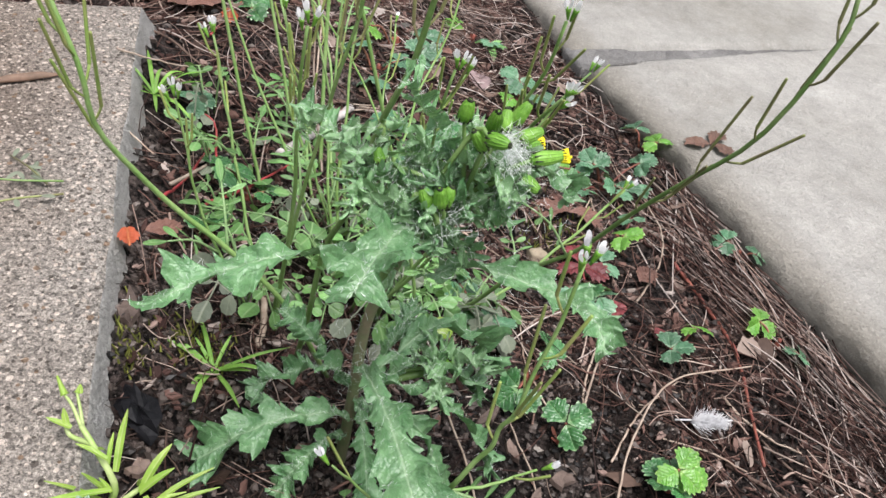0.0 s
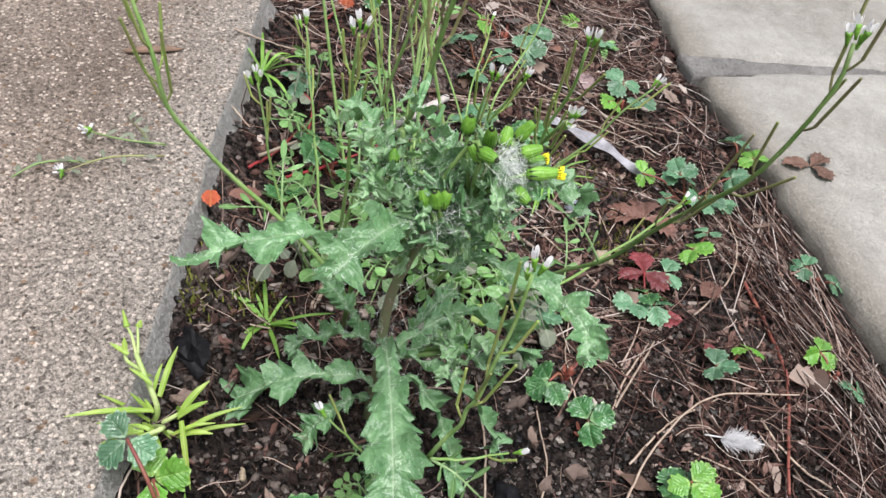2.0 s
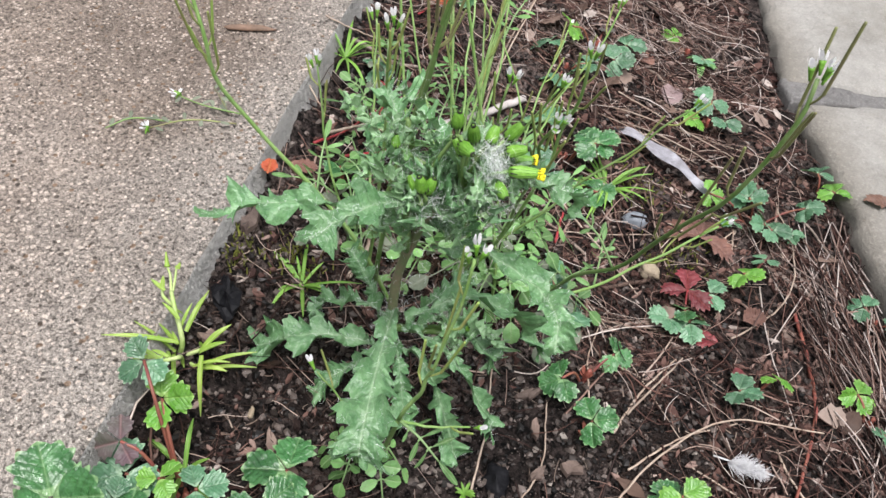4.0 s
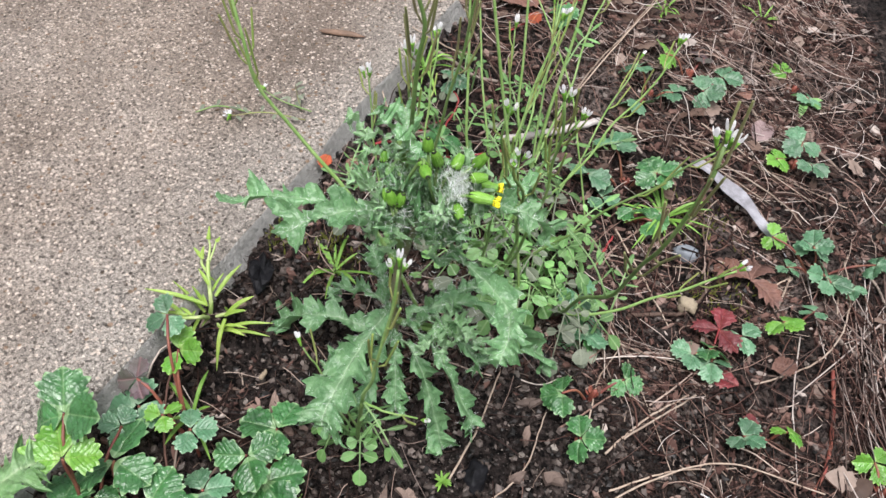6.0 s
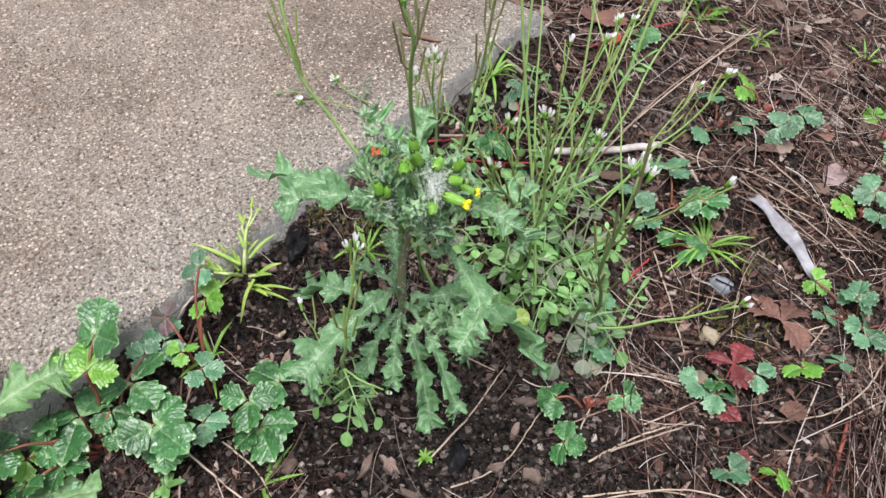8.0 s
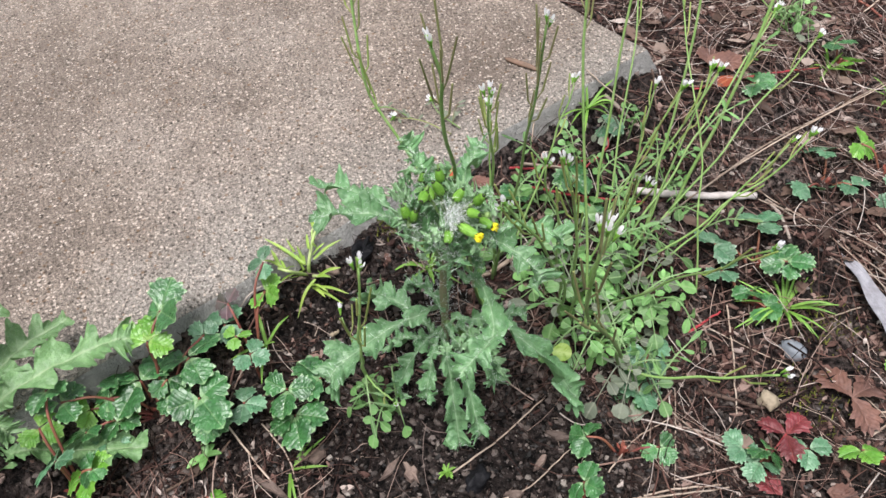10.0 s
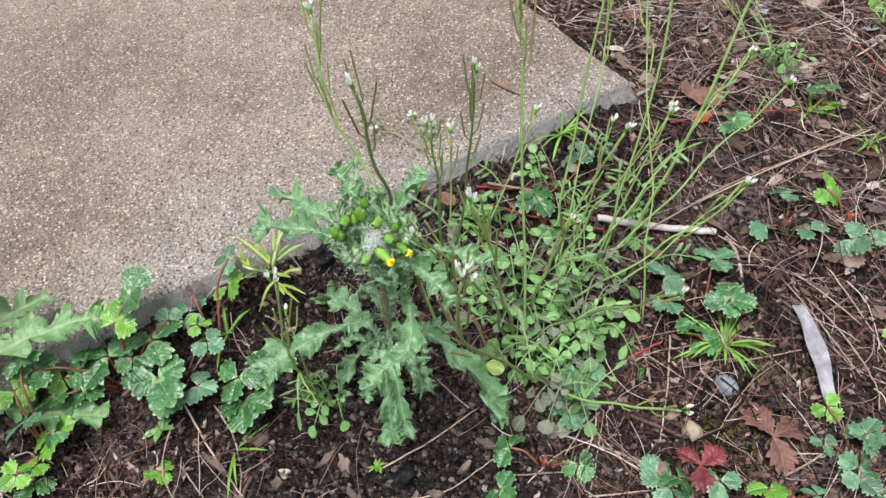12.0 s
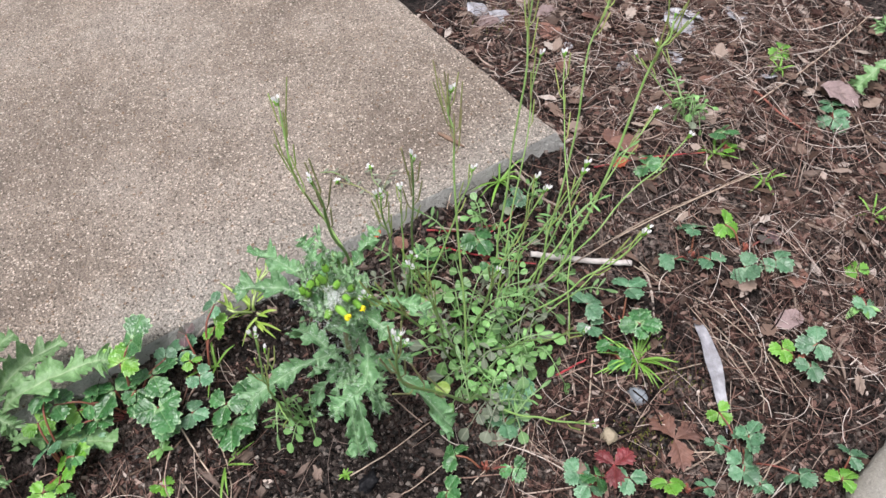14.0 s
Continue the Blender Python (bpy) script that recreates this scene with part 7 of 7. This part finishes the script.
for k in range(2600):
    # more of them, bleached and crossed, on the open ground away from the plants
    while True:
        x, y = random.uniform(-0.36, 0.2), random.uniform(0.1, 0.62)
        s_, a_ = edge_side(x, y)
        if on_bed(x, y) and random.random() < 0.04 + min(max((a_ - 0.26) / 0.1, 0), 1):
            break
    w, L = random.gauss(0.4, 1.4), random.uniform(0.01, 0.05)
    d = np.array([math.cos(w), math.sin(w)])
    q0, sag = np.array([x, y]), random.gauss(0, 0.11) * L
    pts = [(*(q0 + d * t * L + np.array([-d[1], d[0]]) * sag * (0.25 - t * t) * 4), 0) for t in (-0.5, -0.15, 0.2, 0.5)]
    lift = random.uniform(0.002, 0.007)
    pts = [(p[0], p[1], bed_fine(p[0], p[1]) + lift) for p in pts]
    if all(on_bed(p[0], p[1], 0.0) for p in pts):
        r = random.uniform(0.00014, 0.00036)
        v, f, _ = tube(pts, r, r * 0.6, 6, 4)
        (pale_shapes if k % 3 else needle_shapes).append((v, f[:-2]))
litter("bleached_needles", "thin bleached grey-tan needles crossed over soil", "needles", pale_shapes, NEEDLES_PALE)
litter("needle_fragments", "dark broken bits of needles on soil", "needles", bit_shapes, NEEDLE_BITS)
litter("needle_litter", "tan and red-brown dry pine needles strewn over soil", "needles", needle_shapes, NEEDLES)

twig_shapes = []
for k in range(170):
    while True:
        x, y = random.uniform(-0.36, 0.21), random.uniform(0.0, 0.6)
        if on_bed(x, y, 0.01) and random.random() < max(0.12, min(1.0, (y - 0.2) * 4)):
            break
    w, L = random.uniform(0, 6.28), random.uniform(0.02, 0.075)
    d, s = np.array([math.cos(w), math.sin(w)]), np.array([-math.sin(w), math.cos(w)])
    bend, pts = random.gauss(0, 0.12) * L, []
    for t in (-0.5, -0.2, 0.1, 0.5):
        q = np.array([x, y]) + d * t * L + s * (bend * (0.25 - t * t) * 4 + random.gauss(0, 0.001))
        pts.append((q[0], q[1], bed_fine(q[0], q[1]) + 0.0015))
    if not all(on_bed(p[0], p[1], 0.0) for p in pts):
        continue
    r = random.uniform(0.0005, 0.0014)
    v, f, _ = tube(pts, r, r * 0.6, 14, 6, 0.18)
    twig_shapes.append((v, f))
litter("twig_litter", "grey-brown broken twigs strewn over soil", "twigs", twig_shapes, TWIGS)

flake_shapes = []
for k in range(12000):
    x, y = place_on_bed()
    far = max(0.0, min(1.0, (edge_side(x, y)[1] - 0.28) / 0.1))
    if random.random() < 0.9 * bare(x, y):
        continue
    L = random.uniform(0.0025, 0.0095) * (1.0 + 1.0 * far * random.random())
    z = bed_fine(x, y) + 0.0006
    v, f, _ = shard((x, y, z), L, L * random.uniform(0.15, 0.6), 0.0004 + 0.06 * L, random.uniform(0, 6.28), np.random.normal(0, 0.25, 2), k)
    flake_shapes.append((v, [q for q in f if len(q) == 3 and q[0] != 0] + [q for q in f if len(q) == 4]))
litter("leaf_litter", "brown and bleached flakes of dead leaves on soil", "leaf litter", flake_shapes, FLAKES, False)

torn_shapes = []
for k in range(440):
    while True:
        x, y = random.uniform(-0.36, 0.2), random.uniform(0.02, 0.62)
        if on_bed(x, y, 0.006) and random.random() < 0.12 + 0.88 * max(0.0, min(1.0, (edge_side(x, y)[1] - 0.24) / 0.08)) - 0.1 * bare(x, y):
            break
    L, w = random.uniform(0.007, 0.016), random.uniform(0, 6.28)
    v, f, _ = round_leaf((x, y, bed_fine(x, y) + random.uniform(0.001, 0.004)), (math.cos(w), math.sin(w), random.uniform(-0.1, 0.3)), np.array((0, 0, 1)) + np.random.normal(0, 0.3, 3), L, L * random.uniform(0.3, 0.75), random.randint(2, 5), random.uniform(0.1, 0.35), 3, 20, random.uniform(-0.3, 0.7), random.uniform(-0.2, 0.4))
    torn_shapes.append((v, f))
litter("torn_leaves", "torn brown and tan dead leaf pieces on soil", "leaf litter", torn_shapes, TORN)

crumb_kinds = [lump((0, 0, 0), (1, random.uniform(0.7, 1), random.uniform(0.6, 0.9)), k * 0.37, 1.1, 5, 3) for k in range(16)]
crumb_shapes = []
while len(crumb_shapes) < 36000:
    near = len(crumb_shapes) % 2
    x, y = (random.uniform(-0.09, 0.12), random.uniform(-0.02, 0.27)) if near else (random.uniform(-0.36, 0.21), random.uniform(-0.09, 0.6))
    if not on_bed(x, y, 0.0):
        continue
    L = (0.00045 + 0.0034 * random.random() ** 5) if near else 0.0006 + 0.0038 * random.random() ** 3.5
    v, f, _ = crumb_kinds[random.randrange(16)]
    w = random.uniform(0, 6.28)
    turned = v @ np.array([[math.cos(w), math.sin(w), 0], [-math.sin(w), math.cos(w), 0], [0, 0, 1]])
    crumb_shapes.append((turned * L + np.array([x, y, bed_fine(x, y) + L * 0.2]), f))
litter("soil_crumbs", "dark crumbs of soil and grit", "soil", crumb_shapes, CRUMBS, False)

moss_shapes = []
for k in range(700):
    cx, cy, rr = random.choice(((-0.0915, 0.148, 0.006), (-0.089, 0.142, 0.005), (0.05, 0.31, 0.008), (-0.33, 0.338, 0.012), (0.02, 0.345, 0.009), (-0.07, 0.165, 0.006)))
    x, y = random.gauss(cx, rr), random.gauss(cy, rr)
    if not on_bed(x, y, 0.001):
        continue
    z = bed_fine(x, y)
    h = random.uniform(0.0015, 0.004)
    v, f, _ = tube([(x, y, z), (x + random.gauss(0, 0.001), y + random.gauss(0, 0.001), z + h)], 0.0005, 0.0002, 3, 4)
    moss_shapes.append((v, f[:-2]))
litter("moss", "yellow-green cushions of moss on soil", "moss", moss_shapes, MOSS)
